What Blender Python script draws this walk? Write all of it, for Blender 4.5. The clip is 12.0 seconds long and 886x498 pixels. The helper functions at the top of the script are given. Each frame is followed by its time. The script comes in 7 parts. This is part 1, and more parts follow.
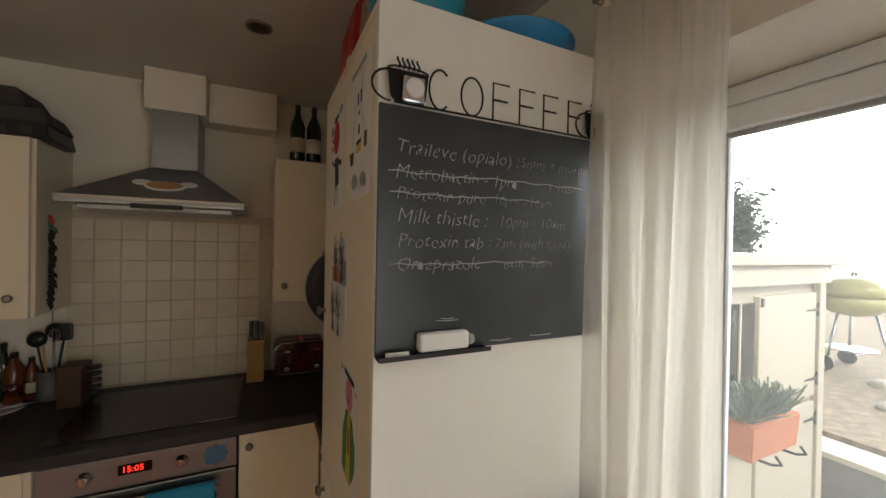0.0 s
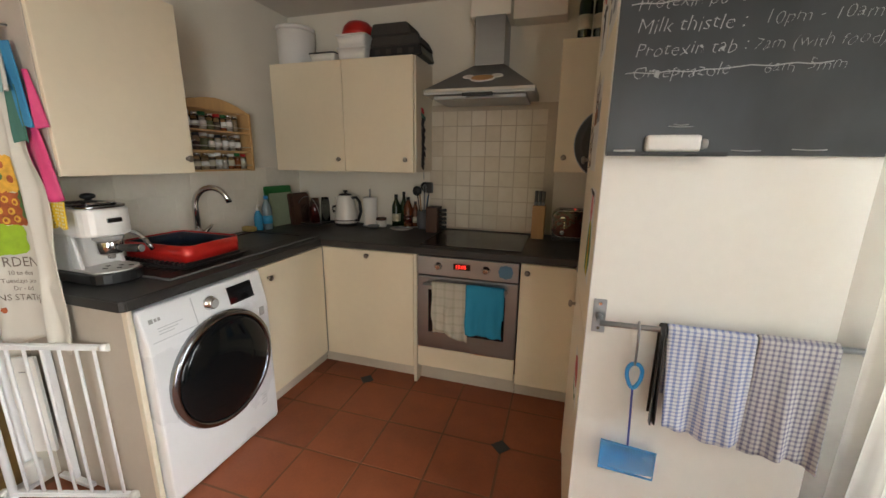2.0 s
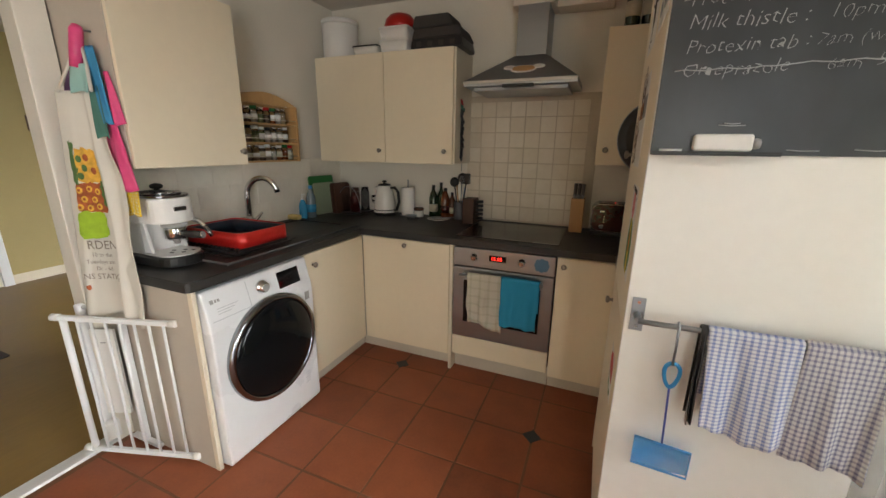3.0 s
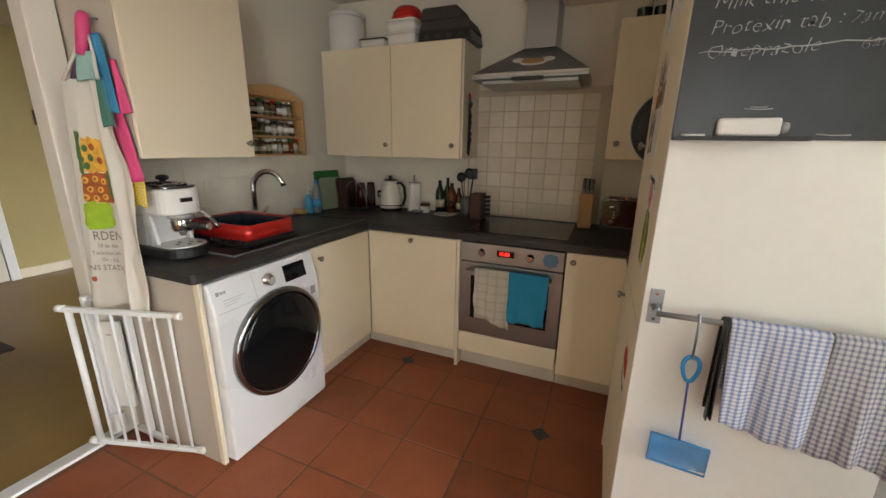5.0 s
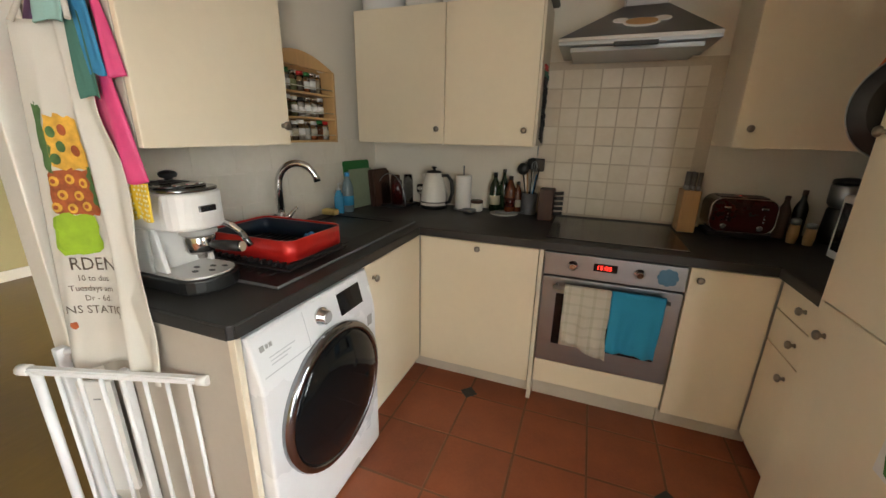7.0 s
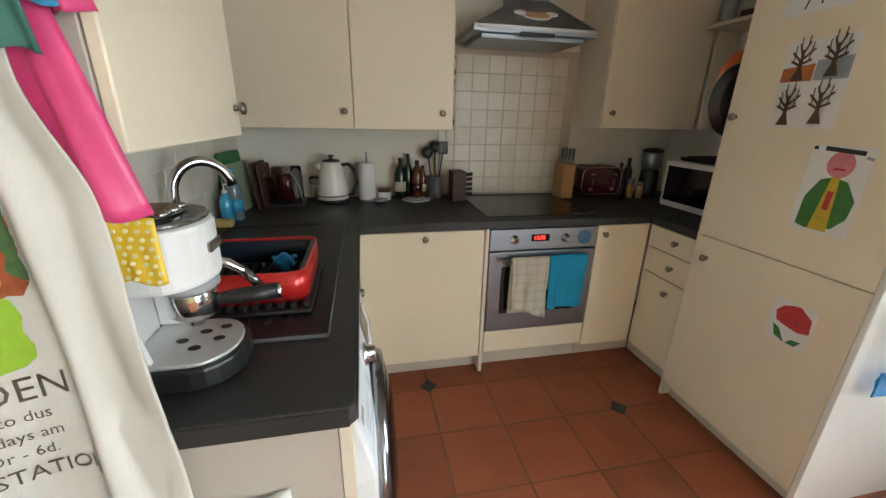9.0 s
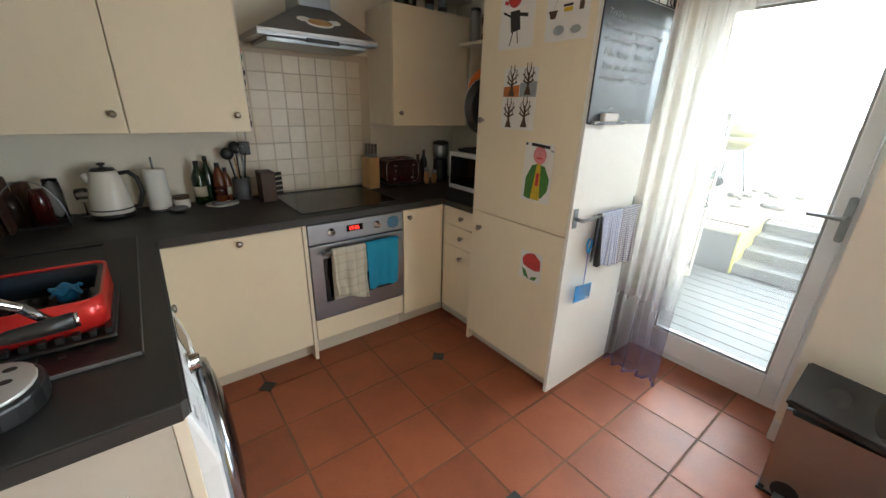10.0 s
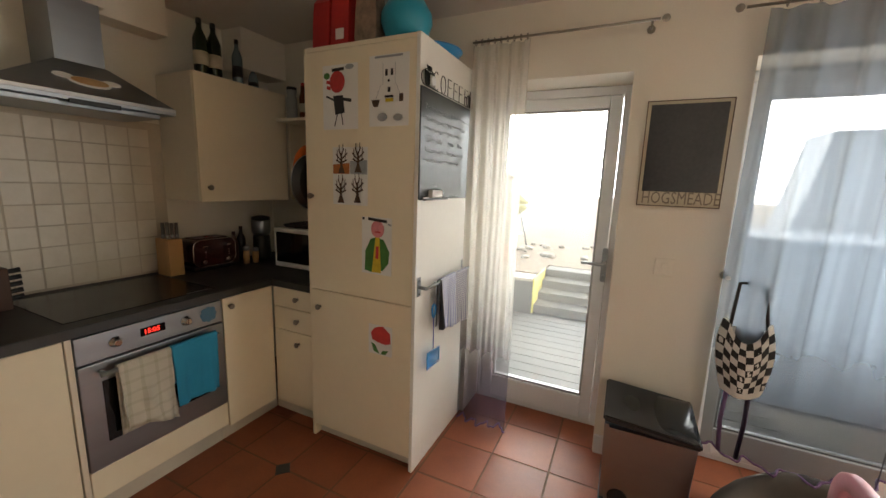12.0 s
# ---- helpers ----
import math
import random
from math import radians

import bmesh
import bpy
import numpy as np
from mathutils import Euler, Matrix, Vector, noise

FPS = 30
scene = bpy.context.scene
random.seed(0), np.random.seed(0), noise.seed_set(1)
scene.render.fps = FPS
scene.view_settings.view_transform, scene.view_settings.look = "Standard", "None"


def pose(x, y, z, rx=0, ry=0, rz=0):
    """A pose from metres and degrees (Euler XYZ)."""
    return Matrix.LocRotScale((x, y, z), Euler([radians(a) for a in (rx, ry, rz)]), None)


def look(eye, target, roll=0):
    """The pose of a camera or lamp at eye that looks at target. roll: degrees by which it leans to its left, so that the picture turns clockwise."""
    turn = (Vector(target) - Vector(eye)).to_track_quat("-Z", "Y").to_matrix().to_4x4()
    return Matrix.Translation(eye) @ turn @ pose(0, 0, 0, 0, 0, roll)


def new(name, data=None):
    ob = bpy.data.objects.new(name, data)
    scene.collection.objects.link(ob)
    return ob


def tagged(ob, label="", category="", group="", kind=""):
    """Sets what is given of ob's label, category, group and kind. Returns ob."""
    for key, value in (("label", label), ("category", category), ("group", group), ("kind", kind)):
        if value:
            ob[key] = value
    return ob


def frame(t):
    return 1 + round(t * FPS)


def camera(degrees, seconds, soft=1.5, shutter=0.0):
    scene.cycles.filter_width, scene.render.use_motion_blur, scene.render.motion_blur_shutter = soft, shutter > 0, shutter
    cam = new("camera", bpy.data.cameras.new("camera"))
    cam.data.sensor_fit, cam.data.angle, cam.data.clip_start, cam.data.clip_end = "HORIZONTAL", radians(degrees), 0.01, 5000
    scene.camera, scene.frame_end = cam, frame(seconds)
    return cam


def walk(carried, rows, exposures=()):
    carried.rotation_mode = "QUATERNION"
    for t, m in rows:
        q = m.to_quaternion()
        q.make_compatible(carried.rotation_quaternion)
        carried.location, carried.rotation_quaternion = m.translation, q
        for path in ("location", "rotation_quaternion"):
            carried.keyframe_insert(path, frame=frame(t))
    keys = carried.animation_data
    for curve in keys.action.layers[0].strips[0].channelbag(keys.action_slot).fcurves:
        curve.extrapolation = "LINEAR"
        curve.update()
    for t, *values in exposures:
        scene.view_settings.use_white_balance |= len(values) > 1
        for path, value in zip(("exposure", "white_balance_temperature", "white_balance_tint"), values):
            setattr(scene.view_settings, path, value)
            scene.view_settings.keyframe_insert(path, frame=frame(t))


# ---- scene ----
cam = camera(99.0, 12.0)
PATH = [
    (0, (0.877, 1.175, 1.604), (1.74, 2.979, 1.589), 1.1),
    (0.5, (0.864, 1.064, 1.498), (1.379, 2.997, 1.484), 1.0),
    (1, (0.941, 0.98, 1.416), (0.94, 2.977, 1.307), 1.0),
    (1.5, (0.972, 0.917, 1.385), (0.645, 2.87, 1.103), 0.9),
    (2, (0.978, 0.865, 1.369), (0.408, 2.728, 0.916), 0.7),
    (2.5, (0.975, 0.838, 1.388), (0.3, 2.65, 0.878), 0.8),
    (3, (0.971, 0.827, 1.394), (0.242, 2.617, 0.879), 0.8),
    (5, (0.943, 0.835, 1.361), (0.199, 2.618, 0.843), 1.0),
    (5.5, (0.91, 0.863, 1.371), (0.178, 2.65, 0.851), 1.1),
    (6, (0.757, 0.933, 1.37), (0.04, 2.725, 0.846), 1.3),
    (6.5, (0.549, 0.984, 1.354), (-0.15, 2.778, 0.812), 1.3),
    (7, (0.346, 1.11, 1.351), (-0.319, 2.903, 0.766), 1.2),
    (9, (-0.398, 1.164, 1.354), (-0.007, 3.012, 0.697), 1.2),
    (9.5, (-0.44, 1.065, 1.376), (0.36, 2.763, 0.686), 1.4),
    (10, (-0.405, 0.939, 1.437), (0.754, 2.411, 0.736), 1.6),
    (10.5, (-0.385, 0.88, 1.478), (1.067, 2.06, 0.799), 1.6),
    (11, (-0.40, 0.888, 1.472), (1.285, 1.80, 0.955), 1.9),
    (11.5, (-0.422, 0.945, 1.46), (1.363, 1.762, 1.076), 2.0),
    (12, (-0.424, 1.049, 1.463), (1.361, 1.884, 1.123), 2.0),
]
EXPOSURES = [(0, 0.4, 6800, 8), (1.0, 1.0, 6800, 8), (2.0, 1.05, 6700, 8), (5.0, 1.0, 6700, 7), (6.5, 1.15, 6900, 7), (7.0, 1.3, 6700, 6), (9.0, 1.5, 5900, 2), (10.5, 1.25, 6100, 4), (11.0, 1.05, 6500, 6), (12, 0.85, 6900, 8)]
walk(cam, [(t, look(eye, target, roll)) for t, eye, target, roll in PATH], EXPOSURES)
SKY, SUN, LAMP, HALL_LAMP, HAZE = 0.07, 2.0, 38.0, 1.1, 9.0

# ---- light ----
world = bpy.data.worlds.new("sky")
scene.world = world
world.use_nodes = True
wn = world.node_tree.nodes
sky = wn.new("ShaderNodeTexSky")
sky.sky_type, sky.sun_disc = "NISHITA", False
sky.sun_elevation, sky.sun_rotation = radians(38), radians(194)
wn["Background"].inputs["Strength"].default_value = SKY
world.node_tree.links.new(sky.outputs[0], wn["Background"].inputs["Color"])
sun_data = bpy.data.lights.new("sun", "SUN")
sun_data.energy, sun_data.angle, sun_data.color = SUN, radians(0.5), (1, 0.91, 0.76)
sun = new("sun", sun_data)
# sun from the south, along the garden front
sun.matrix_world = look((-1.9, -7.6, 6.2), (0, 0, 0))

# daylight in the wide patio opening beside the room
day = bpy.data.lights.new("window_daylight", "AREA")
day.shape, day.size, day.size_y, day.energy, day.color = "RECTANGLE", 1.32, 1.78, LAMP, (0.96, 0.97, 0.98)
day_ob = new("window_daylight", day)
day_ob.matrix_world = look((1.81, -0.95, 1.08), (0.844, -0.691, 1.08))
# daylight in the hall's window
hall_day = bpy.data.lights.new("hall_daylight", "AREA")
hall_day.shape, hall_day.size, hall_day.size_y, hall_day.energy, hall_day.color = "RECTANGLE", 1.35, 1.15, HALL_LAMP, (1.0, 0.95, 0.86)
hall_ob = new("hall_daylight", hall_day)
hall_ob.matrix_world = look((-4.46, -0.6, 1.5), (-3.4, -0.6, 1.5))


# ---- materials ----
def mat(name, color, rough=0.5, metal=0.0, var=0.08, scale=3.0, grain=60.0, bump=0.05, per_object=0.0, coat=0.0, stretch=(1, 1, 1), tint=None):
    m = bpy.data.materials.new(name)
    m.use_nodes = True
    n, l = m.node_tree.nodes, m.node_tree.links
    b = n["Principled BSDF"]
    b.inputs["Metallic"].default_value = metal
    b.inputs["Coat Weight"].default_value = coat
    tc = n.new("ShaderNodeTexCoord")
    mp = n.new("ShaderNodeMapping")
    mp.inputs["Scale"].default_value = stretch
    l.new(tc.outputs["Object"], mp.inputs["Vector"])
    if per_object:
        own, push = n.new("ShaderNodeObjectInfo"), n.new("ShaderNodeVectorMath")
        push.operation = "MULTIPLY_ADD"
        push.inputs[1].default_value = (37, 53, 71)
        l.new(own.outputs["Random"], push.inputs[0])
        l.new(tc.outputs["Object"], push.inputs[2])
        l.new(push.outputs[0], mp.inputs["Vector"])
    big, fine = n.new("ShaderNodeTexNoise"), n.new("ShaderNodeTexNoise")
    big.inputs["Scale"].default_value, big.inputs["Detail"].default_value = scale, 5
    fine.inputs["Scale"].default_value, fine.inputs["Detail"].default_value = grain, 3
    l.new(mp.outputs[0], big.inputs["Vector"])
    l.new(mp.outputs[0], fine.inputs["Vector"])
    add = n.new("ShaderNodeMath")
    add.operation = "MULTIPLY_ADD"
    add.inputs[1].default_value = 0.4
    l.new(fine.outputs["Fac"], add.inputs[0])
    l.new(big.outputs["Fac"], add.inputs[2])
    last = add.outputs[0]
    if per_object:
        oi = n.new("ShaderNodeObjectInfo")
        more = n.new("ShaderNodeMath")
        more.operation = "MULTIPLY_ADD"
        more.inputs[1].default_value = per_object
        l.new(oi.outputs["Random"], more.inputs[0])
        l.new(last, more.inputs[2])
        last = more.outputs[0]
    ramp = n.new("ShaderNodeMapRange")
    ramp.inputs["From Min"].default_value = 0.35
    ramp.inputs["From Max"].default_value = 1.05 + per_object
    l.new(last, ramp.inputs["Value"])
    mix = n.new("ShaderNodeMix")
    mix.data_type = "RGBA"
    c = Vector(color)
    dark = c * (1 - 2 * var)
    light = Vector(tint) if tint else c * (1 + var)
    mix.inputs["A"].default_value = (*[max(0, v) for v in dark], 1)
    mix.inputs["B"].default_value = (*[min(0.95, v) for v in light], 1)
    l.new(ramp.outputs[0], mix.inputs["Factor"])
    l.new(mix.outputs["Result"], b.inputs["Base Color"])
    rr = n.new("ShaderNodeMapRange")
    rr.inputs["To Min"].default_value, rr.inputs["To Max"].default_value = max(0.02, rough - 0.08), min(1, rough + 0.08)
    l.new(big.outputs["Fac"], rr.inputs["Value"])
    l.new(rr.outputs[0], b.inputs["Roughness"])
    if bump:
        bp = n.new("ShaderNodeBump")
        bp.inputs["Strength"].default_value, bp.inputs["Distance"].default_value = bump, 0.004
        l.new(add.outputs[0], bp.inputs["Height"])
        l.new(bp.outputs[0], b.inputs["Normal"])
    return m


def glass_mat(name, color=(1, 1, 1), rough=0.02, clear=0.0):
    m = bpy.data.materials.new(name)
    m.use_nodes = True
    n, l = m.node_tree.nodes, m.node_tree.links
    b = n["Principled BSDF"]
    b.inputs["Base Color"].default_value = (*color, 1)
    b.inputs["Roughness"].default_value = rough
    b.inputs["Transmission Weight"].default_value = 1.0
    b.inputs["IOR"].default_value = 1.45
    if clear:
        tr, mx = n.new("ShaderNodeBsdfTransparent"), n.new("ShaderNodeMixShader")
        gl = n.new("ShaderNodeBsdfGlossy")
        gl.inputs["Roughness"].default_value = 0.02
        fr = n.new("ShaderNodeFresnel")
        fr.inputs["IOR"].default_value = 1.4
        tr.inputs["Color"].default_value = (*color, 1)
        l.new(fr.outputs[0], mx.inputs[0])
        l.new(tr.outputs[0], mx.inputs[1])
        l.new(gl.outputs[0], mx.inputs[2])
        l.new(mx.outputs[0], n["Material Output"].inputs["Surface"])
    return m


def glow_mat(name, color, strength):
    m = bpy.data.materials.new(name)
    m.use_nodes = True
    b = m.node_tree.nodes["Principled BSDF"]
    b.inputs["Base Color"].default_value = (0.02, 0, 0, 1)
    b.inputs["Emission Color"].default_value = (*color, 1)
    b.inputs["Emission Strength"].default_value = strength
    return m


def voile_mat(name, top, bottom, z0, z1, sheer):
    """A sheer curtain whose colour runs from top to bottom between the heights z0 and z1."""
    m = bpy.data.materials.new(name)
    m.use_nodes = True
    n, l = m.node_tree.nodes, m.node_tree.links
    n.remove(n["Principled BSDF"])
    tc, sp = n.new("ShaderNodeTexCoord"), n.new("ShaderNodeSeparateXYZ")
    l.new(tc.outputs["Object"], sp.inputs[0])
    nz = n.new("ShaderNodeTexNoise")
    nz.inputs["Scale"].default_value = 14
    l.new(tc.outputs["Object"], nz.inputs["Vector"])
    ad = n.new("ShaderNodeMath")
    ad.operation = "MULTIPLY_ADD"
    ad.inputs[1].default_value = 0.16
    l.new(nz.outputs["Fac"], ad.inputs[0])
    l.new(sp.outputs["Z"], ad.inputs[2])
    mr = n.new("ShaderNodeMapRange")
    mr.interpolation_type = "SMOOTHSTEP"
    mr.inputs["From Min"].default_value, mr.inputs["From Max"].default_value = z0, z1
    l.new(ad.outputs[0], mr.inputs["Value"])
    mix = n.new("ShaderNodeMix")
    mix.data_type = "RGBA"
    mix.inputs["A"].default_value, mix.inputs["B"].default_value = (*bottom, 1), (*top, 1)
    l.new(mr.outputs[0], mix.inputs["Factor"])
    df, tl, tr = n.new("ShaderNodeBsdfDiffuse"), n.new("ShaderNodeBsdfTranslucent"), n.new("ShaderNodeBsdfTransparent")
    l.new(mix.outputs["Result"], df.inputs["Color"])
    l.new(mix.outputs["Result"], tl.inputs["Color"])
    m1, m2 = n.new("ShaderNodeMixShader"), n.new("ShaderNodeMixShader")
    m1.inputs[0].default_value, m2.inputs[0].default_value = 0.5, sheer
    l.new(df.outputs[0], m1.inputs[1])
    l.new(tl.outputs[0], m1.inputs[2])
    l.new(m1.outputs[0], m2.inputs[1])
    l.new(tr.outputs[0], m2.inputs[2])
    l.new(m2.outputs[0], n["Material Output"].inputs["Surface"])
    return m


def check_mat(name, size, line, color, stripe, soft=0.0, axes=("X", "Z")):
    """Woven lines in two directions, size metres apart, each line that share of the size wide."""
    m = mat(name, color, 0.9, var=0.06, grain=300, bump=0.2)
    n, l = m.node_tree.nodes, m.node_tree.links
    tc, sp = n.new("ShaderNodeTexCoord"), n.new("ShaderNodeSeparateXYZ")
    l.new(tc.outputs["Object"], sp.inputs[0])
    outs = []
    for a, s in zip(axes, size):
        d, f, g = n.new("ShaderNodeMath"), n.new("ShaderNodeMath"), n.new("ShaderNodeMath")
        d.operation, f.operation, g.operation = "DIVIDE", "FRACT", "LESS_THAN"
        d.inputs[1].default_value, g.inputs[1].default_value = s, line
        l.new(sp.outputs[a], d.inputs[0])
        l.new(d.outputs[0], f.inputs[0])
        l.new(f.outputs[0], g.inputs[0])
        outs.append(g)
    mean = n.new("ShaderNodeMath")
    mean.operation = "MULTIPLY_ADD"
    mean.inputs[1].default_value = 0.6
    half = n.new("ShaderNodeMath")
    half.operation = "MULTIPLY"
    half.inputs[1].default_value = 0.5
    l.new(outs[0].outputs[0], mean.inputs[0])
    l.new(outs[1].outputs[0], half.inputs[0])
    l.new(half.outputs[0], mean.inputs[2])
    mix = n.new("ShaderNodeMix")
    mix.data_type, mix.clamp_factor = "RGBA", True
    b = n["Principled BSDF"]
    src = b.inputs["Base Color"].links[0].from_socket
    l.new(src, mix.inputs["A"])
    mix.inputs["B"].default_value = (*stripe, 1)
    l.new(mean.outputs[0], mix.inputs["Factor"])
    l.new(mix.outputs["Result"], b.inputs["Base Color"])
    return m


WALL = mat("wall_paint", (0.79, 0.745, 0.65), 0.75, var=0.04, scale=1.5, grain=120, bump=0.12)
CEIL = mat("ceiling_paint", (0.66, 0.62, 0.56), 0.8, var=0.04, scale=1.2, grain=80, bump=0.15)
CREAM = mat("cream_laminate", (0.825, 0.73, 0.55), 0.38, var=0.03, scale=2, grain=30, bump=0.02)
CREAM_EDGE = mat("cream_edging", (0.76, 0.68, 0.54), 0.4, var=0.04, bump=0.02)
PLINTH = mat("plinth_laminate", (0.62, 0.56, 0.46), 0.45, var=0.06, scale=5, bump=0.03)
TAUPE = mat("taupe_carcass", (0.50, 0.45, 0.38), 0.5, var=0.04, bump=0.03)
BOARDWHITE = mat("painted_board", (0.83, 0.815, 0.765), 0.42, var=0.03, scale=1.4, grain=40, bump=0.03)
WORKTOP = mat("slate_worktop", (0.021, 0.021, 0.0205), 0.46, var=0.2, scale=9, grain=160, bump=0.08, tint=(0.036, 0.035, 0.034))
TERRA = mat("terracotta", (0.27, 0.075, 0.032), 0.50, var=0.16, scale=7, grain=90, bump=0.12, per_object=0.45, tint=(0.38, 0.108, 0.042))
GROUT = mat("grout", (0.21, 0.10, 0.056), 0.9, var=0.2, grain=200, bump=0.3)
INSET = mat("slate_inset", (0.03, 0.035, 0.036), 0.4, var=0.2, bump=0.1)
WTILE = mat("glazed_tile", (0.63, 0.555, 0.43), 0.34, var=0.04, scale=12, grain=40, bump=0.35, per_object=0.6, tint=(0.74, 0.69, 0.59))
WGROUT = mat("tile_grout", (0.56, 0.49, 0.385), 0.9, var=0.15, grain=150, bump=0.2)
SINKTILE = mat("cream_painted_tile", (0.77, 0.71, 0.60), 0.34, var=0.04, scale=10, grain=40, bump=0.15, per_object=0.15, tint=(0.80, 0.75, 0.65))
STEEL = mat("brushed_steel", (0.36, 0.385, 0.41), 0.34, 1.0, var=0.06, scale=4, grain=200, bump=0.03, stretch=(0.1, 1, 3))
CHROME = mat("chrome", (0.72, 0.72, 0.72), 0.09, 1.0, var=0.02, bump=0.0)
KNOB = mat("aged_nickel", (0.32, 0.29, 0.25), 0.32, 1.0, var=0.15, grain=300, bump=0.05)
BLACK = mat("black_plastic", (0.012, 0.012, 0.012), 0.38, var=0.15, grain=200, bump=0.05)
HOBGLASS = mat("hob_glass", (0.012, 0.012, 0.012), 0.22, var=0.2, scale=6, bump=0.02)
BLACKGLOSS = mat("black_glass", (0.006, 0.006, 0.007), 0.06, var=0.1, bump=0.0)
COMPOSITE = mat("black_composite", (0.010, 0.010, 0.010), 0.5, var=0.2, grain=300, bump=0.1)
APPLIANCE = mat("white_enamel", (0.78, 0.79, 0.80), 0.28, var=0.02, bump=0.01)
GREYPLASTIC = mat("grey_plastic", (0.35, 0.35, 0.34), 0.5, var=0.06)
REDTIN = mat("red_lacquer", (0.55, 0.020, 0.016), 0.3, 0.35, var=0.1, scale=6, bump=0.02, coat=0.4)
DARKRED = mat("dark_red_enamel", (0.055, 0.007, 0.006), 0.16, var=0.1, bump=0.0, coat=0.5)
PINE = mat("pine", (0.56, 0.34, 0.14), 0.5, var=0.14, scale=6, grain=50, bump=0.06, stretch=(1, 1, 0.15))
BEECH = mat("beech", (0.50, 0.29, 0.12), 0.45, var=0.12, scale=8, grain=60, bump=0.05, stretch=(1, 1, 0.15))
WALNUT = mat("dark_wood", (0.065, 0.028, 0.016), 0.55, var=0.2, scale=8, grain=60, bump=0.06, stretch=(1, 1, 0.2))
PAPER = mat("paper", (0.80, 0.79, 0.76), 0.8, var=0.03, grain=120, bump=0.05)
WHITEPLASTIC = mat("white_plastic", (0.78, 0.77, 0.74), 0.4, var=0.03, bump=0.02)
PALEPRINT = mat("pale_grey_print", (0.55, 0.56, 0.58), 0.5, var=0.05)
UPVC = mat("white_upvc", (0.80, 0.81, 0.82), 0.3, var=0.02, bump=0.02)
CERAMIC = mat("white_ceramic", (0.78, 0.75, 0.69), 0.25, var=0.03, bump=0.02)
CHALKBOARD = mat("chalkboard", (0.030, 0.037, 0.043), 0.32, var=0.3, scale=3.5, grain=12, bump=0.03, tint=(0.058, 0.066, 0.073), stretch=(1, 1, 0.6))
CHALK = mat("chalk", (0.48, 0.49, 0.49), 0.9, var=0.3, grain=500, bump=0.1)
WIRE = mat("black_wire", (0.02, 0.018, 0.016), 0.45, 0.6, var=0.2, bump=0.03)
CANVAS = mat("white_canvas", (0.62, 0.59, 0.52), 0.9, var=0.06, scale=5, grain=400, bump=0.2)
PINK = mat("pink_oilcloth", (0.72, 0.07, 0.22), 0.35, var=0.1, scale=8, bump=0.05)
BLUECLOTH = mat("blue_cloth", (0.04, 0.24, 0.45), 0.8, var=0.12, grain=300, bump=0.15)
GREENCLOTH = mat("green_cloth", (0.06, 0.17, 0.13), 0.8, var=0.12, grain=300, bump=0.15)
TEALCLOTH = mat("mint_cloth", (0.30, 0.50, 0.46), 0.8, var=0.1, grain=300, bump=0.15)
PURPLE = mat("purple_cloth", (0.16, 0.08, 0.18), 0.8, var=0.1, bump=0.15)
REDCLOTH = mat("red_cloth", (0.50, 0.05, 0.05), 0.8, var=0.1, bump=0.15)
YELLOWCLOTH = mat("yellow_oilcloth", (0.75, 0.52, 0.03), 0.4, var=0.1, bump=0.05)
TURQ = mat("turquoise_terry", (0.022, 0.27, 0.46), 0.95, var=0.12, grain=500, bump=0.4)
BLUEPLASTIC = mat("blue_plastic", (0.03, 0.27, 0.60), 0.35, var=0.06, bump=0.02)
PURPLEBLUE = mat("blue_wire", (0.05, 0.07, 0.35), 0.4, var=0.06, bump=0.02)
DARKFELT = mat("felt", (0.085, 0.070, 0.058), 0.95, var=0.2, scale=6, grain=300, bump=0.4)
LIGHTFELT = mat("plush", (0.20, 0.17, 0.14), 0.95, var=0.15, scale=6, grain=300, bump=0.4)
PINKPAINT = mat("pink_paint", (0.60, 0.30, 0.36), 0.4, var=0.05, bump=0.03)
POSTER = mat("poster_dark", (0.045, 0.045, 0.050), 0.22, var=0.25, scale=2.5, bump=0.0)
POSTEREDGE = mat("poster_cream", (0.52, 0.46, 0.34), 0.5, var=0.06, bump=0.02)
HALLWALL = mat("hall_paint", (0.43, 0.35, 0.155), 0.75, var=0.05, scale=1.5, grain=120, bump=0.1)
HALLFLOOR = mat("oak_floor", (0.27, 0.165, 0.050), 0.4, var=0.12, scale=2.5, grain=40, bump=0.05, stretch=(1, 0.2, 1))
ORANGE = mat("orange_enamel", (0.60, 0.13, 0.02), 0.35, var=0.08)
PANBLACK = mat("pan_coating", (0.010, 0.010, 0.011), 0.45, var=0.1, bump=0.03)
GREENPLASTIC = mat("green_plastic", (0.02, 0.16, 0.035), 0.5, var=0.1, bump=0.1)
PALEGREEN = mat("pale_green_plastic", (0.30, 0.36, 0.24), 0.5, var=0.1, bump=0.1)
SPONGE = mat("sponge", (0.62, 0.46, 0.16), 0.95, var=0.1, grain=200, bump=0.5)
BOTTLEGREEN = mat("green_bottle_glass", (0.012, 0.028, 0.010), 0.1, var=0.1, bump=0.0, coat=0.3)
LABEL = mat("bottle_label", (0.52, 0.48, 0.36), 0.6, var=0.1)
AMBER = mat("brown_sauce", (0.13, 0.035, 0.012), 0.15, var=0.2, bump=0.0)
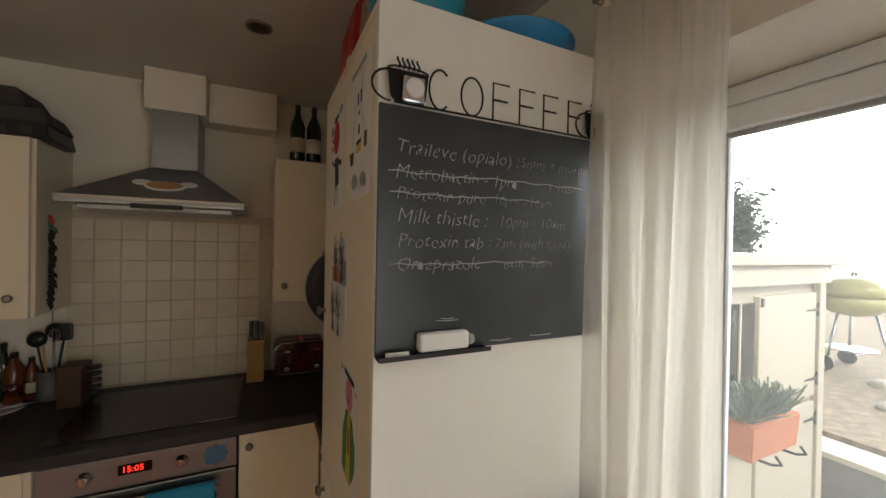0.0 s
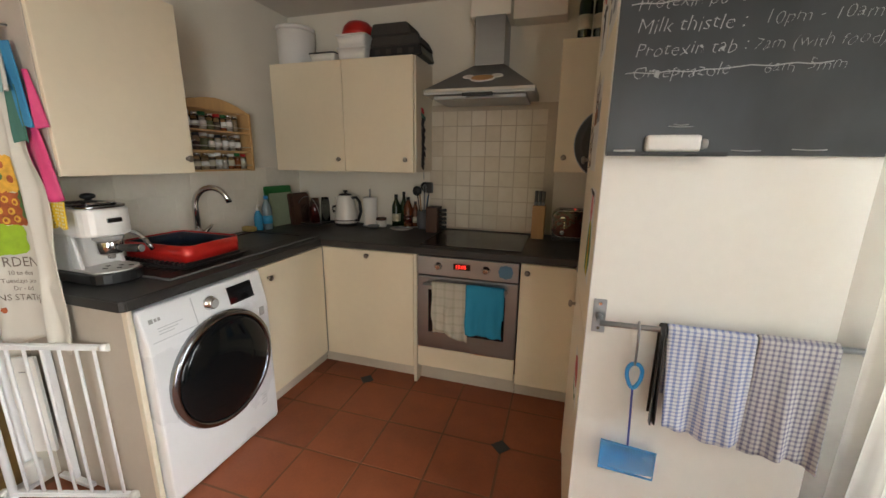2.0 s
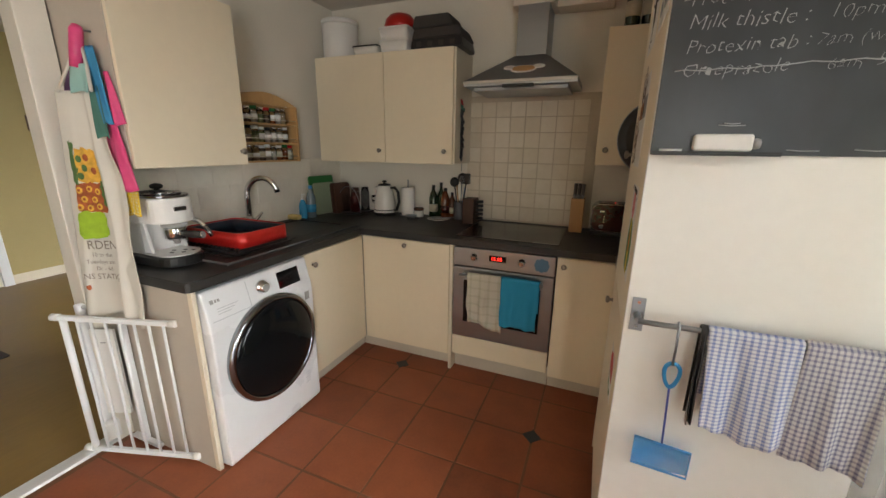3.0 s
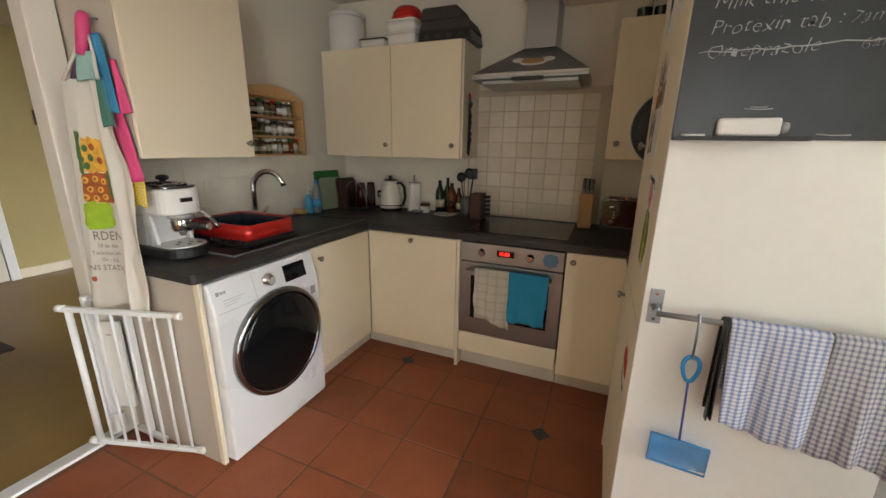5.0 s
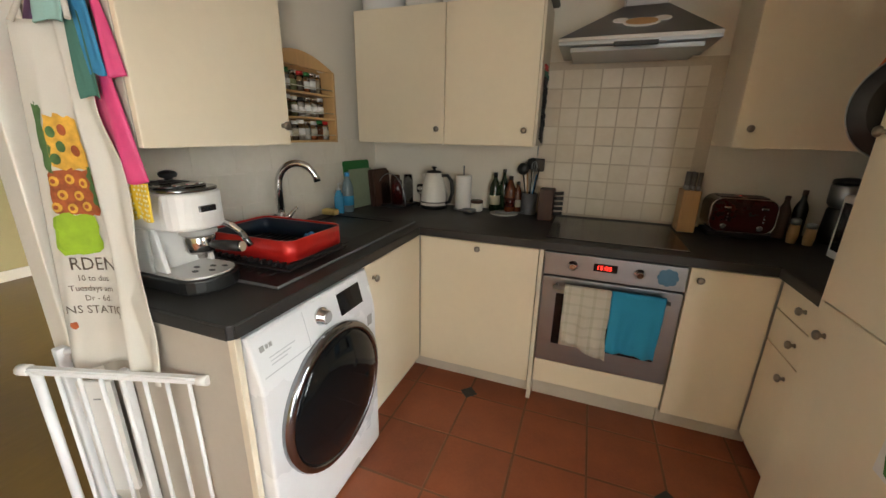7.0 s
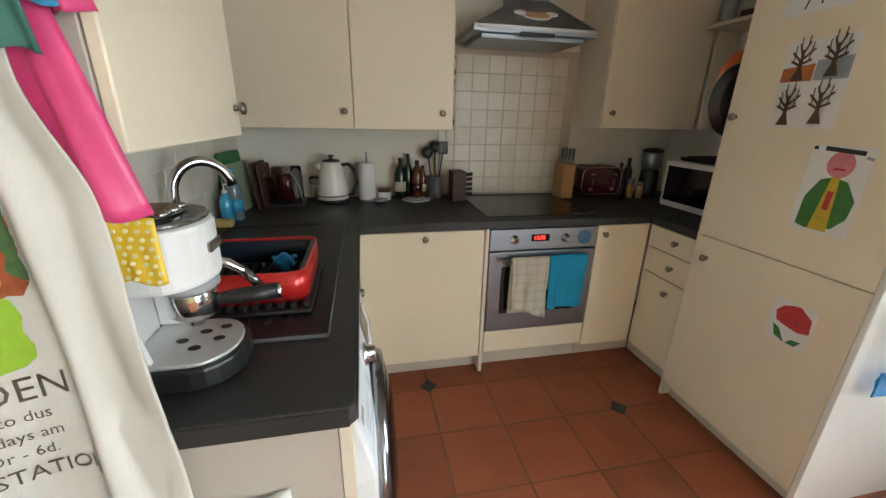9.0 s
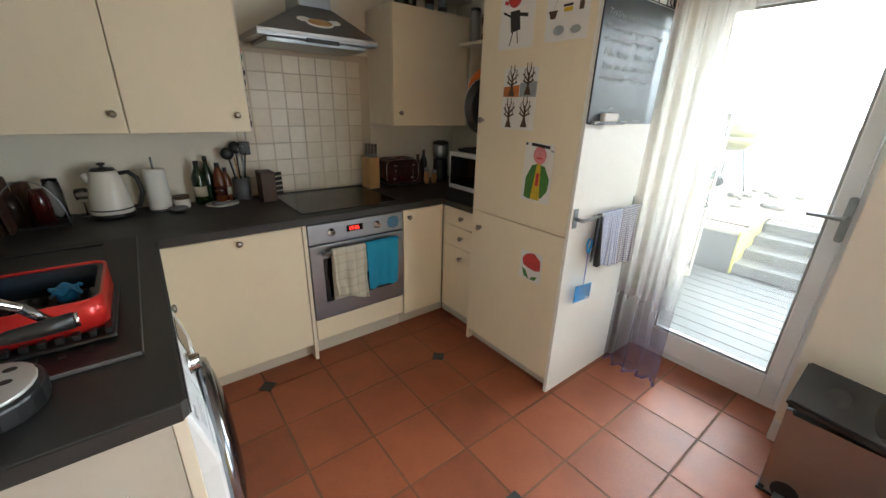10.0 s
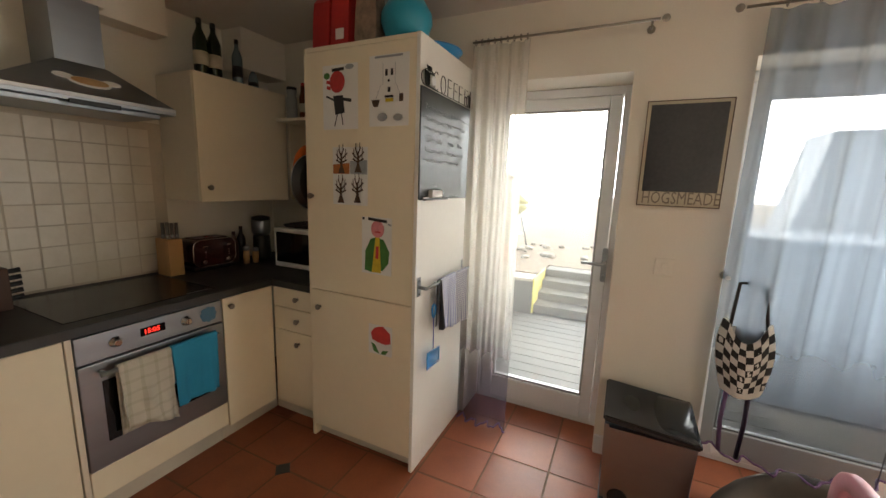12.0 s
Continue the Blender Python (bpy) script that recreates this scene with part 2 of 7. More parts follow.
SPICES = [mat("spice_" + n, c, 0.2, var=0.25, grain=120, coat=1.0) for n, c in (("paprika", (0.45, 0.15, 0.06)), ("herb", (0.26, 0.28, 0.14)), ("turmeric", (0.50, 0.28, 0.06)), ("pepper", (0.20, 0.15, 0.11)), ("salt", (0.62, 0.58, 0.50)), ("ginger", (0.48, 0.36, 0.22)))]
GLASS = glass_mat("jar_glass")
PANE = glass_mat("window_glass", (0.97, 0.98, 0.98), clear=1.0)
# window glass with a thin dust film that also imitates the milky glare
VEILED = glass_mat("dust_and_glare_glass", (0.97, 0.98, 0.98), clear=1.0)
dn, dl = VEILED.node_tree.nodes, VEILED.node_tree.links
film, film_mix, film_noise, film_map = dn.new("ShaderNodeBsdfTranslucent"), dn.new("ShaderNodeMixShader"), dn.new("ShaderNodeTexNoise"), dn.new("ShaderNodeMapRange")
film.inputs["Color"].default_value = (0.8, 0.8, 0.78, 1)
film_noise.inputs["Scale"].default_value, film_noise.inputs["Detail"].default_value = 4.0, 6.0
film_map.inputs["To Min"].default_value, film_map.inputs["To Max"].default_value = 0.01, 0.07
dl.new(film_noise.outputs["Fac"], film_map.inputs["Value"])
dl.new(film_map.outputs[0], film_mix.inputs[0])
dl.new(dn["Material Output"].inputs["Surface"].links[0].from_socket, film_mix.inputs[1])
dl.new(film.outputs[0], film_mix.inputs[2])
dl.new(film_mix.outputs[0], dn["Material Output"].inputs["Surface"])
SMOKE = glass_mat("smoked_glass", (0.35, 0.36, 0.37))
BLUEGLASS = mat("blue_liquid", (0.05, 0.32, 0.55), 0.15, var=0.08, bump=0.0, coat=0.4)
CLEARBLUE = mat("clear_bottle", (0.16, 0.22, 0.24), 0.15, var=0.08, bump=0.0, coat=0.4)
LED = glow_mat("led_red", (1.0, 0.03, 0.02), 2.0)
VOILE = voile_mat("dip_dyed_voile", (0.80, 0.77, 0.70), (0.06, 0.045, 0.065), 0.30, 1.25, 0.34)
# the thin voile only gets darker towards its bottom
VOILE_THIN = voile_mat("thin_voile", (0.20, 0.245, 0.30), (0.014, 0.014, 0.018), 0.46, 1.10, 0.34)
RED_PACK = mat("red_foil_pack", (0.45, 0.02, 0.02), 0.4, var=0.15, bump=0.2)
BROWNPACK = mat("brown_pattern_pack", (0.30, 0.22, 0.16), 0.6, var=0.35, scale=18, bump=0.05)
TEALBALL = mat("teal_plastic", (0.02, 0.30, 0.42), 0.35, var=0.06, bump=0.02)
NAVY = mat("navy_bag", (0.03, 0.05, 0.12), 0.6, var=0.2, bump=0.2)
DECK = mat("grey_deck", (0.105, 0.103, 0.095), 0.7, var=0.1, scale=5, grain=60, bump=0.1)
CONCRETE = mat("concrete", (0.17, 0.165, 0.15), 0.85, var=0.12, scale=5, grain=70, bump=0.3)
PALESTONE = mat("pale_stone", (0.40, 0.37, 0.32), 0.85, var=0.15, scale=9, grain=60, bump=0.3)
LEAFLITTER = mat("leaf_litter", (0.20, 0.14, 0.09), 0.95, var=0.4, scale=14, grain=45, bump=0.8, tint=(0.36, 0.27, 0.18))
SHEDPAINT = mat("cream_timber", (0.42, 0.38, 0.31), 0.6, var=0.05, scale=4, bump=0.08)
LEAF = mat("foliage", (0.06, 0.10, 0.05), 0.6, var=0.3, scale=4, bump=0.1)
HERB = mat("lavender_leaf", (0.10, 0.14, 0.10), 0.6, var=0.3, scale=20, bump=0.1)
POTCLAY = mat("terracotta_planter", (0.42, 0.15, 0.08), 0.7, var=0.1)
BBQ = mat("yellow_enamel", (0.44, 0.42, 0.20), 0.3, var=0.08)
BARK = mat("bark", (0.09, 0.065, 0.045), 0.9, var=0.3, bump=0.6)
INK = [mat("crayon_" + n, c, 0.8, var=0.15, scale=30, grain=200) for n, c in (("red", (0.55, 0.05, 0.05)), ("black", (0.03, 0.03, 0.03)), ("green", (0.07, 0.22, 0.05)), ("yellow", (0.65, 0.48, 0.04)), ("pink", (0.70, 0.25, 0.27)), ("orange", (0.50, 0.17, 0.05)), ("grey", (0.36, 0.38, 0.40)), ("brown", (0.10, 0.06, 0.04)))]
RED_, BLK_, GRN_, YEL_, PNK_, ORA_, GRY_, BRN_ = INK
GINGHAM = check_mat("blue_check", (0.0145, 0.0095), 0.42, (0.66, 0.67, 0.70), (0.17, 0.22, 0.45))
GINGHAM2 = check_mat("grey_check", (0.011, 0.012), 0.42, (0.58, 0.57, 0.58), (0.16, 0.16, 0.26))
TOWELBEIGE = check_mat("beige_check", (0.055, 0.05), 0.25, (0.54, 0.51, 0.43), (0.42, 0.40, 0.31))


# ---- builders ----
def box(bm, x0, x1, y0, y1, z0, z1, bev=0.0, seg=2):
    vs = [bm.verts.new((x, y, z)) for x in (x0, x1) for y in (y0, y1) for z in (z0, z1)]
    faces = [bm.faces.new([vs[i] for i in q]) for q in ((0, 1, 3, 2), (4, 6, 7, 5), (0, 4, 5, 1), (2, 3, 7, 6), (0, 2, 6, 4), (1, 5, 7, 3))]
    if bev:
        edges = list({e for f in faces for e in f.edges})
        bmesh.ops.bevel(bm, geom=edges, offset=bev, segments=seg, affect="EDGES", profile=0.5)
    return bm


def lathe(bm, prof, c=(0, 0, 0), seg=24, axis="z"):
    """Turns a profile of (radius, height) about an axis through c."""
    rings = []
    for r, h in prof:
        ring = []
        for i in range(seg):
            a = 2 * math.pi * i / seg
            u, v = r * math.cos(a), r * math.sin(a)
            p = {"z": (u, v, h), "x": (h, u, v), "y": (v, h, u)}[axis]
            ring.append(bm.verts.new(Vector(p) + Vector(c)))
        rings.append(ring)
    for a, b in zip(rings, rings[1:]):
        for i in range(seg):
            bm.faces.new((a[i], a[(i + 1) % seg], b[(i + 1) % seg], b[i])).smooth = True
    for ring, flip in ((rings[0], True), (rings[-1], False)):
        bm.faces.new(list(reversed(ring)) if flip else ring)
    return bm


def tube(bm, pts, r, seg=8, closed=False):
    pts = [Vector(p) for p in pts]
    n = len(pts)
    rings = []
    side = None
    for i, p in enumerate(pts):
        if closed:
            d = pts[(i + 1) % n] - pts[i - 1]
        else:
            d = pts[min(i + 1, n - 1)] - pts[max(i - 1, 0)]
        d.normalize()
        if side is None:
            side = d.orthogonal().normalized()
        side = (side - d * side.dot(d)).normalized()
        up = d.cross(side)
        rad = r[i] if isinstance(r, (list, tuple)) else r
        rings.append([bm.verts.new(p + rad * (math.cos(2 * math.pi * k / seg) * side + math.sin(2 * math.pi * k / seg) * up)) for k in range(seg)])
    pairs = list(zip(rings, rings[1:])) + ([(rings[-1], rings[0])] if closed else [])
    for a, b in pairs:
        for k in range(seg):
            bm.faces.new((a[k], a[(k + 1) % seg], b[(k + 1) % seg], b[k])).smooth = True
    if not closed:
        bm.faces.new(list(reversed(rings[0])))
        bm.faces.new(rings[-1])
    return bm


def prism(bm, outline, lo, hi, axis="z", bev=0.0):
    """Pushes a flat outline from lo to hi along an axis. Outline pairs are (x, y), (x, z) for y and (y, z) for x."""
    def at(u, v, h):
        return {"z": (u, v, h), "y": (u, h, v), "x": (h, u, v)}[axis]
    a = [bm.verts.new(at(u, v, lo)) for u, v in outline]
    b = [bm.verts.new(at(u, v, hi)) for u, v in outline]
    fs = [bm.faces.new(list(reversed(a))), bm.faces.new(b)]
    n = len(a)
    for i in range(n):
        fs.append(bm.faces.new((a[i], a[(i + 1) % n], b[(i + 1) % n], b[i])))
    bmesh.ops.recalc_face_normals(bm, faces=fs)
    if bev:
        bmesh.ops.bevel(bm, geom=list(fs[0].edges) + list(fs[1].edges), offset=bev, segments=2, affect="EDGES", profile=0.5)
    return bm


def grid(bm, fn, nu, nv):
    """A cloth: fn(u, v) gives a place for u and v from 0 to 1."""
    vs = [[bm.verts.new(fn(i / nu, j / nv)) for j in range(nv + 1)] for i in range(nu + 1)]
    for i in range(nu):
        for j in range(nv):
            bm.faces.new((vs[i][j], vs[i + 1][j], vs[i + 1][j + 1], vs[i][j + 1])).smooth = True
    return bm


def rounded(x0, x1, y0, y1, r, n=5):
    out = []
    for cx, cy, a0 in ((x1 - r, y1 - r, 0), (x0 + r, y1 - r, 90), (x0 + r, y0 + r, 180), (x1 - r, y0 + r, 270)):
        for i in range(n + 1):
            a = radians(a0 + 90 * i / n)
            out.append((cx + r * math.cos(a), cy + r * math.sin(a)))
    return out


def ring_of(cx, cy, rx, ry=None, n=24):
    ry = ry or rx
    return [(cx + rx * math.cos(2 * math.pi * i / n), cy + ry * math.sin(2 * math.pi * i / n)) for i in range(n)]


def solid(name, bm, material, label="", category="", group="", kind="", thick=0.0):
    bmesh.ops.recalc_face_normals(bm, faces=bm.faces[:])
    me = bpy.data.meshes.new(name)
    bm.to_mesh(me)
    bm.free()
    me.materials.append(material)
    ob = new(name, me)
    if thick:
        s = ob.modifiers.new("thickness", "SOLIDIFY")
        s.thickness, s.offset = thick, 0
    return tagged(ob, label, category, group, kind)


def thing(name, at, label, category, group="", kind="", turn=0.0):
    ob = new(name)
    ob.empty_display_size = 0.05
    ob.matrix_world = pose(*at, 0, 0, turn)
    return tagged(ob, label, category, group, kind)


def part(name, bm, material, parent, label="", local=False, thick=0.0):
    """One mesh under a thing or a part. The bmesh is in the room's metres unless local."""
    if not local:
        at, p = Vector(), parent
        while p:
            at += p.matrix_basis.translation
            p = p.parent
        bmesh.ops.translate(bm, verts=bm.verts[:], vec=-at)
    ob = solid(name, bm, material, label, thick=thick)
    ob.parent = parent
    return ob


def lettering(name, body, size, place, material, parent=None, label="", depth=0.0006, shear=0.0, bend=None, thin=0.0, kind=""):
    """Words as a mesh. place: a pose whose x runs along the words and y up the letters."""
    cu = bpy.data.curves.new("words", "FONT")
    cu.body, cu.size, cu.extrude, cu.shear, cu.offset, cu.resolution_u = body, size, depth, shear, thin, 2
    cu.align_x, cu.align_y = "LEFT", "CENTER"
    tmp = bpy.data.objects.new("words", cu)
    me = bpy.data.meshes.new_from_object(tmp)
    bpy.data.objects.remove(tmp)
    me.transform(place)
    if bend:
        for v in me.vertices:
            v.co = bend(v.co)
    me.materials.clear()
    me.materials.append(material)
    at, p = Vector(), parent
    while p:
        at += p.matrix_basis.translation
        p = p.parent
    me.transform(Matrix.Translation(-at))
    me.name = name
    ob = new(name, me)
    ob.parent = parent
    return tagged(ob, label)


def knob(parent, x, y, z, face):
    """A round cabinet knob with a stem. face: the way that it points."""
    ax, s = face
    bm = bmesh.new()
    prof = [(0.009, 0.0), (0.006, 0.004), (0.006, 0.012), (0.014, 0.016), (0.0155, 0.021), (0.013, 0.026), (0.006, 0.0285)]
    lathe(bm, [(r, s * h) for r, h in prof], (x, y, z), 16, ax)
    return part("handle", bm, KNOB, parent, "aged nickel knob")


def B(*a, **k):
    return box(bmesh.new(), *a, **k)


# ---- the room ----
XW, XE, YN, YS, ZC = -1.08, 1.70, 3.53, -2.2, 2.40
solid("floor", B(XW, XE + 0.32, YS, YN, -0.12, -0.0022), GROUT, "grout bed under terracotta tiles", "floor", kind="structure")
floor = bpy.data.objects["floor"]
solid("floor_hall", B(-4.4, XW - 0.05, -2.2, 5.0, -0.12, 0.004), HALLFLOOR, "yellow-brown oak hall floor", "floor", kind="structure")
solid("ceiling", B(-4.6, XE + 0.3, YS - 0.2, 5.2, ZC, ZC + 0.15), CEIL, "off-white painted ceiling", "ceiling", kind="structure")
solid("wall_north", B(XW - 0.13, XE + 0.3, YN, YN + 0.15, -0.12, ZC), WALL, "off-white painted wall behind the worktop", "wall", kind="structure")
bm = bmesh.new()
box(bm, XW - 0.13, XW, 1.73, YN, -0.12, ZC)
box(bm, XW - 0.13, XW, 0.72, 1.73, 2.06, ZC)
box(bm, XW - 0.13, XW, YS, 0.72, -0.12, ZC)
solid("wall_west", bm, WALL, "off-white wall with an open doorway to the hall", "wall", kind="structure")
bm = bmesh.new()
for y0, y1, z0, z1 in ((1.86, YN, -0.12, ZC), (1.066, 1.86, 2.024, ZC), (0.595, 1.066, -0.12, ZC), (-1.75, 0.595, 2.045, ZC), (YS, -1.75, -0.12, ZC)):
    box(bm, XE, XE + 0.32, y0, y1, z0, z1)
solid("wall_east", bm, WALL, "off-white wall with garden door and patio window", "wall", kind="structure")
# unseen closing wall; the darker hall colour is chosen to reduce fill light
solid("wall_south", B(-4.6, XE + 0.3, YS - 0.15, YS, -0.12, ZC), HALLWALL, "unseen end wall, coloured darker to lessen bounced light", "wall", kind="structure")
bm = bmesh.new()
for y0, y1, z0, z1 in ((-2.2, -1.3, -0.12, ZC), (0.1, 5.0, -0.12, ZC), (-1.3, 0.1, -0.12, 0.9), (-1.3, 0.1, 2.1, ZC)):
    box(bm, -4.55, -4.4, y0, y1, z0, z1)
solid("wall_hall_west", bm, HALLWALL, "yellow-beige hall wall", "wall", kind="structure")
solid("wall_hall_north", B(-4.4, XW - 0.13, 5.0, 5.15, -0.12, ZC), HALLWALL, "yellow-beige hall wall", "wall", kind="structure")
bm = bmesh.new()
box(bm, XW - 0.15, XW + 0.018, 1.69, 1.73, 0, 2.06, 0.003)
box(bm, XW - 0.15, XW + 0.018, 0.72, 0.76, 0, 2.06, 0.003)
box(bm, XW - 0.15, XW + 0.018, 0.76, 1.69, 2.02, 2.06, 0.003)
solid("trim_doorway", bm, WALL, "white painted door lining", "trim", kind="structure")
bm = bmesh.new()
box(bm, XW + 0.018, XW + 0.032, 1.655, 1.755, 0, 2.10, 0.004)
solid("trim_architrave", bm, WALL, "white painted architrave", "trim", kind="structure")
solid("trim_threshold", B(XW - 0.045, XW + 0.02, 0.76, 1.69, -0.004, 0.012, bev=0.004), UPVC, "pale metal threshold strip", "trim", kind="structure")
bm = bmesh.new()
box(bm, XE - 0.016, XE - 0.001, 0.60, 1.062, 0, 0.11, 0.004)
box(bm, XE - 0.016, XE - 0.001, YS, -1.76, 0, 0.11, 0.004)
solid("baseboard", bm, UPVC, "white painted skirting board", "baseboard", kind="structure")
# boxed-in duct under the ceiling
bm = bmesh.new()
box(bm, 0.385, 0.625, 3.31, YN - 0.002, 2.205, ZC - 0.003, 0.004)
box(bm, 0.628, 0.94, 3.39, YN - 0.002, 2.20, ZC - 0.003, 0.004)
box(bm, 1.35, XE - 0.002, 3.34, YN - 0.002, 2.15, ZC - 0.003, 0.004)
solid("boxing", bm, WALL, "white painted boxing round the hood duct", "trim", kind="structure")
for x, y in ((0.856, 2.735), (-0.326, 2.79)):
    sp = thing("ceiling_spotlight", (x, y, ZC), "small round recessed ceiling spotlight", "light", "ceiling spotlights")
    part("bezel", lathe(bmesh.new(), [(0.030, -0.0005), (0.046, -0.0005), (0.046, -0.006), (0.036, -0.009), (0.030, -0.003)], (x, y, ZC), 24), KNOB, sp, "dull metal bezel")
    part("lamp", lathe(bmesh.new(), [(0.029, -0.001), (0.029, -0.004), (0.012, -0.006)], (x, y, ZC), 20), SMOKE, sp, "unlit glass lamp")


# ---- garden door and patio window ----
def glazed_door(name, y0, y1, z1, gy0, gy1, gz0, gz1, label, kind):
    d = thing(name, (1.95, (y0 + y1) / 2, 0), label, "door", kind=kind)
    bm = bmesh.new()
    x0, x1 = 1.93, 2.0
    fr = 0.035
    box(bm, x0 + 0.01, x1 + 0.02, y0 + 0.001, y0 + fr, 0.0, z1, 0.004)
    box(bm, x0 + 0.01, x1 + 0.02, y1 - fr, y1 - 0.001, 0.0, z1, 0.004)
    box(bm, x0 + 0.01, x1 + 0.02, y0 + fr, y1 - fr, z1 - 0.05, z1 - 0.001, 0.004)
    box(bm, x0 + 0.01, x1 + 0.02, y0 + fr, y1 - fr, 0.0, 0.03, 0.004)
    part("door_frame", bm, UPVC, d)
    bm = bmesh.new()
    a, b, c, e = y0 + fr + 0.003, y1 - fr - 0.003, 0.034, z1 - 0.054
    box(bm, x0, x1, a, gy0, c, e, 0.006)
    box(bm, x0, x1, gy1, b, c, e, 0.006)
    box(bm, x0, x1, gy0, gy1, gz1, e, 0.006)
    box(bm, x0, x1, gy0, gy1, c, gz0, 0.006)
    leaf = part("door_leaf", bm, UPVC, d)
    bm = bmesh.new()
    for q in ((gy0, gy0 + 0.012, gz0, gz1), (gy1 - 0.012, gy1, gz0, gz1), (gy0 + 0.012, gy1 - 0.012, gz0, gz0 + 0.012), (gy0 + 0.012, gy1 - 0.012, gz1 - 0.012, gz1)):
        box(bm, x0 + 0.012, x0 + 0.03, *q, 0.003)
    part("glazing_bead", bm, GREYPLASTIC, leaf, "grey rubber glazing seal")
    p = part("pane", B(x0 + 0.03, x0 + 0.036, gy0 + 0.002, gy1 - 0.002, gz0 + 0.002, gz1 - 0.002), VEILED, d, "clear glass with a faint veil of dust and glare")
    p.visible_shadow = False
    return d


door = glazed_door("door_1", 1.066, 1.86, 2.022, 1.168, 1.745, 0.179, 1.905, "white plastic garden door with full-height glass", "structure")
bm = bmesh.new()
prism(bm, rounded(1.098, 1.128, 0.93, 1.13, 0.012), 1.918, 1.93, "x", 0.002)
lathe(bm, [(0.011, 0), (0.011, -0.045), (0.010, -0.05)], (1.918, 1.113, 1.04), 12, "x")
tube(bm, [(1.872, 1.113, 1.04), (1.868, 1.13, 1.04), (1.868, 1.18, 1.041), (1.870, 1.235, 1.041)], [0.010, 0.010, 0.009, 0.008], 10)
lathe(bm, [(0.009, 0), (0.009, -0.008), (0.004, -0.009)], (1.918, 1.113, 0.965), 12, "x")
part("door_handle", bm, STEEL, door, "brushed steel lever handle with keyhole")
w = glazed_door("window_1", -0.60, 0.595, 2.043, -0.48, 0.475, 0.19, 1.92, "white plastic patio door with tall glass", "structure")
glazed_door("window_2", -1.75, -0.60, 2.043, -1.63, -0.72, 0.19, 1.92, "white plastic patio door with tall glass", "structure")


def curtain(name, y0, y1, ztop, folds, material, label, amp=0.03, hem=True, gather=0.0, zlow=0.012):
    c = thing(name, (1.60, (y0 + y1) / 2, 0), label, "curtain", "garden curtains")
    rnd = random.Random(int(abs(y0) * 1000))
    ph = [rnd.uniform(0, 6.28) for _ in range(4)]

    def fn(u, v):
        y = y0 + (y1 - y0) * u
        z = zlow + (ztop - zlow) * v
        if zlow > 0.1:
            z += 0.05 * (1 - v) ** 2 * math.sin(5 * u + 1.2) + 0.07 * (1 - v) ** 2 * max(0, u - 0.6)
        g = gather * math.exp(-((v - 0.35) / 0.3) ** 2)
        y += g * (u - 0.5)
        k = folds * 2 * math.pi * u
        x = 1.615 + amp * (0.6 + 0.5 * (1 - v)) * (math.sin(k + ph[0]) + 0.45 * math.sin(2.3 * k + ph[1] + 0.8 * v)) + 0.012 * math.sin(5 * v + ph[2] + k * 0.3)
        return (min(x, 1.685), y, z)
    bm = grid(bmesh.new(), fn, int(folds * 14), 30)
    part("drape", bm, material, c)
    if hem:
        bm = bmesh.new()
        tube(bm, [Vector(fn(i / 60, 0)) + Vector((0, 0, 0.006)) for i in range(61)], 0.006, 6)
        part("hem", bm, PURPLE, c, "dark purple hem")
    for i in range(9):
        p = Vector(fn((i + 0.5) / 9, 1))
        p.x = 1.60
        bm = tube(bmesh.new(), [p + Vector((0.014 * math.cos(a), 0, 0.010 + 0.014 * math.sin(a))) for a in [2 * math.pi * k / 10 for k in range(10)]], 0.0025, 5, True)
        part("curtain_ring", bm, KNOB, c)
    return c


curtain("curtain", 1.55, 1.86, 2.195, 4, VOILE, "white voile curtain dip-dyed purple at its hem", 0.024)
curtain("curtain", -0.30, 0.60, 2.195, 6, VOILE_THIN, "thin bluish white voile curtain, darker towards its gathered hem", 0.030, gather=0.02, zlow=0.26)
for y0, y1 in ((0.985, 1.86), (-1.55, 0.68)):
    r = thing("curtain_rod", (1.60, y0, 2.207), "thin steel curtain rod with ball finials", "curtain rod", "curtain rods")
    part("rod", tube(bmesh.new(), [(1.60, y0, 2.207), (1.60, y1, 2.207)], 0.006, 10), KNOB, r)
    bm = lathe(bmesh.new(), [(0.006, -0.006), (0.014, -0.012), (0.017, -0.024), (0.012, -0.034), (0.003, -0.038)], (1.60, y0, 2.207), 14, "y")
    part("finial", bm, KNOB, r)
    if y1 < 1:
        bm = lathe(bmesh.new(), [(0.006, 0.006), (0.014, 0.012), (0.017, 0.024), (0.012, 0.034), (0.003, 0.038)], (1.60, y1, 2.207), 14, "y")
        part("finial", bm, KNOB, r)
    bm = bmesh.new()
    yy = y0 + 0.03
    tube(bm, [(1.60, yy, 2.199), (1.66, yy, 2.199), (1.698, yy, 2.199)], 0.005, 8)
    lathe(bm, [(0.018, -0.006), (0.018, -0.001)], (XE, yy, 2.199), 14, "x")
    part("bracket", bm, KNOB, r)


# ---- base units ----
ZB, ZT = 0.843, 0.884
FX, FY, FE = -0.443, 2.882, 1.118   # front planes: sink run, oven run, drawer run


def cabinet(name, label, at, group="base cabinets"):
    return thing(name, at, label, "cabinet", group)


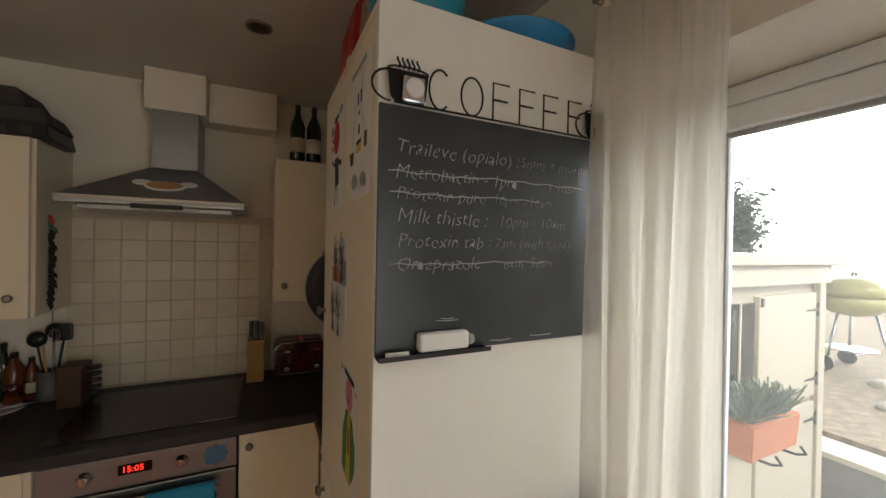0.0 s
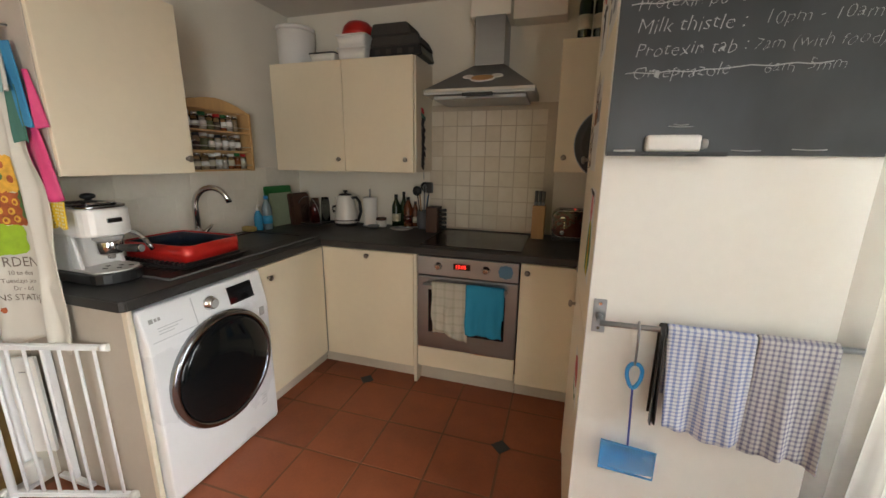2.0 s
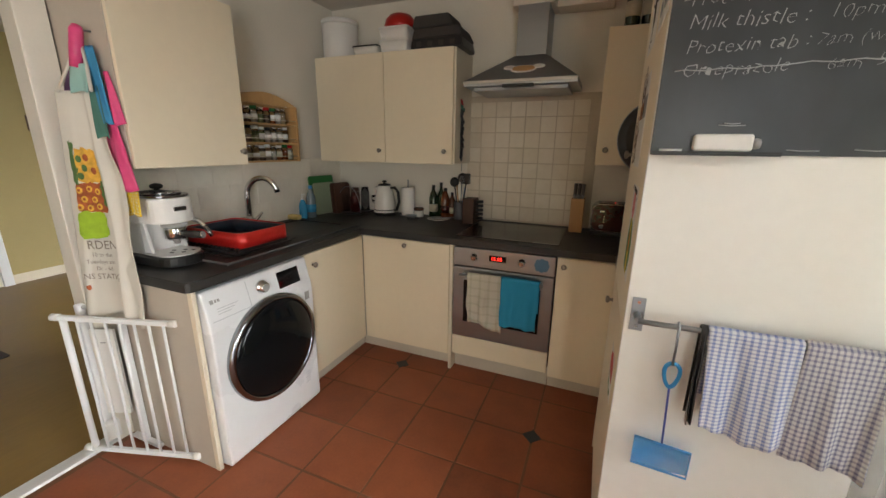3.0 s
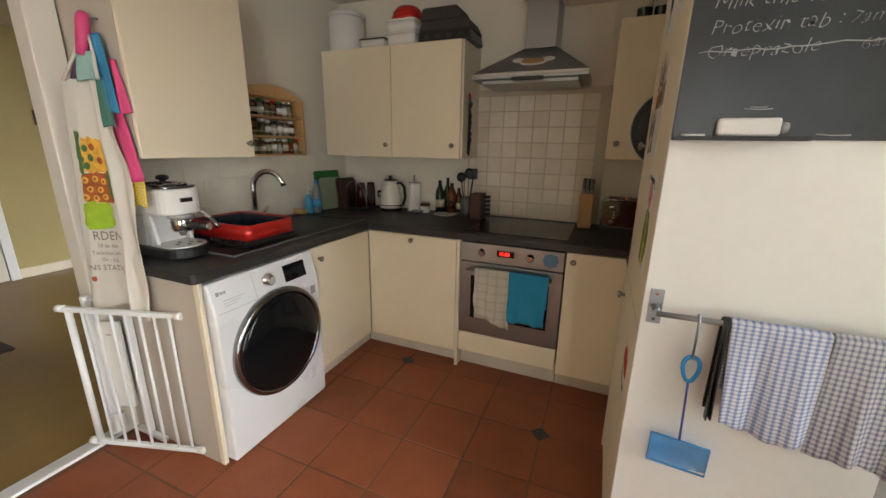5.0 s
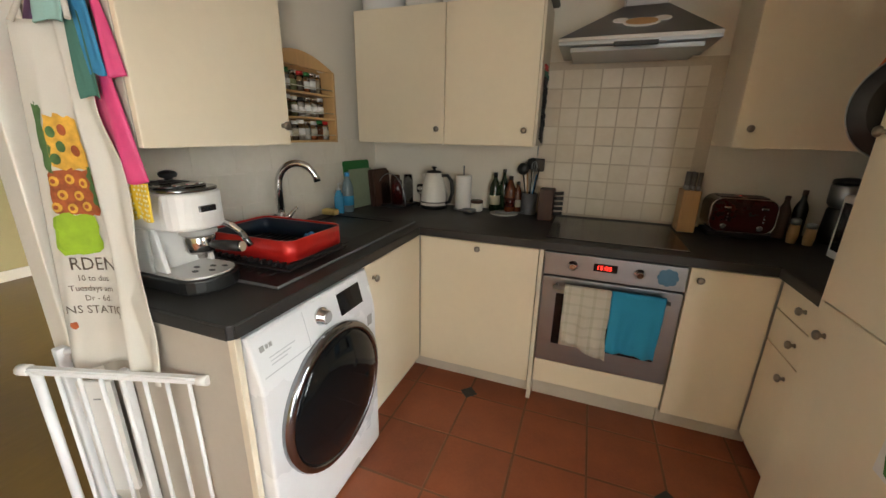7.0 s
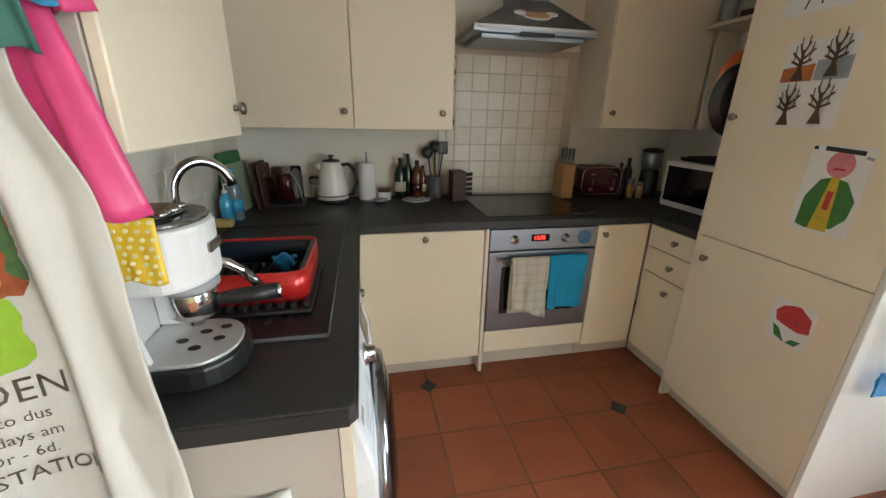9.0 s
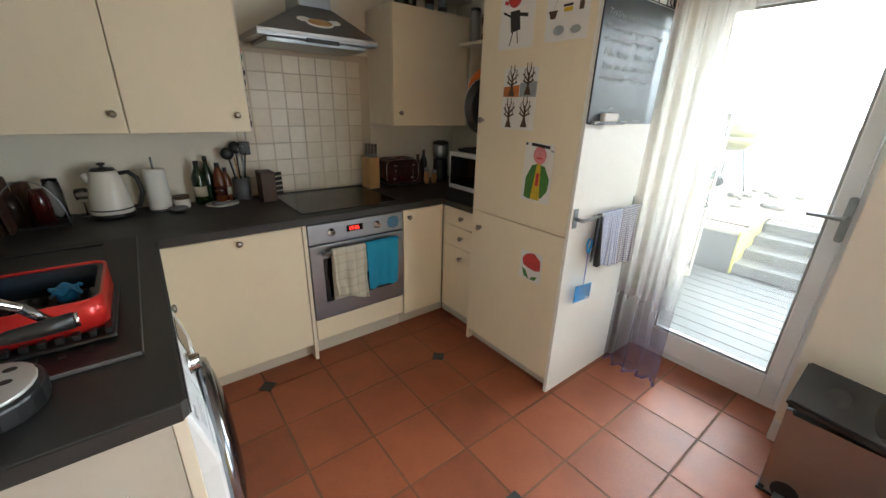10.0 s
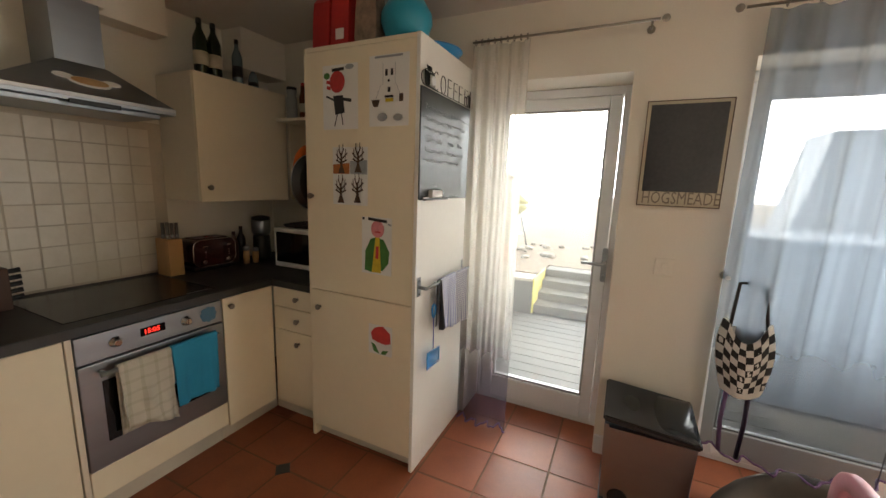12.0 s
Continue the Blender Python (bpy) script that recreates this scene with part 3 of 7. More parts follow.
c = cabinet("base_cabinet", "cream base cabinet beside the washing machine", (-0.75, 2.6, 0))
part("body", B(XW + 0.004, FX - 0.021, 2.345, 3.5, 0.10, ZB - 0.002), TAUPE, c)
d = part("door", B(FX - 0.019, FX, 2.34, FY - 0.003, 0.102, 0.832, bev=0.003), CREAM, c)
knob(d, FX, 2.40, 0.765, ("x", 1))
part("plinth", B(FX - 0.075, FX - 0.059, 2.345, FY + 0.065, 0.001, 0.100, bev=0.002), PLINTH, c)
c = cabinet("base_cabinet", "cream corner base cabinet beside the oven", (-0.12, 3.2, 0))
part("body", B(FX - 0.018, 0.176, FY + 0.021, 3.5, 0.10, ZB - 0.002), TAUPE, c)
d = part("door", B(FX + 0.004, 0.176, FY, FY + 0.019, 0.102, 0.832, bev=0.003), CREAM, c)
knob(d, -0.124, FY, 0.80, ("y", -1))
part("plinth", B(FX - 0.058, 0.178, FY + 0.065, FY + 0.081, 0.001, 0.100, bev=0.002), PLINTH, c)
part("end_panel", B(0.180, 0.200, FY - 0.004, 3.5, 0.001, ZB - 0.002, bev=0.002), CREAM_EDGE, c)
c = cabinet("base_cabinet", "narrow cream base cabinet beside the oven", (0.95, 3.2, 0))
part("body", B(0.803, FE + 0.018, FY + 0.021, 3.5, 0.10, ZB - 0.002), TAUPE, c)
d = part("door", B(0.805, FE - 0.004, FY, FY + 0.019, 0.102, 0.832, bev=0.003), CREAM, c)
knob(d, 0.842, FY, 0.785, ("y", -1))
part("plinth", B(0.803, FE + 0.058, FY + 0.065, FY + 0.081, 0.001, 0.100, bev=0.002), PLINTH, c)
c = cabinet("drawer_unit", "cream drawer unit with three drawers", (1.35, 2.7, 0))
part("body", B(FE + 0.021, XE - 0.004, 2.55, FY - 0.004, 0.10, ZB - 0.002), TAUPE, c)
for z0, z1, zk in ((0.715, 0.832, 0.778), (0.575, 0.711, 0.645), (0.102, 0.571, 0.505)):
    d = part("drawer", B(FE, FE + 0.019, 2.553, FY - 0.006, z0, z1, bev=0.003), CREAM, c)
    knob(d, FE, 2.683, zk, ("x", -1))
part("plinth", B(FE + 0.060, FE + 0.076, 2.55, FY + 0.064, 0.001, 0.100, bev=0.002), PLINTH, c)

# worktop, in one U
wt = thing("worktop", (-0.4, 2.9, ZB), "dark slate-grey laminate worktop in one U", "worktop")
part("slab", prism(bmesh.new(), [(XW + 0.002, 1.705), (FX + 0.002, 1.705), (FX + 0.012, 1.715), (FX + 0.012, FY - 0.028), (FE - 0.028, FY - 0.028), (FE - 0.028, 2.547), (XE - 0.002, 2.547), (XE - 0.002, YN - 0.002), (XW + 0.002, YN - 0.002)], ZB, ZT, "z", 0.004), WORKTOP, wt)
part("front_edge", B(FX + 0.0125, FX + 0.0155, 1.718, FY - 0.032, ZB + 0.001, ZT - 0.004, bev=0.001), WORKTOP, wt)
part("front_edge", B(FX + 0.016, FE - 0.034, FY - 0.0315, FY - 0.0285, ZB + 0.001, ZT - 0.004, bev=0.001), WORKTOP, wt)
part("front_edge", B(FE - 0.0315, FE - 0.0285, 2.549, FY - 0.032, ZB + 0.001, ZT - 0.004, bev=0.001), WORKTOP, wt)
part("end_edge", B(XW + 0.004, FX + 0.001, 1.7015, 1.7045, ZB + 0.001, ZT - 0.004, bev=0.001), WORKTOP, wt)
# end panel with pale edge
c = cabinet("end_panel", "taupe end panel of the base units", (-0.75, 1.73, 0), "")
part("panel", B(XW + 0.002, FX - 0.022, 1.722, 1.738, 0.001, ZB - 0.001), TAUPE, c)
part("edge", B(FX - 0.021, FX + 0.004, 1.720, 1.740, 0.001, ZB - 0.001, bev=0.002), CREAM_EDGE, c, "pale cream edging")

# ---- tall fridge housing ----
HX, HY0, HY1, HZ = 1.072, 1.884, 2.545, 2.09
c = thing("fridge_housing", (1.39, 2.2, 0), "tall cream fridge housing with children's drawings on it", "cabinet")
part("side_panel", B(HX, XE - 0.004, HY0, HY0 + 0.019, 0.001, HZ, bev=0.002), BOARDWHITE, c)
part("side_panel", B(HX + 0.004, XE - 0.004, HY1 - 0.019, HY1, 0.001, HZ, bev=0.002), CREAM, c)
part("top_panel", B(HX + 0.004, XE - 0.004, HY0 + 0.020, HY1 - 0.020, HZ - 0.02, HZ - 0.001), CREAM, c)
d = part("door", B(HX + 0.003, HX + 0.022, HY0 + 0.021, HY1 - 0.003, 0.883, HZ - 0.022, bev=0.003), CREAM, c)
knob(d, HX + 0.003, 2.505, 1.379, ("x", -1))
d = part("door", B(HX + 0.003, HX + 0.022, HY0 + 0.021, HY1 - 0.003, 0.075, 0.879, bev=0.003), CREAM, c)
knob(d, HX + 0.003, 2.471, 0.788, ("x", -1))
part("plinth", B(HX + 0.05, HX + 0.066, HY0 + 0.020, HY1 - 0.020, 0.001, 0.073), PLINTH, c)
part("back_panel", B(XE - 0.012, XE - 0.006, HY0 + 0.02, HY1 - 0.02, 0.05, HZ - 0.021), TAUPE, c)


# ---- wall units ----
def wall_unit(x0, x1, y0, y1, z0, z1, front, doors, label):
    u = thing("wall_cabinet", ((x0 + x1) / 2, (y0 + y1) / 2, z0), label, "cabinet", "wall cabinets")
    if front == "x":
        part("body", B(x0, x1 - 0.021, y0, y1, z0, z1, bev=0.002), CREAM_EDGE if y0 > 2 else TAUPE, u)
        for a, b, k in doors:
            d = part("door", B(x1 - 0.019, x1, a, b, z0 - 0.004, z1, bev=0.003), CREAM, u)
            knob(d, x1, k, z0 + 0.062, ("x", 1))
    else:
        part("body", B(x0, x1, y0 + 0.021, y1, z0, z1, bev=0.002), CREAM_EDGE, u)
        for a, b, k in doors:
            d = part("door", B(a, b, y0, y0 + 0.019, z0 - 0.004, z1, bev=0.003), CREAM, u)
            knob(d, k, y0, z0 + 0.078, ("y", -1))
    return u


wall_unit(XW + 0.003, -0.707, 1.763, 2.290, 1.303, 2.02, "x", [(1.765, 2.288, 2.255)], "cream wall cabinet with one door beside the aprons")
wall_unit(-0.99, 0.074, 3.187, YN - 0.003, 1.295, 1.995, "y", [(-0.99, -0.436, -0.475), (-0.432, 0.062, 0.012)], "cream two-door wall cabinet above the kettle")
wall_unit(0.93, 1.545, 3.187, YN - 0.003, 1.318, 2.015, "y", [(0.93, 1.545, 0.978)], "cream wall cabinet above the toaster")


# ---- oven, hob and hood ----
o = thing("oven", (0.5, 2.9, 0.25), "built-in stainless steel oven with tea towels on its handle", "oven")
part("body", B(0.206, 0.794, FY + 0.02, 3.45, 0.26, 0.826), BLACK, o)
part("control_panel", B(0.205, 0.797, FY - 0.004, FY + 0.018, 0.717, 0.829, bev=0.003), STEEL, o, "brushed steel control panel")
dd = part("door", B(0.205, 0.797, FY - 0.006, FY + 0.016, 0.255, 0.710, bev=0.004), STEEL, o)
part("window", B(0.275, 0.73, FY - 0.009, FY - 0.005, 0.36, 0.63, bev=0.002), BLACKGLOSS, dd, "dark oven window")
bm = bmesh.new()
tube(bm, [(0.26, FY - 0.045, 0.672), (0.745, FY - 0.045, 0.672)], 0.010, 12)
for x in (0.275, 0.73):
    tube(bm, [(x, FY - 0.045, 0.672), (x, FY - 0.006, 0.672)], 0.008, 8)
part("handle", bm, STEEL, dd)
part("display", B(0.425, 0.525, FY - 0.007, FY - 0.003, 0.763, 0.800, bev=0.002), BLACKGLOSS, o)
lettering("display_digits", "15:05", 0.030, pose(0.436, FY - 0.0078, 0.781, 90), LED, o, "red glowing clock digits")
for x in (0.335, 0.615):
    bm = lathe(bmesh.new(), [(0.024, -0.002), (0.023, -0.008), (0.017, -0.010), (0.015, -0.026), (0.012, -0.028)], (x, FY - 0.002, 0.776), 20, "y")
    box(bm, x - 0.003, x + 0.003, FY - 0.034, FY - 0.026, 0.763, 0.789, 0.001)
    part("knob", bm, CHROME, o, "chrome oven knob")
bm = bmesh.new()
for i, (dx, dz) in enumerate(((0, 0), (0.026, 0), (-0.026, 0), (0, 0.024), (0, -0.024), (0.02, 0.018), (-0.02, -0.018), (0.02, -0.018), (-0.02, 0.018))):
    prism(bm, ring_of(0.725 + dx, 0.775 + dz, 0.016, n=10), FY - 0.0055 - i * 0.0002, FY - 0.0045, "y")
part("sticker", bm, mat("blue_sticker", (0.06, 0.17, 0.28), 0.5), o, "blue flower sticker")
solid("oven_filler", B(0.205, 0.797, FY, FY + 0.019, 0.120, 0.250, bev=0.003), CREAM, "cream filler panel under the oven", "panel")
solid("plinth_board", B(0.203, 0.800, FY + 0.065, FY + 0.081, 0.001, 0.118, bev=0.002), PLINTH, "cream plinth under the oven", "plinth")
h = thing("hob", (0.45, 3.2, ZT), "flat black ceramic hob set in the worktop", "hob")
part("glass_top", B(0.20, 0.80, 2.925, 3.435, ZT + 0.0005, ZT + 0.004, bev=0.001), HOBGLASS, h)
part("control_strip", B(0.66, 0.79, 2.93, 2.934, ZT + 0.0042, ZT + 0.0048), GREYPLASTIC, h)

h = thing("cooker_hood", (0.475, 3.3, 1.74), "stainless steel pyramid cooker hood with a magnet sign", "cooker hood")
x0, x1, yf = 0.148, 0.800, 3.14
bm = bmesh.new()
low = [(x0, yf), (x1, yf), (x1, YN - 0.004), (x0, YN - 0.004)]
up = [(0.415, 3.30), (0.600, 3.30), (0.600, YN - 0.004), (0.415, YN - 0.004)]
a = [bm.verts.new((x, y, 1.752)) for x, y in low]
b = [bm.verts.new((x, y, 1.782)) for x, y in low]
e = [bm.verts.new((x, y, 1.935)) for x, y in up]
bm.faces.new(a[::-1])
for p, q in ((a, b), (b, e)):
    for i in range(4):
        bm.faces.new((p[i], p[(i + 1) % 4], q[(i + 1) % 4], q[i]))
bm.faces.new(e)
part("canopy", bm, STEEL, h)
part("chimney", B(0.418, 0.597, 3.303, YN - 0.004, 1.936, 2.206, bev=0.002), STEEL, h)
part("front_strip", B(x0 - 0.001, x1 + 0.001, yf - 0.004, yf + 0.02, 1.766, 1.783, bev=0.002), mat("pale_steel", (0.46, 0.45, 0.43), 0.42, 1.0, bump=0.0), h)
part("grease_filter", B(x0 + 0.05, x1 - 0.05, yf + 0.04, YN - 0.03, 1.728, 1.751, bev=0.004), STEEL, h)
part("switch_panel", B(0.385, 0.565, yf - 0.006, yf + 0.006, 1.738, 1.757, bev=0.002), BLACK, h, "black switch panel")
# sign on the slope
sl = math.atan2(1.935 - 1.782, 3.30 - yf)
def on_hood(u, v, lift):
    return (u, yf + v * math.cos(sl) - lift * math.sin(sl), 1.782 + v * math.sin(sl) + lift * math.cos(sl))
s = thing("magnet_sign", on_hood(0.49, 0.09, 0.003), "small oval brown and white magnet sign on the hood", "magnet")
for nm, outline, m in (("plaque", ring_of(0.49, 0.085, 0.075, 0.032), WHITEPLASTIC), ("panel", ring_of(0.49, 0.087, 0.066, 0.025), BEECH), ("leaf_left", ring_of(0.405, 0.105, 0.035, 0.018, 10), WHITEPLASTIC), ("leaf_right", ring_of(0.575, 0.105, 0.035, 0.018, 10), WHITEPLASTIC)):
    bm = bmesh.new()
    t = 0.007 if nm == "panel" else 0.005
    va = [bm.verts.new(on_hood(u, v, 0.001)) for u, v in outline]
    vb = [bm.verts.new(on_hood(u, v, t)) for u, v in outline]
    bm.faces.new(vb)
    bm.faces.new(va[::-1])
    for i in range(len(va)):
        bm.faces.new((va[i], va[(i + 1) % len(va)], vb[(i + 1) % len(va)], vb[i]))
    part("plaque" if nm == "plaque" else ("panel" if nm == "panel" else "leaf"), bm, m, s)

# ---- washing machine ----
wm = thing("washing_machine", (-0.74, 2.04, 0), "white front-loading washing machine with a big black door", "washing machine")
WY0, WY1, WX = 1.748, 2.334, -0.398
part("body", B(XW + 0.06, -0.462, WY0, WY1, 0.012, 0.828, bev=0.006), APPLIANCE, wm)
part("front_panel", prism(bmesh.new(), [(-0.461, 0.012), (-0.404, 0.012), (-0.398, 0.03), (-0.398, 0.66), (-0.402, 0.69), (-0.434, 0.822), (-0.440, 0.828), (-0.461, 0.828)], WY0, WY1, "y", 0.008), APPLIANCE, wm)
part("foot", lathe(bmesh.new(), [(0.02, 0.0005), (0.02, 0.012)], (-0.5, 1.80, 0), 12), BLACK, wm)
part("foot", lathe(bmesh.new(), [(0.02, 0.0005), (0.02, 0.012)], (-0.5, 2.28, 0), 12), BLACK, wm)
cy, cz = 2.047, 0.462
WMGLASS = mat("door_black_glass", (0.006, 0.007, 0.008), 0.06, var=0.1, bump=0.0)
WMGLASS.node_tree.nodes["Principled BSDF"].inputs["Specular IOR Level"].default_value = 0.25
DARKCHROME = mat("dark_chrome", (0.30, 0.31, 0.33), 0.16, 1.0, var=0.02, bump=0.0)
pd = part("porthole_door", lathe(bmesh.new(), [(0.257, -0.002), (0.259, 0.012), (0.253, 0.026), (0.238, 0.030), (0.232, 0.025), (0.229, 0.010)], (WX, cy, cz), 48, "x"), DARKCHROME, wm, "chrome porthole ring")
part("door_glass", lathe(bmesh.new(), [(0.236, 0.012), (0.235, 0.024), (0.212, 0.036), (0.14, 0.050), (0.07, 0.053), (0.003, 0.054)], (WX, cy, cz), 48, "x"), WMGLASS, pd, "glossy black door glass")
def slant(z):
    """Front face of the control panel at height z."""
    return -0.402 - 0.032 * (z - 0.69) / 0.132
def panel_plate(y0, y1, z0, z1, lift):
    bm = bmesh.new()
    vs = [bm.verts.new((slant(z) + d, y, z)) for d in (-0.001, lift) for y, z in ((y0, z0), (y1, z0), (y1, z1), (y0, z1))]
    for q in ((3, 2, 1, 0), (4, 5, 6, 7), (0, 1, 5, 4), (1, 2, 6, 5), (2, 3, 7, 6), (3, 0, 4, 7)):
        bm.faces.new([vs[k] for k in q])
    return bm
part("dial", lathe(bmesh.new(), [(0.031, -0.004), (0.031, 0.006), (0.025, 0.008), (0.023, 0.026), (0.018, 0.029)], (slant(0.765), 2.03, 0.765), 28, "x"), CHROME, wm, "chrome programme dial")
part("dial_face", lathe(bmesh.new(), [(0.019, 0.029), (0.018, 0.031)], (slant(0.765), 2.03, 0.765), 24, "x"), GREYPLASTIC, wm)
part("display", panel_plate(2.125, 2.262, 0.722, 0.800, 0.002), BLACKGLOSS, wm, "black display window")
part("sticker", B(WX - 0.002, WX + 0.002, 2.272, 2.302, 0.612, 0.655), GREYPLASTIC, wm, "grey energy sticker")
part("drawer_line", panel_plate(1.768, 1.955, 0.700, 0.703, 0.0008), PALEPRINT, wm)
part("drawer_line", panel_plate(1.953, 1.956, 0.703, 0.812, 0.0008), PALEPRINT, wm)
part("logo_dot", panel_plate(1.777, 1.792, 0.772, 0.788, 0.001), GREYPLASTIC, wm)
part("logo_bar", panel_plate(1.797, 1.806, 0.774, 0.786, 0.001), GREYPLASTIC, wm)
part("logo_bar", panel_plate(1.810, 1.820, 0.774, 0.786, 0.001), GREYPLASTIC, wm)
for i in range(3):
    part("printed_line", panel_plate(1.80, 1.90 - 0.02 * i, 0.745 - 0.011 * i, 0.748 - 0.011 * i, 0.0007), PALEPRINT, wm)
for i in range(5):
    part("printed_line", B(WX - 0.001, WX + 0.0007, 2.23 + 0.008 * (i % 2), 2.265, 0.14 + 0.014 * i, 0.145 + 0.014 * i), PALEPRINT, wm)

# ---- sink ----
SX0, SX1, SY0, SY1 = -1.03, -0.492, 1.932, 2.93
s = thing("sink", (-0.77, 2.45, ZT), "black composite sink with drainer and bowl", "sink")
bm = bmesh.new()
BX0, BX1, BY0, BY1 = -0.97, -0.60, 2.50, 2.88
for q in ((SX0, BX0, SY0, SY1), (BX1, SX1, SY0, SY1), (BX0, BX1, SY0, BY0), (BX0, BX1, BY1, SY1)):
    box(bm, *q, ZT + 0.0005, ZT + 0.009)
part("rim", bm, COMPOSITE, s)
bm = bmesh.new()
e = 0.012
box(bm, BX0, BX1, BY0, BY1, ZT + 0.0012, ZT + 0.004)
part("bowl", bm, PANBLACK, s)
bm = bmesh.new()
box(bm, SX1 - 0.0025, SX1 + 0.0005, SY0, SY1, ZT + 0.001, ZT + 0.0115, 0.002)
box(bm, SX0, SX1 - 0.0025, SY0 - 0.0005, SY0 + 0.0025, ZT + 0.001, ZT + 0.0115, 0.002)
part("lip", bm, mat("grey_lip_edge", (0.12, 0.12, 0.12), 0.5), s)
for i in range(9):
    x = -0.97 + i * 0.047
    part("drainer_rib", B(x, x + 0.012, 2.0, 2.44, ZT + 0.0092, ZT + 0.0125, bev=0.001), COMPOSITE, s)
t = thing("kitchen_tap", (-0.995, 2.545, ZT + 0.009), "chrome swan-neck mixer tap with a lever", "tap")
bm = lathe(bmesh.new(), [(0.030, 0), (0.030, 0.006), (0.024, 0.012), (0.022, 0.075), (0.017, 0.085)], (-0.995, 2.545, ZT + 0.009), 20)
part("base", bm, CHROME, t)
pts = [(-0.995, 2.545, ZT + 0.09), (-0.995, 2.545, 1.10)]
for i in range(1, 13):
    a = math.pi * 0.94 * i / 12
    pts.append((-0.995 + 0.075 * (1 - math.cos(a)), 2.545 + 0.047 * (1 - math.cos(a)), 1.10 + 0.105 * math.sin(a)))
part("spout", tube(bmesh.new(), pts, 0.0165, 14), CHROME, t)
bm = tube(bmesh.new(), [(-0.995, 2.55, ZT + 0.055), (-0.975, 2.575, ZT + 0.07), (-0.955, 2.61, ZT + 0.11)], [0.016, 0.012, 0.007], 12)
part("lever", bm, CHROME, t)
bm = tube(bmesh.new(), [(-0.995, 2.54, ZT + 0.055), (-0.99, 2.505, ZT + 0.075), (-0.98, 2.49, ZT + 0.085)], [0.016, 0.013, 0.010], 12)
part("lever", bm, CHROME, t)
t.location.y -= 0.045

# ---- dish rack ----
r = thing("dish_rack", (-0.72, 2.21, ZT + 0.012), "red metal dish rack with a dark inner basket", "dish rack")
RX0, RX1, RY0, RY1, RZ0, RZ1 = -0.95, -0.548, 2.06, 2.36, 0.915, 0.994
def loop_wall(x0, x1, y0, y1, rad, z0, z1, thick):
    bm = bmesh.new()
    o = rounded(x0, x1, y0, y1, rad, 6)
    i = rounded(x0 + thick, x1 - thick, y0 + thick, y1 - thick, max(rad - thick, 0.005), 6)
    rows = [[bm.verts.new((x, y, z)) for x, y in p] for p, z in ((o, z0), (o, z1), (i, z1), (i, z0))]
    n = len(o)
    for k in range(4):
        for j in range(n):
            bm.faces.new((rows[k][j], rows[k][(j + 1) % n], rows[(k + 1) % 4][(j + 1) % n], rows[(k + 1) % 4][j])).smooth = k in (0, 2)
    return bm
NAVYLINER = mat("navy_plastic", (0.012, 0.022, 0.038), 0.4, var=0.15, bump=0.04)
part("shell", loop_wall(RX0, RX1, RY0, RY1, 0.04, RZ0, RZ1, 0.006), REDTIN, r)
part("liner", loop_wall(RX0 + 0.007, RX1 - 0.007, RY0 + 0.007, RY1 - 0.007, 0.034, RZ0 + 0.005, RZ1 - 0.006, 0.012), NAVYLINER, r)
part("tray", B(RX0 - 0.01, RX1 + 0.01, RY0 - 0.03, RY1 + 0.005, 0.8975, 0.907, bev=0.004), BLACK, r)
for i in range(14):
    x = RX0 + 0.015 + i * 0.029
    part("rib", B(x, x + 0.014, RY0 - 0.02, RY1 - 0.02, 0.9075, 0.922, bev=0.002), BLACK, r)
for i in range(9):
    x = RX0 + 0.05 + i * 0.037
    part("prong", tube(bmesh.new(), [(x, RY0 + 0.04, 0.92), (x, RY0 + 0.05, 0.965), (x, RY0 + 0.06, 0.92)], 0.003, 6), BLACK, r)
def crumple(u, v):
    a, k = u - 0.5, v - 0.5
    edge = 4 * (a * a + k * k)
    return (-0.64 + 0.058 * a + 0.005 * math.sin(9 * v), 2.275 + 0.046 * k + 0.005 * math.sin(8 * u + 1), 0.964 - 0.012 * edge + 0.005 * math.sin(11 * u + 4 * v) + 0.004 * math.sin(13 * v - 5 * u))
solid("dish_cloth", grid(bmesh.new(), crumple, 16, 14), BLUEPLASTIC, "crumpled bright blue cloth lying in the dish rack", "cloth", thick=0.004)
part("pile", lathe(bmesh.new(), [(0.022, 0.0), (0.024, 0.02), (0.014, 0.034)], (-0.64, 2.275, 0.9225), 12), BLUEPLASTIC, bpy.data.objects["dish_cloth"])

# ---- coffee machine, facing the sink run's front ----
cm = thing("coffee_machine", (-0.85, 1.908, ZT + 0.001), "white espresso machine with a chrome filter holder", "coffee machine")
TRAYSTEEL = mat("satin_steel", (0.66, 0.65, 0.63), 0.42, 0.55, var=0.05, grain=200, bump=0.02)
def dee(x0, x1, y0, y1, n=10):
    """A plan that is square behind and half round in front."""
    r = (y1 - y0) / 2
    return [(x0, y1), (x0, y0)] + [(x1 - 0.8 * r + 0.8 * r * math.sin(math.pi * i / n), (y0 + y1) / 2 - r * math.cos(math.pi * i / n)) for i in range(n + 1)]
CMY = 1.908
part("base", prism(bmesh.new(), dee(-0.975, -0.682, 1.815, 2.001), ZT + 0.001, ZT + 0.041, "z", 0.006), BLACK, cm, "black drip base")
part("drip_tray", prism(bmesh.new(), dee(-0.865, -0.692, 1.824, 1.992), ZT + 0.0415, ZT + 0.048, "z", 0.002), TRAYSTEEL, cm, "steel drip tray")
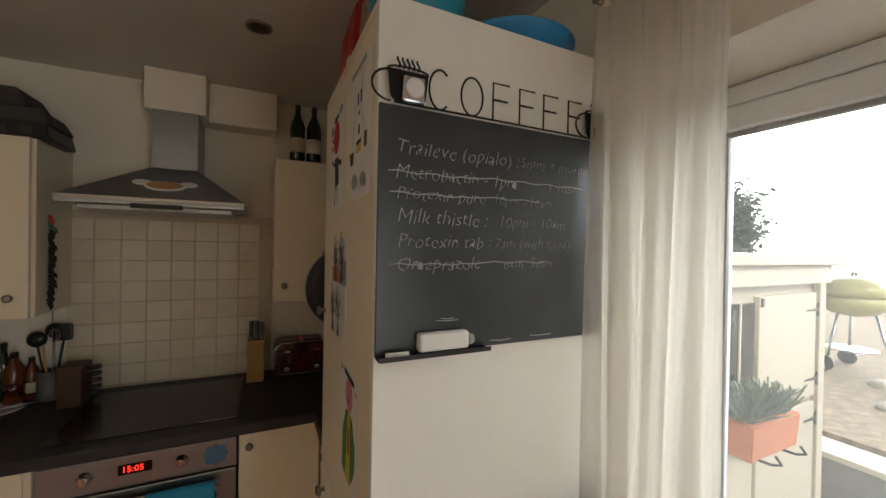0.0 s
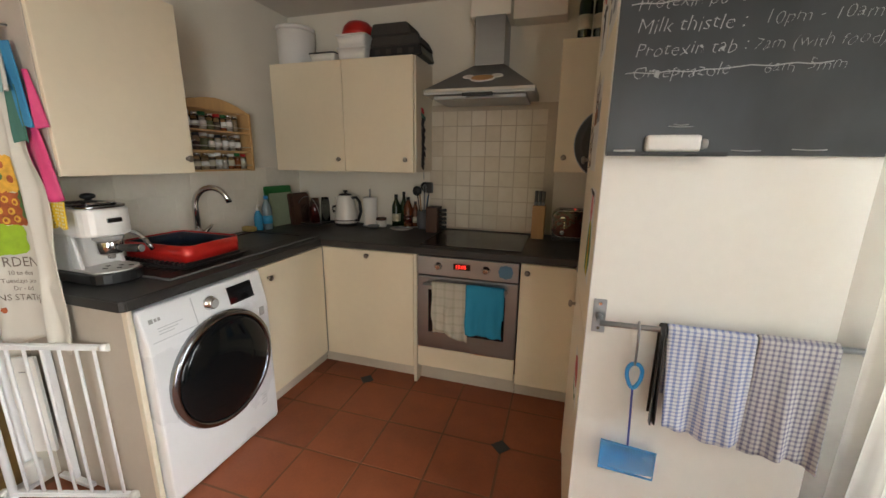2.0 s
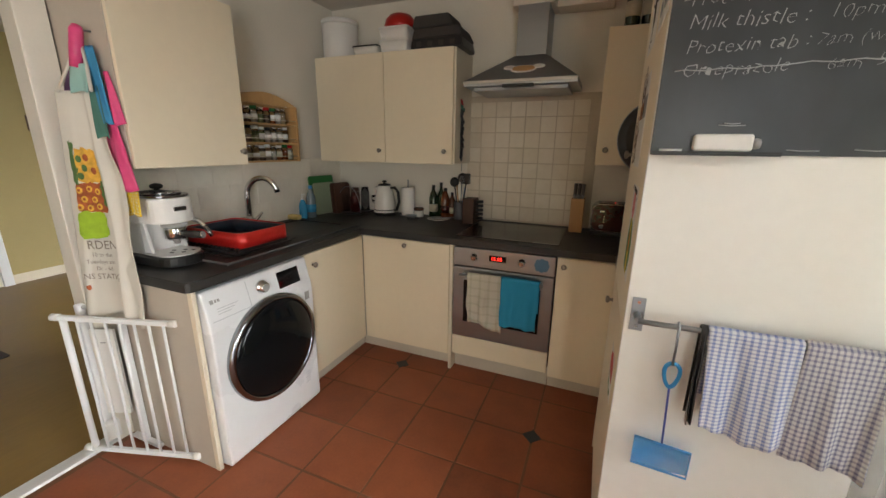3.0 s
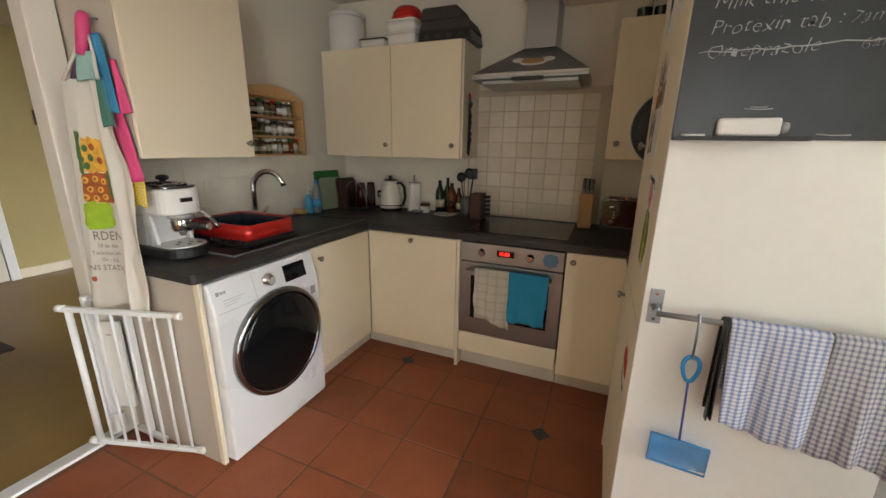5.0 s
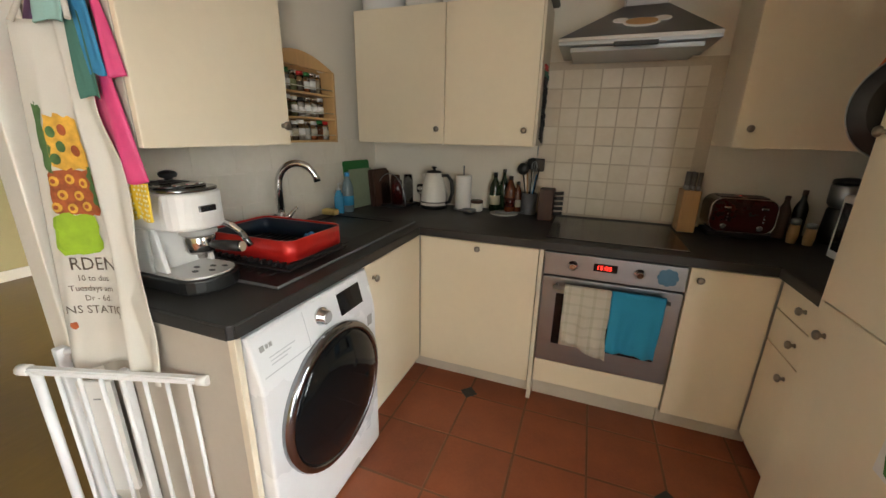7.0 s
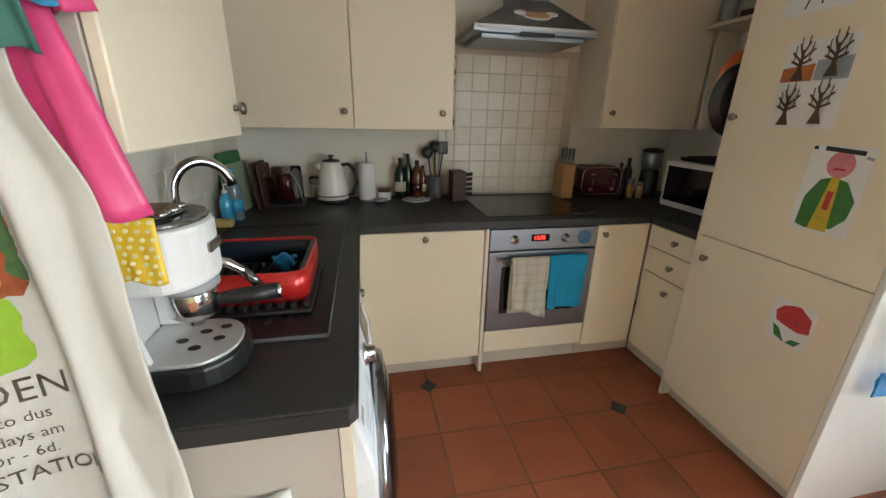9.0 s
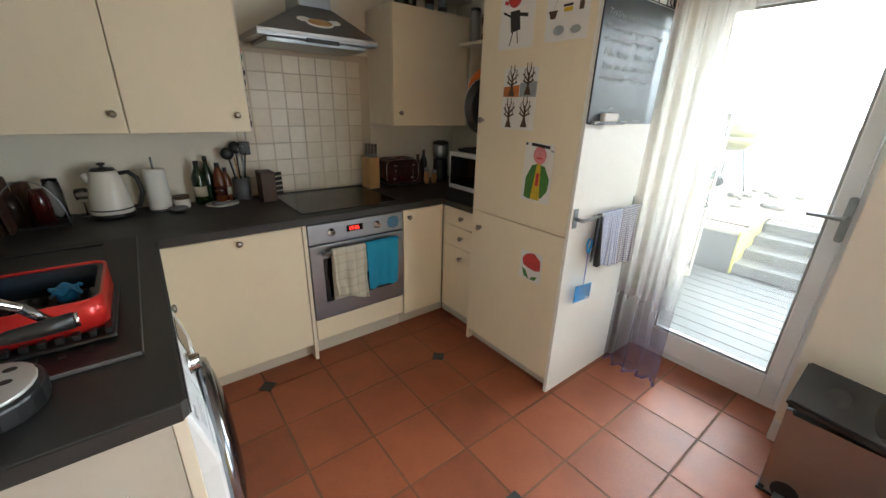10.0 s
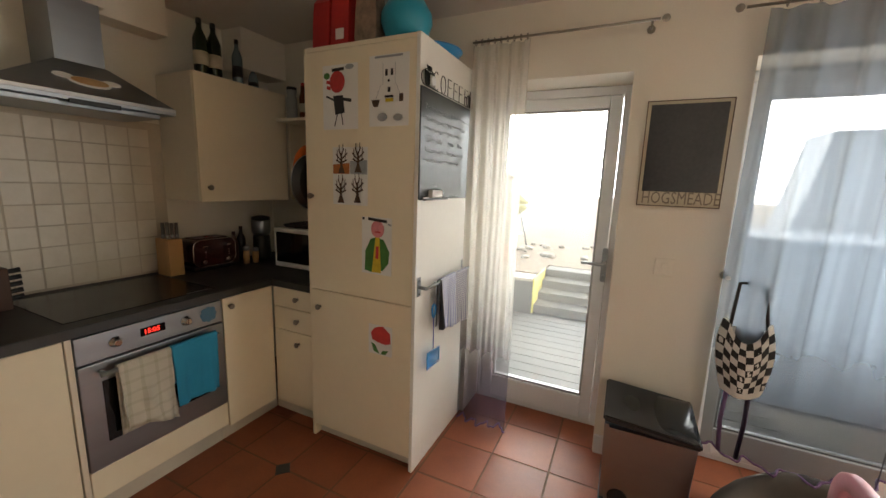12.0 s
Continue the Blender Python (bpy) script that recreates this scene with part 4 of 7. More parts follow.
for x, y in ((-0.735, CMY), (-0.768, CMY - 0.03), (-0.768, CMY + 0.03), (-0.735, CMY + 0.045), (-0.80, CMY)):
    part("tray_hole", prism(bmesh.new(), ring_of(x, y, 0.011, 0.008, 12), ZT + 0.0482, ZT + 0.0492), BLACK, cm)
part("body", prism(bmesh.new(), rounded(-0.975, -0.868, 1.824, 1.992, 0.018, 4), ZT + 0.0415, 1.052, "z", 0.004), WHITEPLASTIC, cm, "white body")
for y0 in (1.828, 1.974):
    part("side_cheek", prism(bmesh.new(), [(-0.867, ZT + 0.050), (-0.818, ZT + 0.050), (-0.845, 1.051), (-0.867, 1.051)], y0, y0 + 0.014, "y", 0.003), WHITEPLASTIC, cm, "white side cheek")
part("head", prism(bmesh.new(), dee(-0.978, -0.712, 1.818, 1.998, 14), 1.053, 1.150, "z", 0.008), WHITEPLASTIC, cm, "white rounded head")
part("top_band", prism(bmesh.new(), dee(-0.974, -0.718, 1.823, 1.993, 14), 1.1505, 1.160, "z", 0.004), DARKCHROME, cm, "dark chrome top edge")
part("cup_tray", prism(bmesh.new(), dee(-0.965, -0.755, 1.834, 1.982, 12), 1.1605, 1.165, "z", 0.002), DARKCHROME, cm, "steel cup tray")
for i in range(6):
    part("tray_slot", B(-0.945, -0.845, 1.845 + i * 0.022, 1.854 + i * 0.022, 1.1652, 1.1662), BLACK, cm)
for dy in (-0.034, 0.0, 0.034):
    part("button", lathe(bmesh.new(), [(0.014, 0), (0.014, 0.004), (0.010, 0.006)], (-0.768 - 3 * dy * dy, CMY + dy, 1.165), 16), CHROME, cm, "round chrome button")
part("logo_plate", B(-0.716, -0.708, CMY - 0.026, CMY + 0.026, 1.100, 1.117, bev=0.003), DARKCHROME, cm, "dark chrome badge")
part("lid_knob", lathe(bmesh.new(), [(0.012, 0), (0.012, 0.004), (0.024, 0.008), (0.027, 0.017), (0.02, 0.024), (0.006, 0.027)], (-0.94, 1.965, 1.165), 16), BLACK, cm)
part("group_collar", lathe(bmesh.new(), [(0.050, 0.0), (0.050, -0.014), (0.044, -0.018)], (-0.766, CMY, 1.052), 28), GREYPLASTIC, cm, "grey group collar")
part("filter_holder", lathe(bmesh.new(), [(0.040, -0.0185), (0.043, -0.024), (0.041, -0.062), (0.034, -0.069), (0.014, -0.073), (0.013, -0.086), (0.006, -0.088)], (-0.766, CMY, 1.052), 28), CHROME, cm, "chrome filter holder")
part("filter_handle", tube(bmesh.new(), [(-0.728, CMY + 0.004, 1.008), (-0.71, CMY + 0.006, 1.008), (-0.67, CMY + 0.010, 1.009), (-0.620, CMY + 0.015, 1.011)], [0.008, 0.012, 0.0145, 0.015], 14), BLACK, cm, "black filter handle with steel end")
part("handle_end", tube(bmesh.new(), [(-0.620, CMY + 0.015, 1.011), (-0.613, CMY + 0.016, 1.011)], 0.0138, 14), CHROME, cm)
part("steam_wand", tube(bmesh.new(), [(-0.752, 1.978, 1.056), (-0.725, 1.99, 1.046), (-0.698, 1.998, 1.025), (-0.672, 2.004, 0.99)], [0.010, 0.010, 0.0075, 0.0075], 10), CHROME, cm)
part("wand_sleeve", tube(bmesh.new(), [(-0.700, 1.997, 1.027), (-0.670, 2.004, 0.987)], [0.010, 0.009], 10), DARKCHROME, cm)
cm.location += Vector((0.044, -0.027, 0))
cm.scale.z = 1.10


# ---- chalkboard side of the fridge housing ----
cb = thing("chalkboard", (1.37, 1.88, 1.39), "dark chalkboard with handwritten chalk notes, fixed to the fridge housing", "chalkboard")
part("board", B(1.0735, 1.668, 1.876, 1.8835, 1.388, 1.875, bev=0.001), CHALKBOARD, cb)
bm = B(1.0735, 1.315, 1.846, 1.8755, 1.386, 1.390, bev=0.001)
box(bm, 1.0735, 1.315, 1.846, 1.849, 1.390, 1.395)
part("chalk_tray", bm, BLACK, cb, "black chalk tray")
YC = 1.8752
NOTES = ((1.796, "Traileve (opialo) :", 1.105, 0.041, "5mm + morning", 1.40, False),
         (1.748, "Metrobactin - 1pm", 1.105, 0.038, "1 10am", 1.48, True),
         (1.707, "Protexin pure", 1.108, 0.036, "10pm - 10am", 1.33, True),
         (1.660, "Milk thistle :", 1.110, 0.042, "10pm - 10am", 1.345, False),
         (1.612, "Protexin tab :", 1.112, 0.039, "7am (with food)", 1.335, False),
         (1.567, "Omeprazole", 1.110, 0.038, "6am  5mm", 1.36, True))
for z, one, xa, size, two, xb, struck in NOTES:
    bend = lambda co, z0=z: Vector((co.x, co.y, co.z + 0.0022 * math.sin(co.x * 130 + z0 * 50) + 0.0015 * math.sin(co.x * 310)))
    lettering("chalk_note", one, size, pose(xa, YC, z, 90), CHALK, cb, "white chalk handwriting", 0.0003, 0.22, bend, -0.0009)
    lettering("chalk_note", two, size * 0.86, pose(xb, YC, z, 90), CHALK, cb, "white chalk handwriting", 0.0003, 0.22, bend, -0.0011)
    if struck:
        pts = [(xa - 0.012 + i * 0.02, YC, z + 0.002 * math.sin(i * 1.7) + (0.004 if i > 9 else 0)) for i in range(int((xb + 0.16 - xa) / 0.02))]
        part("chalk_stroke", tube(bmesh.new(), pts, 0.0013, 5), CHALK, cb, "chalk line struck through a note")
for xa, xb, z in ((1.20, 1.25, 1.452), (1.33, 1.385, 1.400), (1.44, 1.50, 1.402), (1.21, 1.24, 1.456)):
    part("chalk_smear", tube(bmesh.new(), [(xa, YC, z), ((xa + xb) / 2, YC, z - 0.002), (xb, YC, z - 0.001)], 0.0012, 5), CHALK, cb, "leftover chalk mark")
er = thing("board_eraser", (1.22, 1.86, 1.39), "white paper-wrapped eraser on the chalk tray", "eraser")
part("block", B(1.155, 1.265, 1.850, 1.875, 1.3955, 1.432, bev=0.006), PAPER, er)
part("end_cap", lathe(bmesh.new(), [(0.010, 0), (0.012, 0.004), (0.010, 0.012), (0.004, 0.014)], (1.266, 1.862, 1.412), 14, "x"), GREYPLASTIC, er)
solid("chalk_stick", tube(bmesh.new(), [(1.09, 1.862, 1.3955), (1.135, 1.860, 1.3955)], 0.0045, 10), PAPER, "stick of white chalk on the tray", "chalk")

cs = thing("coffee_sign", (1.37, 1.88, 1.876), "black wire sign spelling COFFEE between two mugs", "sign")
def glyph(pts, closed=False):
    return tube(bmesh.new(), [(x, 1.869, z) for x, z in pts], 0.0022, 6, closed)
zb, zt = 1.878, 1.958
mid = (zb + zt) / 2
part("letter_c", glyph([(1.196 + 0.024 * math.cos(radians(a)), mid + 0.040 * math.sin(radians(a))) for a in range(50, 311, 20)]), WIRE, cs)
part("letter_o", glyph([(1.270 + 0.026 * math.cos(radians(a)), mid + 0.040 * math.sin(radians(a))) for a in range(0, 360, 18)], True), WIRE, cs)
for nm, x in (("letter_f", 1.322), ("letter_f", 1.392), ("letter_e", 1.460), ("letter_e", 1.535)):
    bm = glyph([(x + 0.042, zt), (x, zt), (x, zb)])
    tube(bm, [(x, 1.869, mid + 0.004), (x + 0.038, 1.869, mid + 0.004)], 0.0022, 6)
    if nm == "letter_e":
        tube(bm, [(x, 1.869, zb), (x + 0.042, 1.869, zb)], 0.0022, 6)
    part(nm, bm, WIRE, cs)
part("base_wire", glyph([(1.10, zb), (1.66, zb)]), WIRE, cs)
for x in (1.128, 1.632):
    bm = prism(bmesh.new(), [(x - 0.024, zb), (x + 0.024, zb), (x + 0.036, zb + 0.012), (x + 0.042, zb + 0.062), (x - 0.042, zb + 0.062), (x - 0.036, zb + 0.012)], 1.866, 1.872, "y", 0.001)
    part("mug", bm, WIRE, cs, "black tin mug")
    part("mug_rim", glyph([(x + 0.042 * math.cos(a), zb + 0.062 + 0.008 * math.sin(a)) for a in [6.283 * i / 16 for i in range(16)]], True), WIRE, cs)
    part("mug_handle", glyph([(x - 0.036 - 0.036 * math.sin(radians(a)), zb + 0.030 + 0.030 * math.cos(radians(a))) for a in range(0, 181, 18)]), WIRE, cs)
    for k in range(5):
        part("steam", glyph([(x - 0.020 + k * 0.010 + 0.003 * math.sin(j * 1.3), zb + 0.066 + j * 0.005) for j in range(5)]), WIRE, cs)
tm = thing("kitchen_timer", (1.135, 1.862, 1.875), "small silver kitchen timer clipped to the sign", "timer")
part("case", B(1.112, 1.158, 1.852, 1.865, 1.876, 1.926, bev=0.004), CHROME, tm)
part("dial", lathe(bmesh.new(), [(0.019, -0.0005), (0.019, -0.004), (0.016, -0.0045)], (1.135, 1.852, 1.903), 24, "y"), APPLIANCE, tm, "white round dial")
solid("clip_magnet", B(1.60, 1.655, 1.850, 1.864, 1.868, 1.905, bev=0.006), BROWNPACK, "small brown and white magnet on the sign", "magnet")

# rail and towels
rl = thing("towel_rail", (1.36, 1.86, 0.975), "steel towel rail screwed to the fridge housing", "towel rail")
part("rail", tube(bmesh.new(), [(1.100, 1.842, 0.972), (1.640, 1.842, 0.980)], 0.007, 12), STEEL, rl)
for x in (1.101, 1.636):
    bm = B(x - 0.016, x + 0.016, 1.8795, 1.8835, 0.930, 1.022, bev=0.001)
    tube(bm, [(x, 1.880, 0.976), (x, 1.842, 0.974)], 0.009, 10)
    b = part("bracket", bm, STEEL, rl)
    for z in (0.942, 1.010):
        part("screw", lathe(bmesh.new(), [(0.005, 0), (0.004, -0.002)], (x, 1.8795, z), 10, "y"), CHROME, b)


def hung_cloth(name, x0, x1, zr, front, back, yr, material, label, category, seed, skew=0.0, r=0.010, flare=0.0, slant=-0.02, crumple=0.0):
    """A cloth folded over a rail at height zr, hanging to the heights front and back."""
    rnd = random.Random(seed)
    ph = [rnd.uniform(0, 6.28) for _ in range(3)]
    lf, lb, arc = zr - front, zr - back, math.pi * r

    def fn(u, v):
        s = v * (lf + lb + arc)
        x = x0 + (x1 - x0) * u
        if s < lf:
            y, z = yr - r, front + s
            k = 1 - s / lf
        elif s < lf + arc:
            a = (s - lf) / r
            y, z, k = yr - r * math.cos(a), zr + r * math.sin(a), 0
        else:
            y, z, k = yr + r, zr - (s - lf - arc), 0.0
        x += flare * k * (u - 0.5) + skew * k
        y -= k * (0.012 * math.sin(u * 9 + ph[0]) + 0.006 * math.sin(u * 21 + ph[1]) + 0.012)
        z += k * (0.010 * math.sin(u * 5 + ph[2]) + slant * u)
        y -= crumple * k * (0.5 * math.sin(u * 13 + 9 * k + ph[0]) + 0.35 * math.sin(k * 14 - u * 6 + ph[1]) + 0.8 * math.exp(-((u - 0.62 + 0.25 * k) / 0.06) ** 2))
        x += crumple * 0.5 * k * math.sin(k * 9 + ph[2])
        return (x, y, z)
    return solid(name, grid(bmesh.new(), fn, 24, 36), material, label, category, "kitchen cloths", thick=0.003)


hung_cloth("tea_towel", 1.252, 1.432, 0.980, 0.725, 0.80, 1.842, GINGHAM, "blue and white checked tea towel on the rail", "tea towel", 3, 0.012)
hung_cloth("tea_towel", 1.436, 1.585, 0.981, 0.700, 0.76, 1.842, GINGHAM2, "faded grey checked tea towel on the rail", "tea towel", 5, 0.0, r=0.011)
hung_cloth("dish_cloth", 1.236, 1.250, 0.980, 0.74, 0.74, 1.842, BLACK, "black cloth folded over the towel rail", "cloth", 7)
nt = thing("fish_net", (1.195, 1.85, 0.96), "small blue plastic fish net on a wire hook", "net")
part("hook", tube(bmesh.new(), [(1.190, 1.850, 0.978), (1.190, 1.842, 0.986), (1.190, 1.834, 0.978), (1.191, 1.834, 0.93), (1.193, 1.842, 0.868)], 0.003, 8), STEEL, nt)
loop = [(1.195 + 0.022 * math.sin(a) * (0.55 + 0.45 * math.cos(a / 2) ** 2), 1.845, 0.838 + 0.034 * math.cos(a)) for a in [6.2832 * i / 24 for i in range(24)]]
part("loop_handle", tube(bmesh.new(), loop, 0.0052, 8, True), BLUEPLASTIC, nt)
part("stem", tube(bmesh.new(), [(1.195, 1.845, 0.805), (1.199, 1.845, 0.72), (1.203, 1.846, 0.630)], 0.0028, 8), PURPLEBLUE, nt)
fr = [(1.137, 1.845, 0.634), (1.272, 1.845, 0.622), (1.272, 1.845, 0.540), (1.137, 1.845, 0.548)]
part("net_frame", tube(bmesh.new(), fr, 0.003, 8, True), BLUEPLASTIC, nt)
bm = grid(bmesh.new(), lambda u, v: (1.137 + 0.135 * u, 1.847 + 0.026 * math.sin(math.pi * u) * math.sin(math.pi * v) * 1.1, 0.548 + (0.086 - 0.012 * u) * v - 0.004 * math.sin(math.pi * u)), 12, 8)
NET = voile_mat("blue_net", (0.03, 0.30, 0.70), (0.03, 0.30, 0.70), 0, 1, 0.25)
part("net_bag", bm, NET, nt, "see-through blue mesh")


# ---- drawings on the fridge door ----
def drawing(label, yl, zt_, w, h, shapes):
    x = HX + 0.003
    p = thing("drawing", (x, yl - w / 2, zt_ - h), label, "drawing", "children's drawings")
    part("sheet", B(x - 0.0012, x - 0.0002, yl - w, yl, zt_ - h, zt_), PAPER, p)
    for i, (nm, outline, m) in enumerate(shapes):
        lift = 0.0013 + 0.00025 * i
        part(nm, prism(bmesh.new(), [(yl - u * w, zt_ - v * h) for u, v in outline], x - lift - 0.0002, x - lift + 0.0001, "x"), m, p)


def oval(cx, cy, rx, ry, n=14):
    return ring_of(cx, cy, rx, ry, n)


def bar(x0, y0, x1, y1, t):
    d = Vector((x1 - x0, y1 - y0)).normalized()
    q = Vector((-d.y, d.x)) * t / 2
    return [(x0 + q.x, y0 + q.y), (x1 + q.x, y1 + q.y), (x1 - q.x, y1 - q.y), (x0 - q.x, y0 - q.y)]


drawing("child's crayon drawing with a red and black figure", 2.423, 1.998, 0.21, 0.294, [
    ("crayon_mark", oval(0.42, 0.26, 0.22, 0.17), RED_), ("crayon_mark", [(0.30, 0.47), (0.58, 0.47), (0.63, 0.74), (0.36, 0.77)], BLK_),
    ("crayon_mark", bar(0.33, 0.54, 0.10, 0.47, 0.03), BLK_), ("crayon_mark", bar(0.58, 0.53, 0.82, 0.56, 0.05), BLK_),
    ("crayon_mark", bar(0.42, 0.76, 0.34, 0.95, 0.025), BLK_), ("crayon_mark", bar(0.54, 0.75, 0.58, 0.93, 0.025), BLK_),
    ("crayon_mark", oval(0.13, 0.16, 0.09, 0.05), GRN_), ("crayon_mark", bar(0.28, 0.08, 0.62, 0.07, 0.05), BLK_), ("crayon_mark", oval(0.78, 0.05, 0.12, 0.04), GRY_),
    ("crayon_mark", bar(0.12, 0.25, 0.24, 0.27, 0.05), RED_), ("crayon_mark", bar(0.13, 0.33, 0.24, 0.36, 0.05), RED_)])
drawing("child's pencil drawing with small black and brown shapes", 2.148, 2.015, 0.209, 0.304, [
    ("crayon_mark", bar(0.44, 0.20, 0.44, 0.29, 0.06), BLK_), ("crayon_mark", bar(0.58, 0.20, 0.58, 0.29, 0.06), BLK_), ("crayon_mark", oval(0.50, 0.36, 0.03, 0.018), BLK_),
    ("crayon_mark", bar(0.51, 0.45, 0.51, 0.52, 0.07), BLK_), ("crayon_mark", bar(0.40, 0.58, 0.62, 0.58, 0.03), BLK_), ("crayon_mark", bar(0.42, 0.63, 0.62, 0.63, 0.05), YEL_),
    ("crayon_mark", [(0.06, 0.62), (0.28, 0.62), (0.23, 0.72), (0.12, 0.72)], BRN_), ("crayon_mark", bar(0.82, 0.55, 0.82, 0.66, 0.10), BRN_),
    ("pencil_line", bar(0.3, 0.42, 0.18, 0.60, 0.008), GRY_), ("pencil_line", bar(0.7, 0.42, 0.80, 0.58, 0.008), GRY_), ("pencil_line", bar(0.36, 0.12, 0.36, 0.42, 0.008), GRY_),
    ("pencil_line", bar(0.67, 0.12, 0.67, 0.42, 0.008), GRY_), ("pencil_line", bar(0.15, 0.03, 0.85, 0.03, 0.03), GRY_), ("pencil_line", oval(0.35, 0.87, 0.13, 0.06), GRY_), ("pencil_line", oval(0.75, 0.88, 0.12, 0.05), GRY_)])


def tree_shapes(cx, cy):
    out = [("painted_tree", [(cx - 0.035, cy + 0.10), (cx - 0.10, cy + 0.23), (cx + 0.10, cy + 0.23), (cx + 0.035, cy + 0.10), (cx + 0.02, cy - 0.12), (cx - 0.02, cy - 0.12)], BRN_)]
    for dx, dy, sx in ((-0.16, -0.10, 0.02), (0.17, -0.12, 0.0), (-0.15, 0.0, 0.06), (0.16, 0.0, 0.05), (-0.07, -0.19, -0.05), (0.08, -0.20, -0.05)):
        out.append(("painted_tree", bar(cx, cy + sx, cx + dx, cy + dy, 0.028), BRN_))
        out.append(("painted_tree", bar(cx + dx * 0.7, cy + sx + (dy - sx) * 0.7, cx + dx * 0.75, cy + dy - 0.07, 0.018), BRN_))
    return out


shapes = [("painted_ground", [(0.01, 0.30), (0.49, 0.27), (0.49, 0.46), (0.01, 0.46)], ORA_), ("painted_ground", [(0.51, 0.24), (0.99, 0.22), (0.99, 0.46), (0.51, 0.46)], GRY_)]
for cx, cy in ((0.26, 0.22), (0.75, 0.20), (0.26, 0.74), (0.75, 0.72)):
    shapes += tree_shapes(cx, cy)
drawing("four small paintings of bare trees on one sheet", 2.368, 1.621, 0.21, 0.277, shapes)
drawing("child's crayon drawing of a green-coated figure with a pink head", 2.192, 1.293, 0.173, 0.279, [
    ("crayon_mark", [(0.10, 0.94), (0.12, 0.60), (0.30, 0.38), (0.50, 0.34), (0.74, 0.38), (0.93, 0.58), (0.90, 0.78), (0.72, 0.92), (0.30, 0.97)], GRN_),
    ("crayon_mark", [(0.47, 0.34), (0.60, 0.34), (0.66, 0.97), (0.34, 0.97)], YEL_), ("crayon_mark", bar(0.53, 0.50, 0.52, 0.72, 0.10), RED_),
    ("crayon_mark", oval(0.54, 0.20, 0.22, 0.15), PNK_), ("crayon_mark", bar(0.22, 0.03, 0.85, 0.06, 0.05), BLK_), ("crayon_mark", bar(0.88, 0.10, 0.99, 0.12, 0.03), GRY_),
    ("crayon_mark", bar(0.03, 0.03, 0.10, 0.03, 0.04), BLK_), ("crayon_mark", bar(0.45, 0.25, 0.64, 0.25, 0.025), RED_)])
drawing("paper collage of a red flower with green leaves", 2.151, 0.755, 0.14, 0.156, [
    ("petal", [(0.10, 0.30), (0.25, 0.12), (0.45, 0.05), (0.62, 0.02), (0.92, 0.22), (0.95, 0.55), (0.72, 0.62), (0.40, 0.58), (0.16, 0.52)], RED_),
    ("leaf", [(0.12, 0.62), (0.30, 0.70), (0.48, 0.97), (0.22, 0.90)], GRN_), ("leaf", [(0.52, 0.97), (0.62, 0.84), (0.86, 0.80), (0.74, 0.96)], GRN_)])

# ---- on top of the housing ----
def pack(at, w, d, h, material, label, stripe=None):
    p = thing("food_pack", at, label, "food pack", "packs on the housing")
    x, y, z = at
    bm = bmesh.new()
    fn_w = lambda k: 1 - 0.12 * k * k
    rows = []
    for k in (0, 0.15, 0.6, 0.85, 1.0):
        s = fn_w(k) * (0.94 if k == 0 else 1)
        t = 0.15 if k == 1.0 else 1 - 0.35 * k * k
        rows.append([bm.verts.new((x + sx * d / 2 * t, y + sy * w / 2 * s, z + h * k)) for sx, sy in ((-1, -1), (1, -1), (1, 1), (-1, 1))])
    for a, b in zip(rows, rows[1:]):
        for i in range(4):
            bm.faces.new((a[i], a[(i + 1) % 4], b[(i + 1) % 4], b[i]))
    bm.faces.new(rows[0][::-1])
    bm.faces.new(rows[-1])
    part("bag", bm, material, p)
    if stripe:
        part("label", B(x - d / 2 - 0.002, x - d / 2 + 0.006, y - w * 0.25, y + w * 0.2, z + h * 0.12, z + h * 0.30), stripe, p)


pack((1.15, 2.46, HZ), 0.105, 0.09, 0.25, RED_PACK, "red foil food bag on top of the housing")
pack((1.15, 2.345, HZ), 0.105, 0.09, 0.26, RED_PACK, "red foil food bag with a white label", PAPER)
pack((1.16, 2.205, HZ), 0.12, 0.09, 0.24, BROWNPACK, "brown and white patterned food bag on top of the housing")
bm = lathe(bmesh.new(), [(0.05, 0.0), (0.095, 0.03), (0.118, 0.09), (0.115, 0.13), (0.085, 0.18), (0.03, 0.20)], (1.205, 2.035, HZ), 28)
solid("plastic_tub", bm, TEALBALL, "round teal plastic tub on top of the housing", "tub")
bm = lathe(bmesh.new(), [(0.11, 0.0), (0.14, 0.012), (0.165, 0.055), (0.175, 0.062), (0.170, 0.066), (0.15, 0.045), (0.10, 0.02)], (1.50, 2.065, HZ), 36)
solid("plastic_bowl", bm, BLUEPLASTIC, "shallow bright blue plastic bowl on top of the housing", "bowl")
bm = bmesh.new()
for i in range(9):
    rnd = random.Random(i)
    lathe(bm, [(0.02, 0), (0.05, 0.02), (0.055, 0.05), (0.03, 0.09)], (1.42 + rnd.uniform(-0.09, 0.09), 2.32 + rnd.uniform(-0.12, 0.12), HZ + rnd.uniform(0, 0.10)), 10)
solid("carrier_bag", bm, NAVY, "crumpled dark blue carrier bag on top of the housing", "bag")

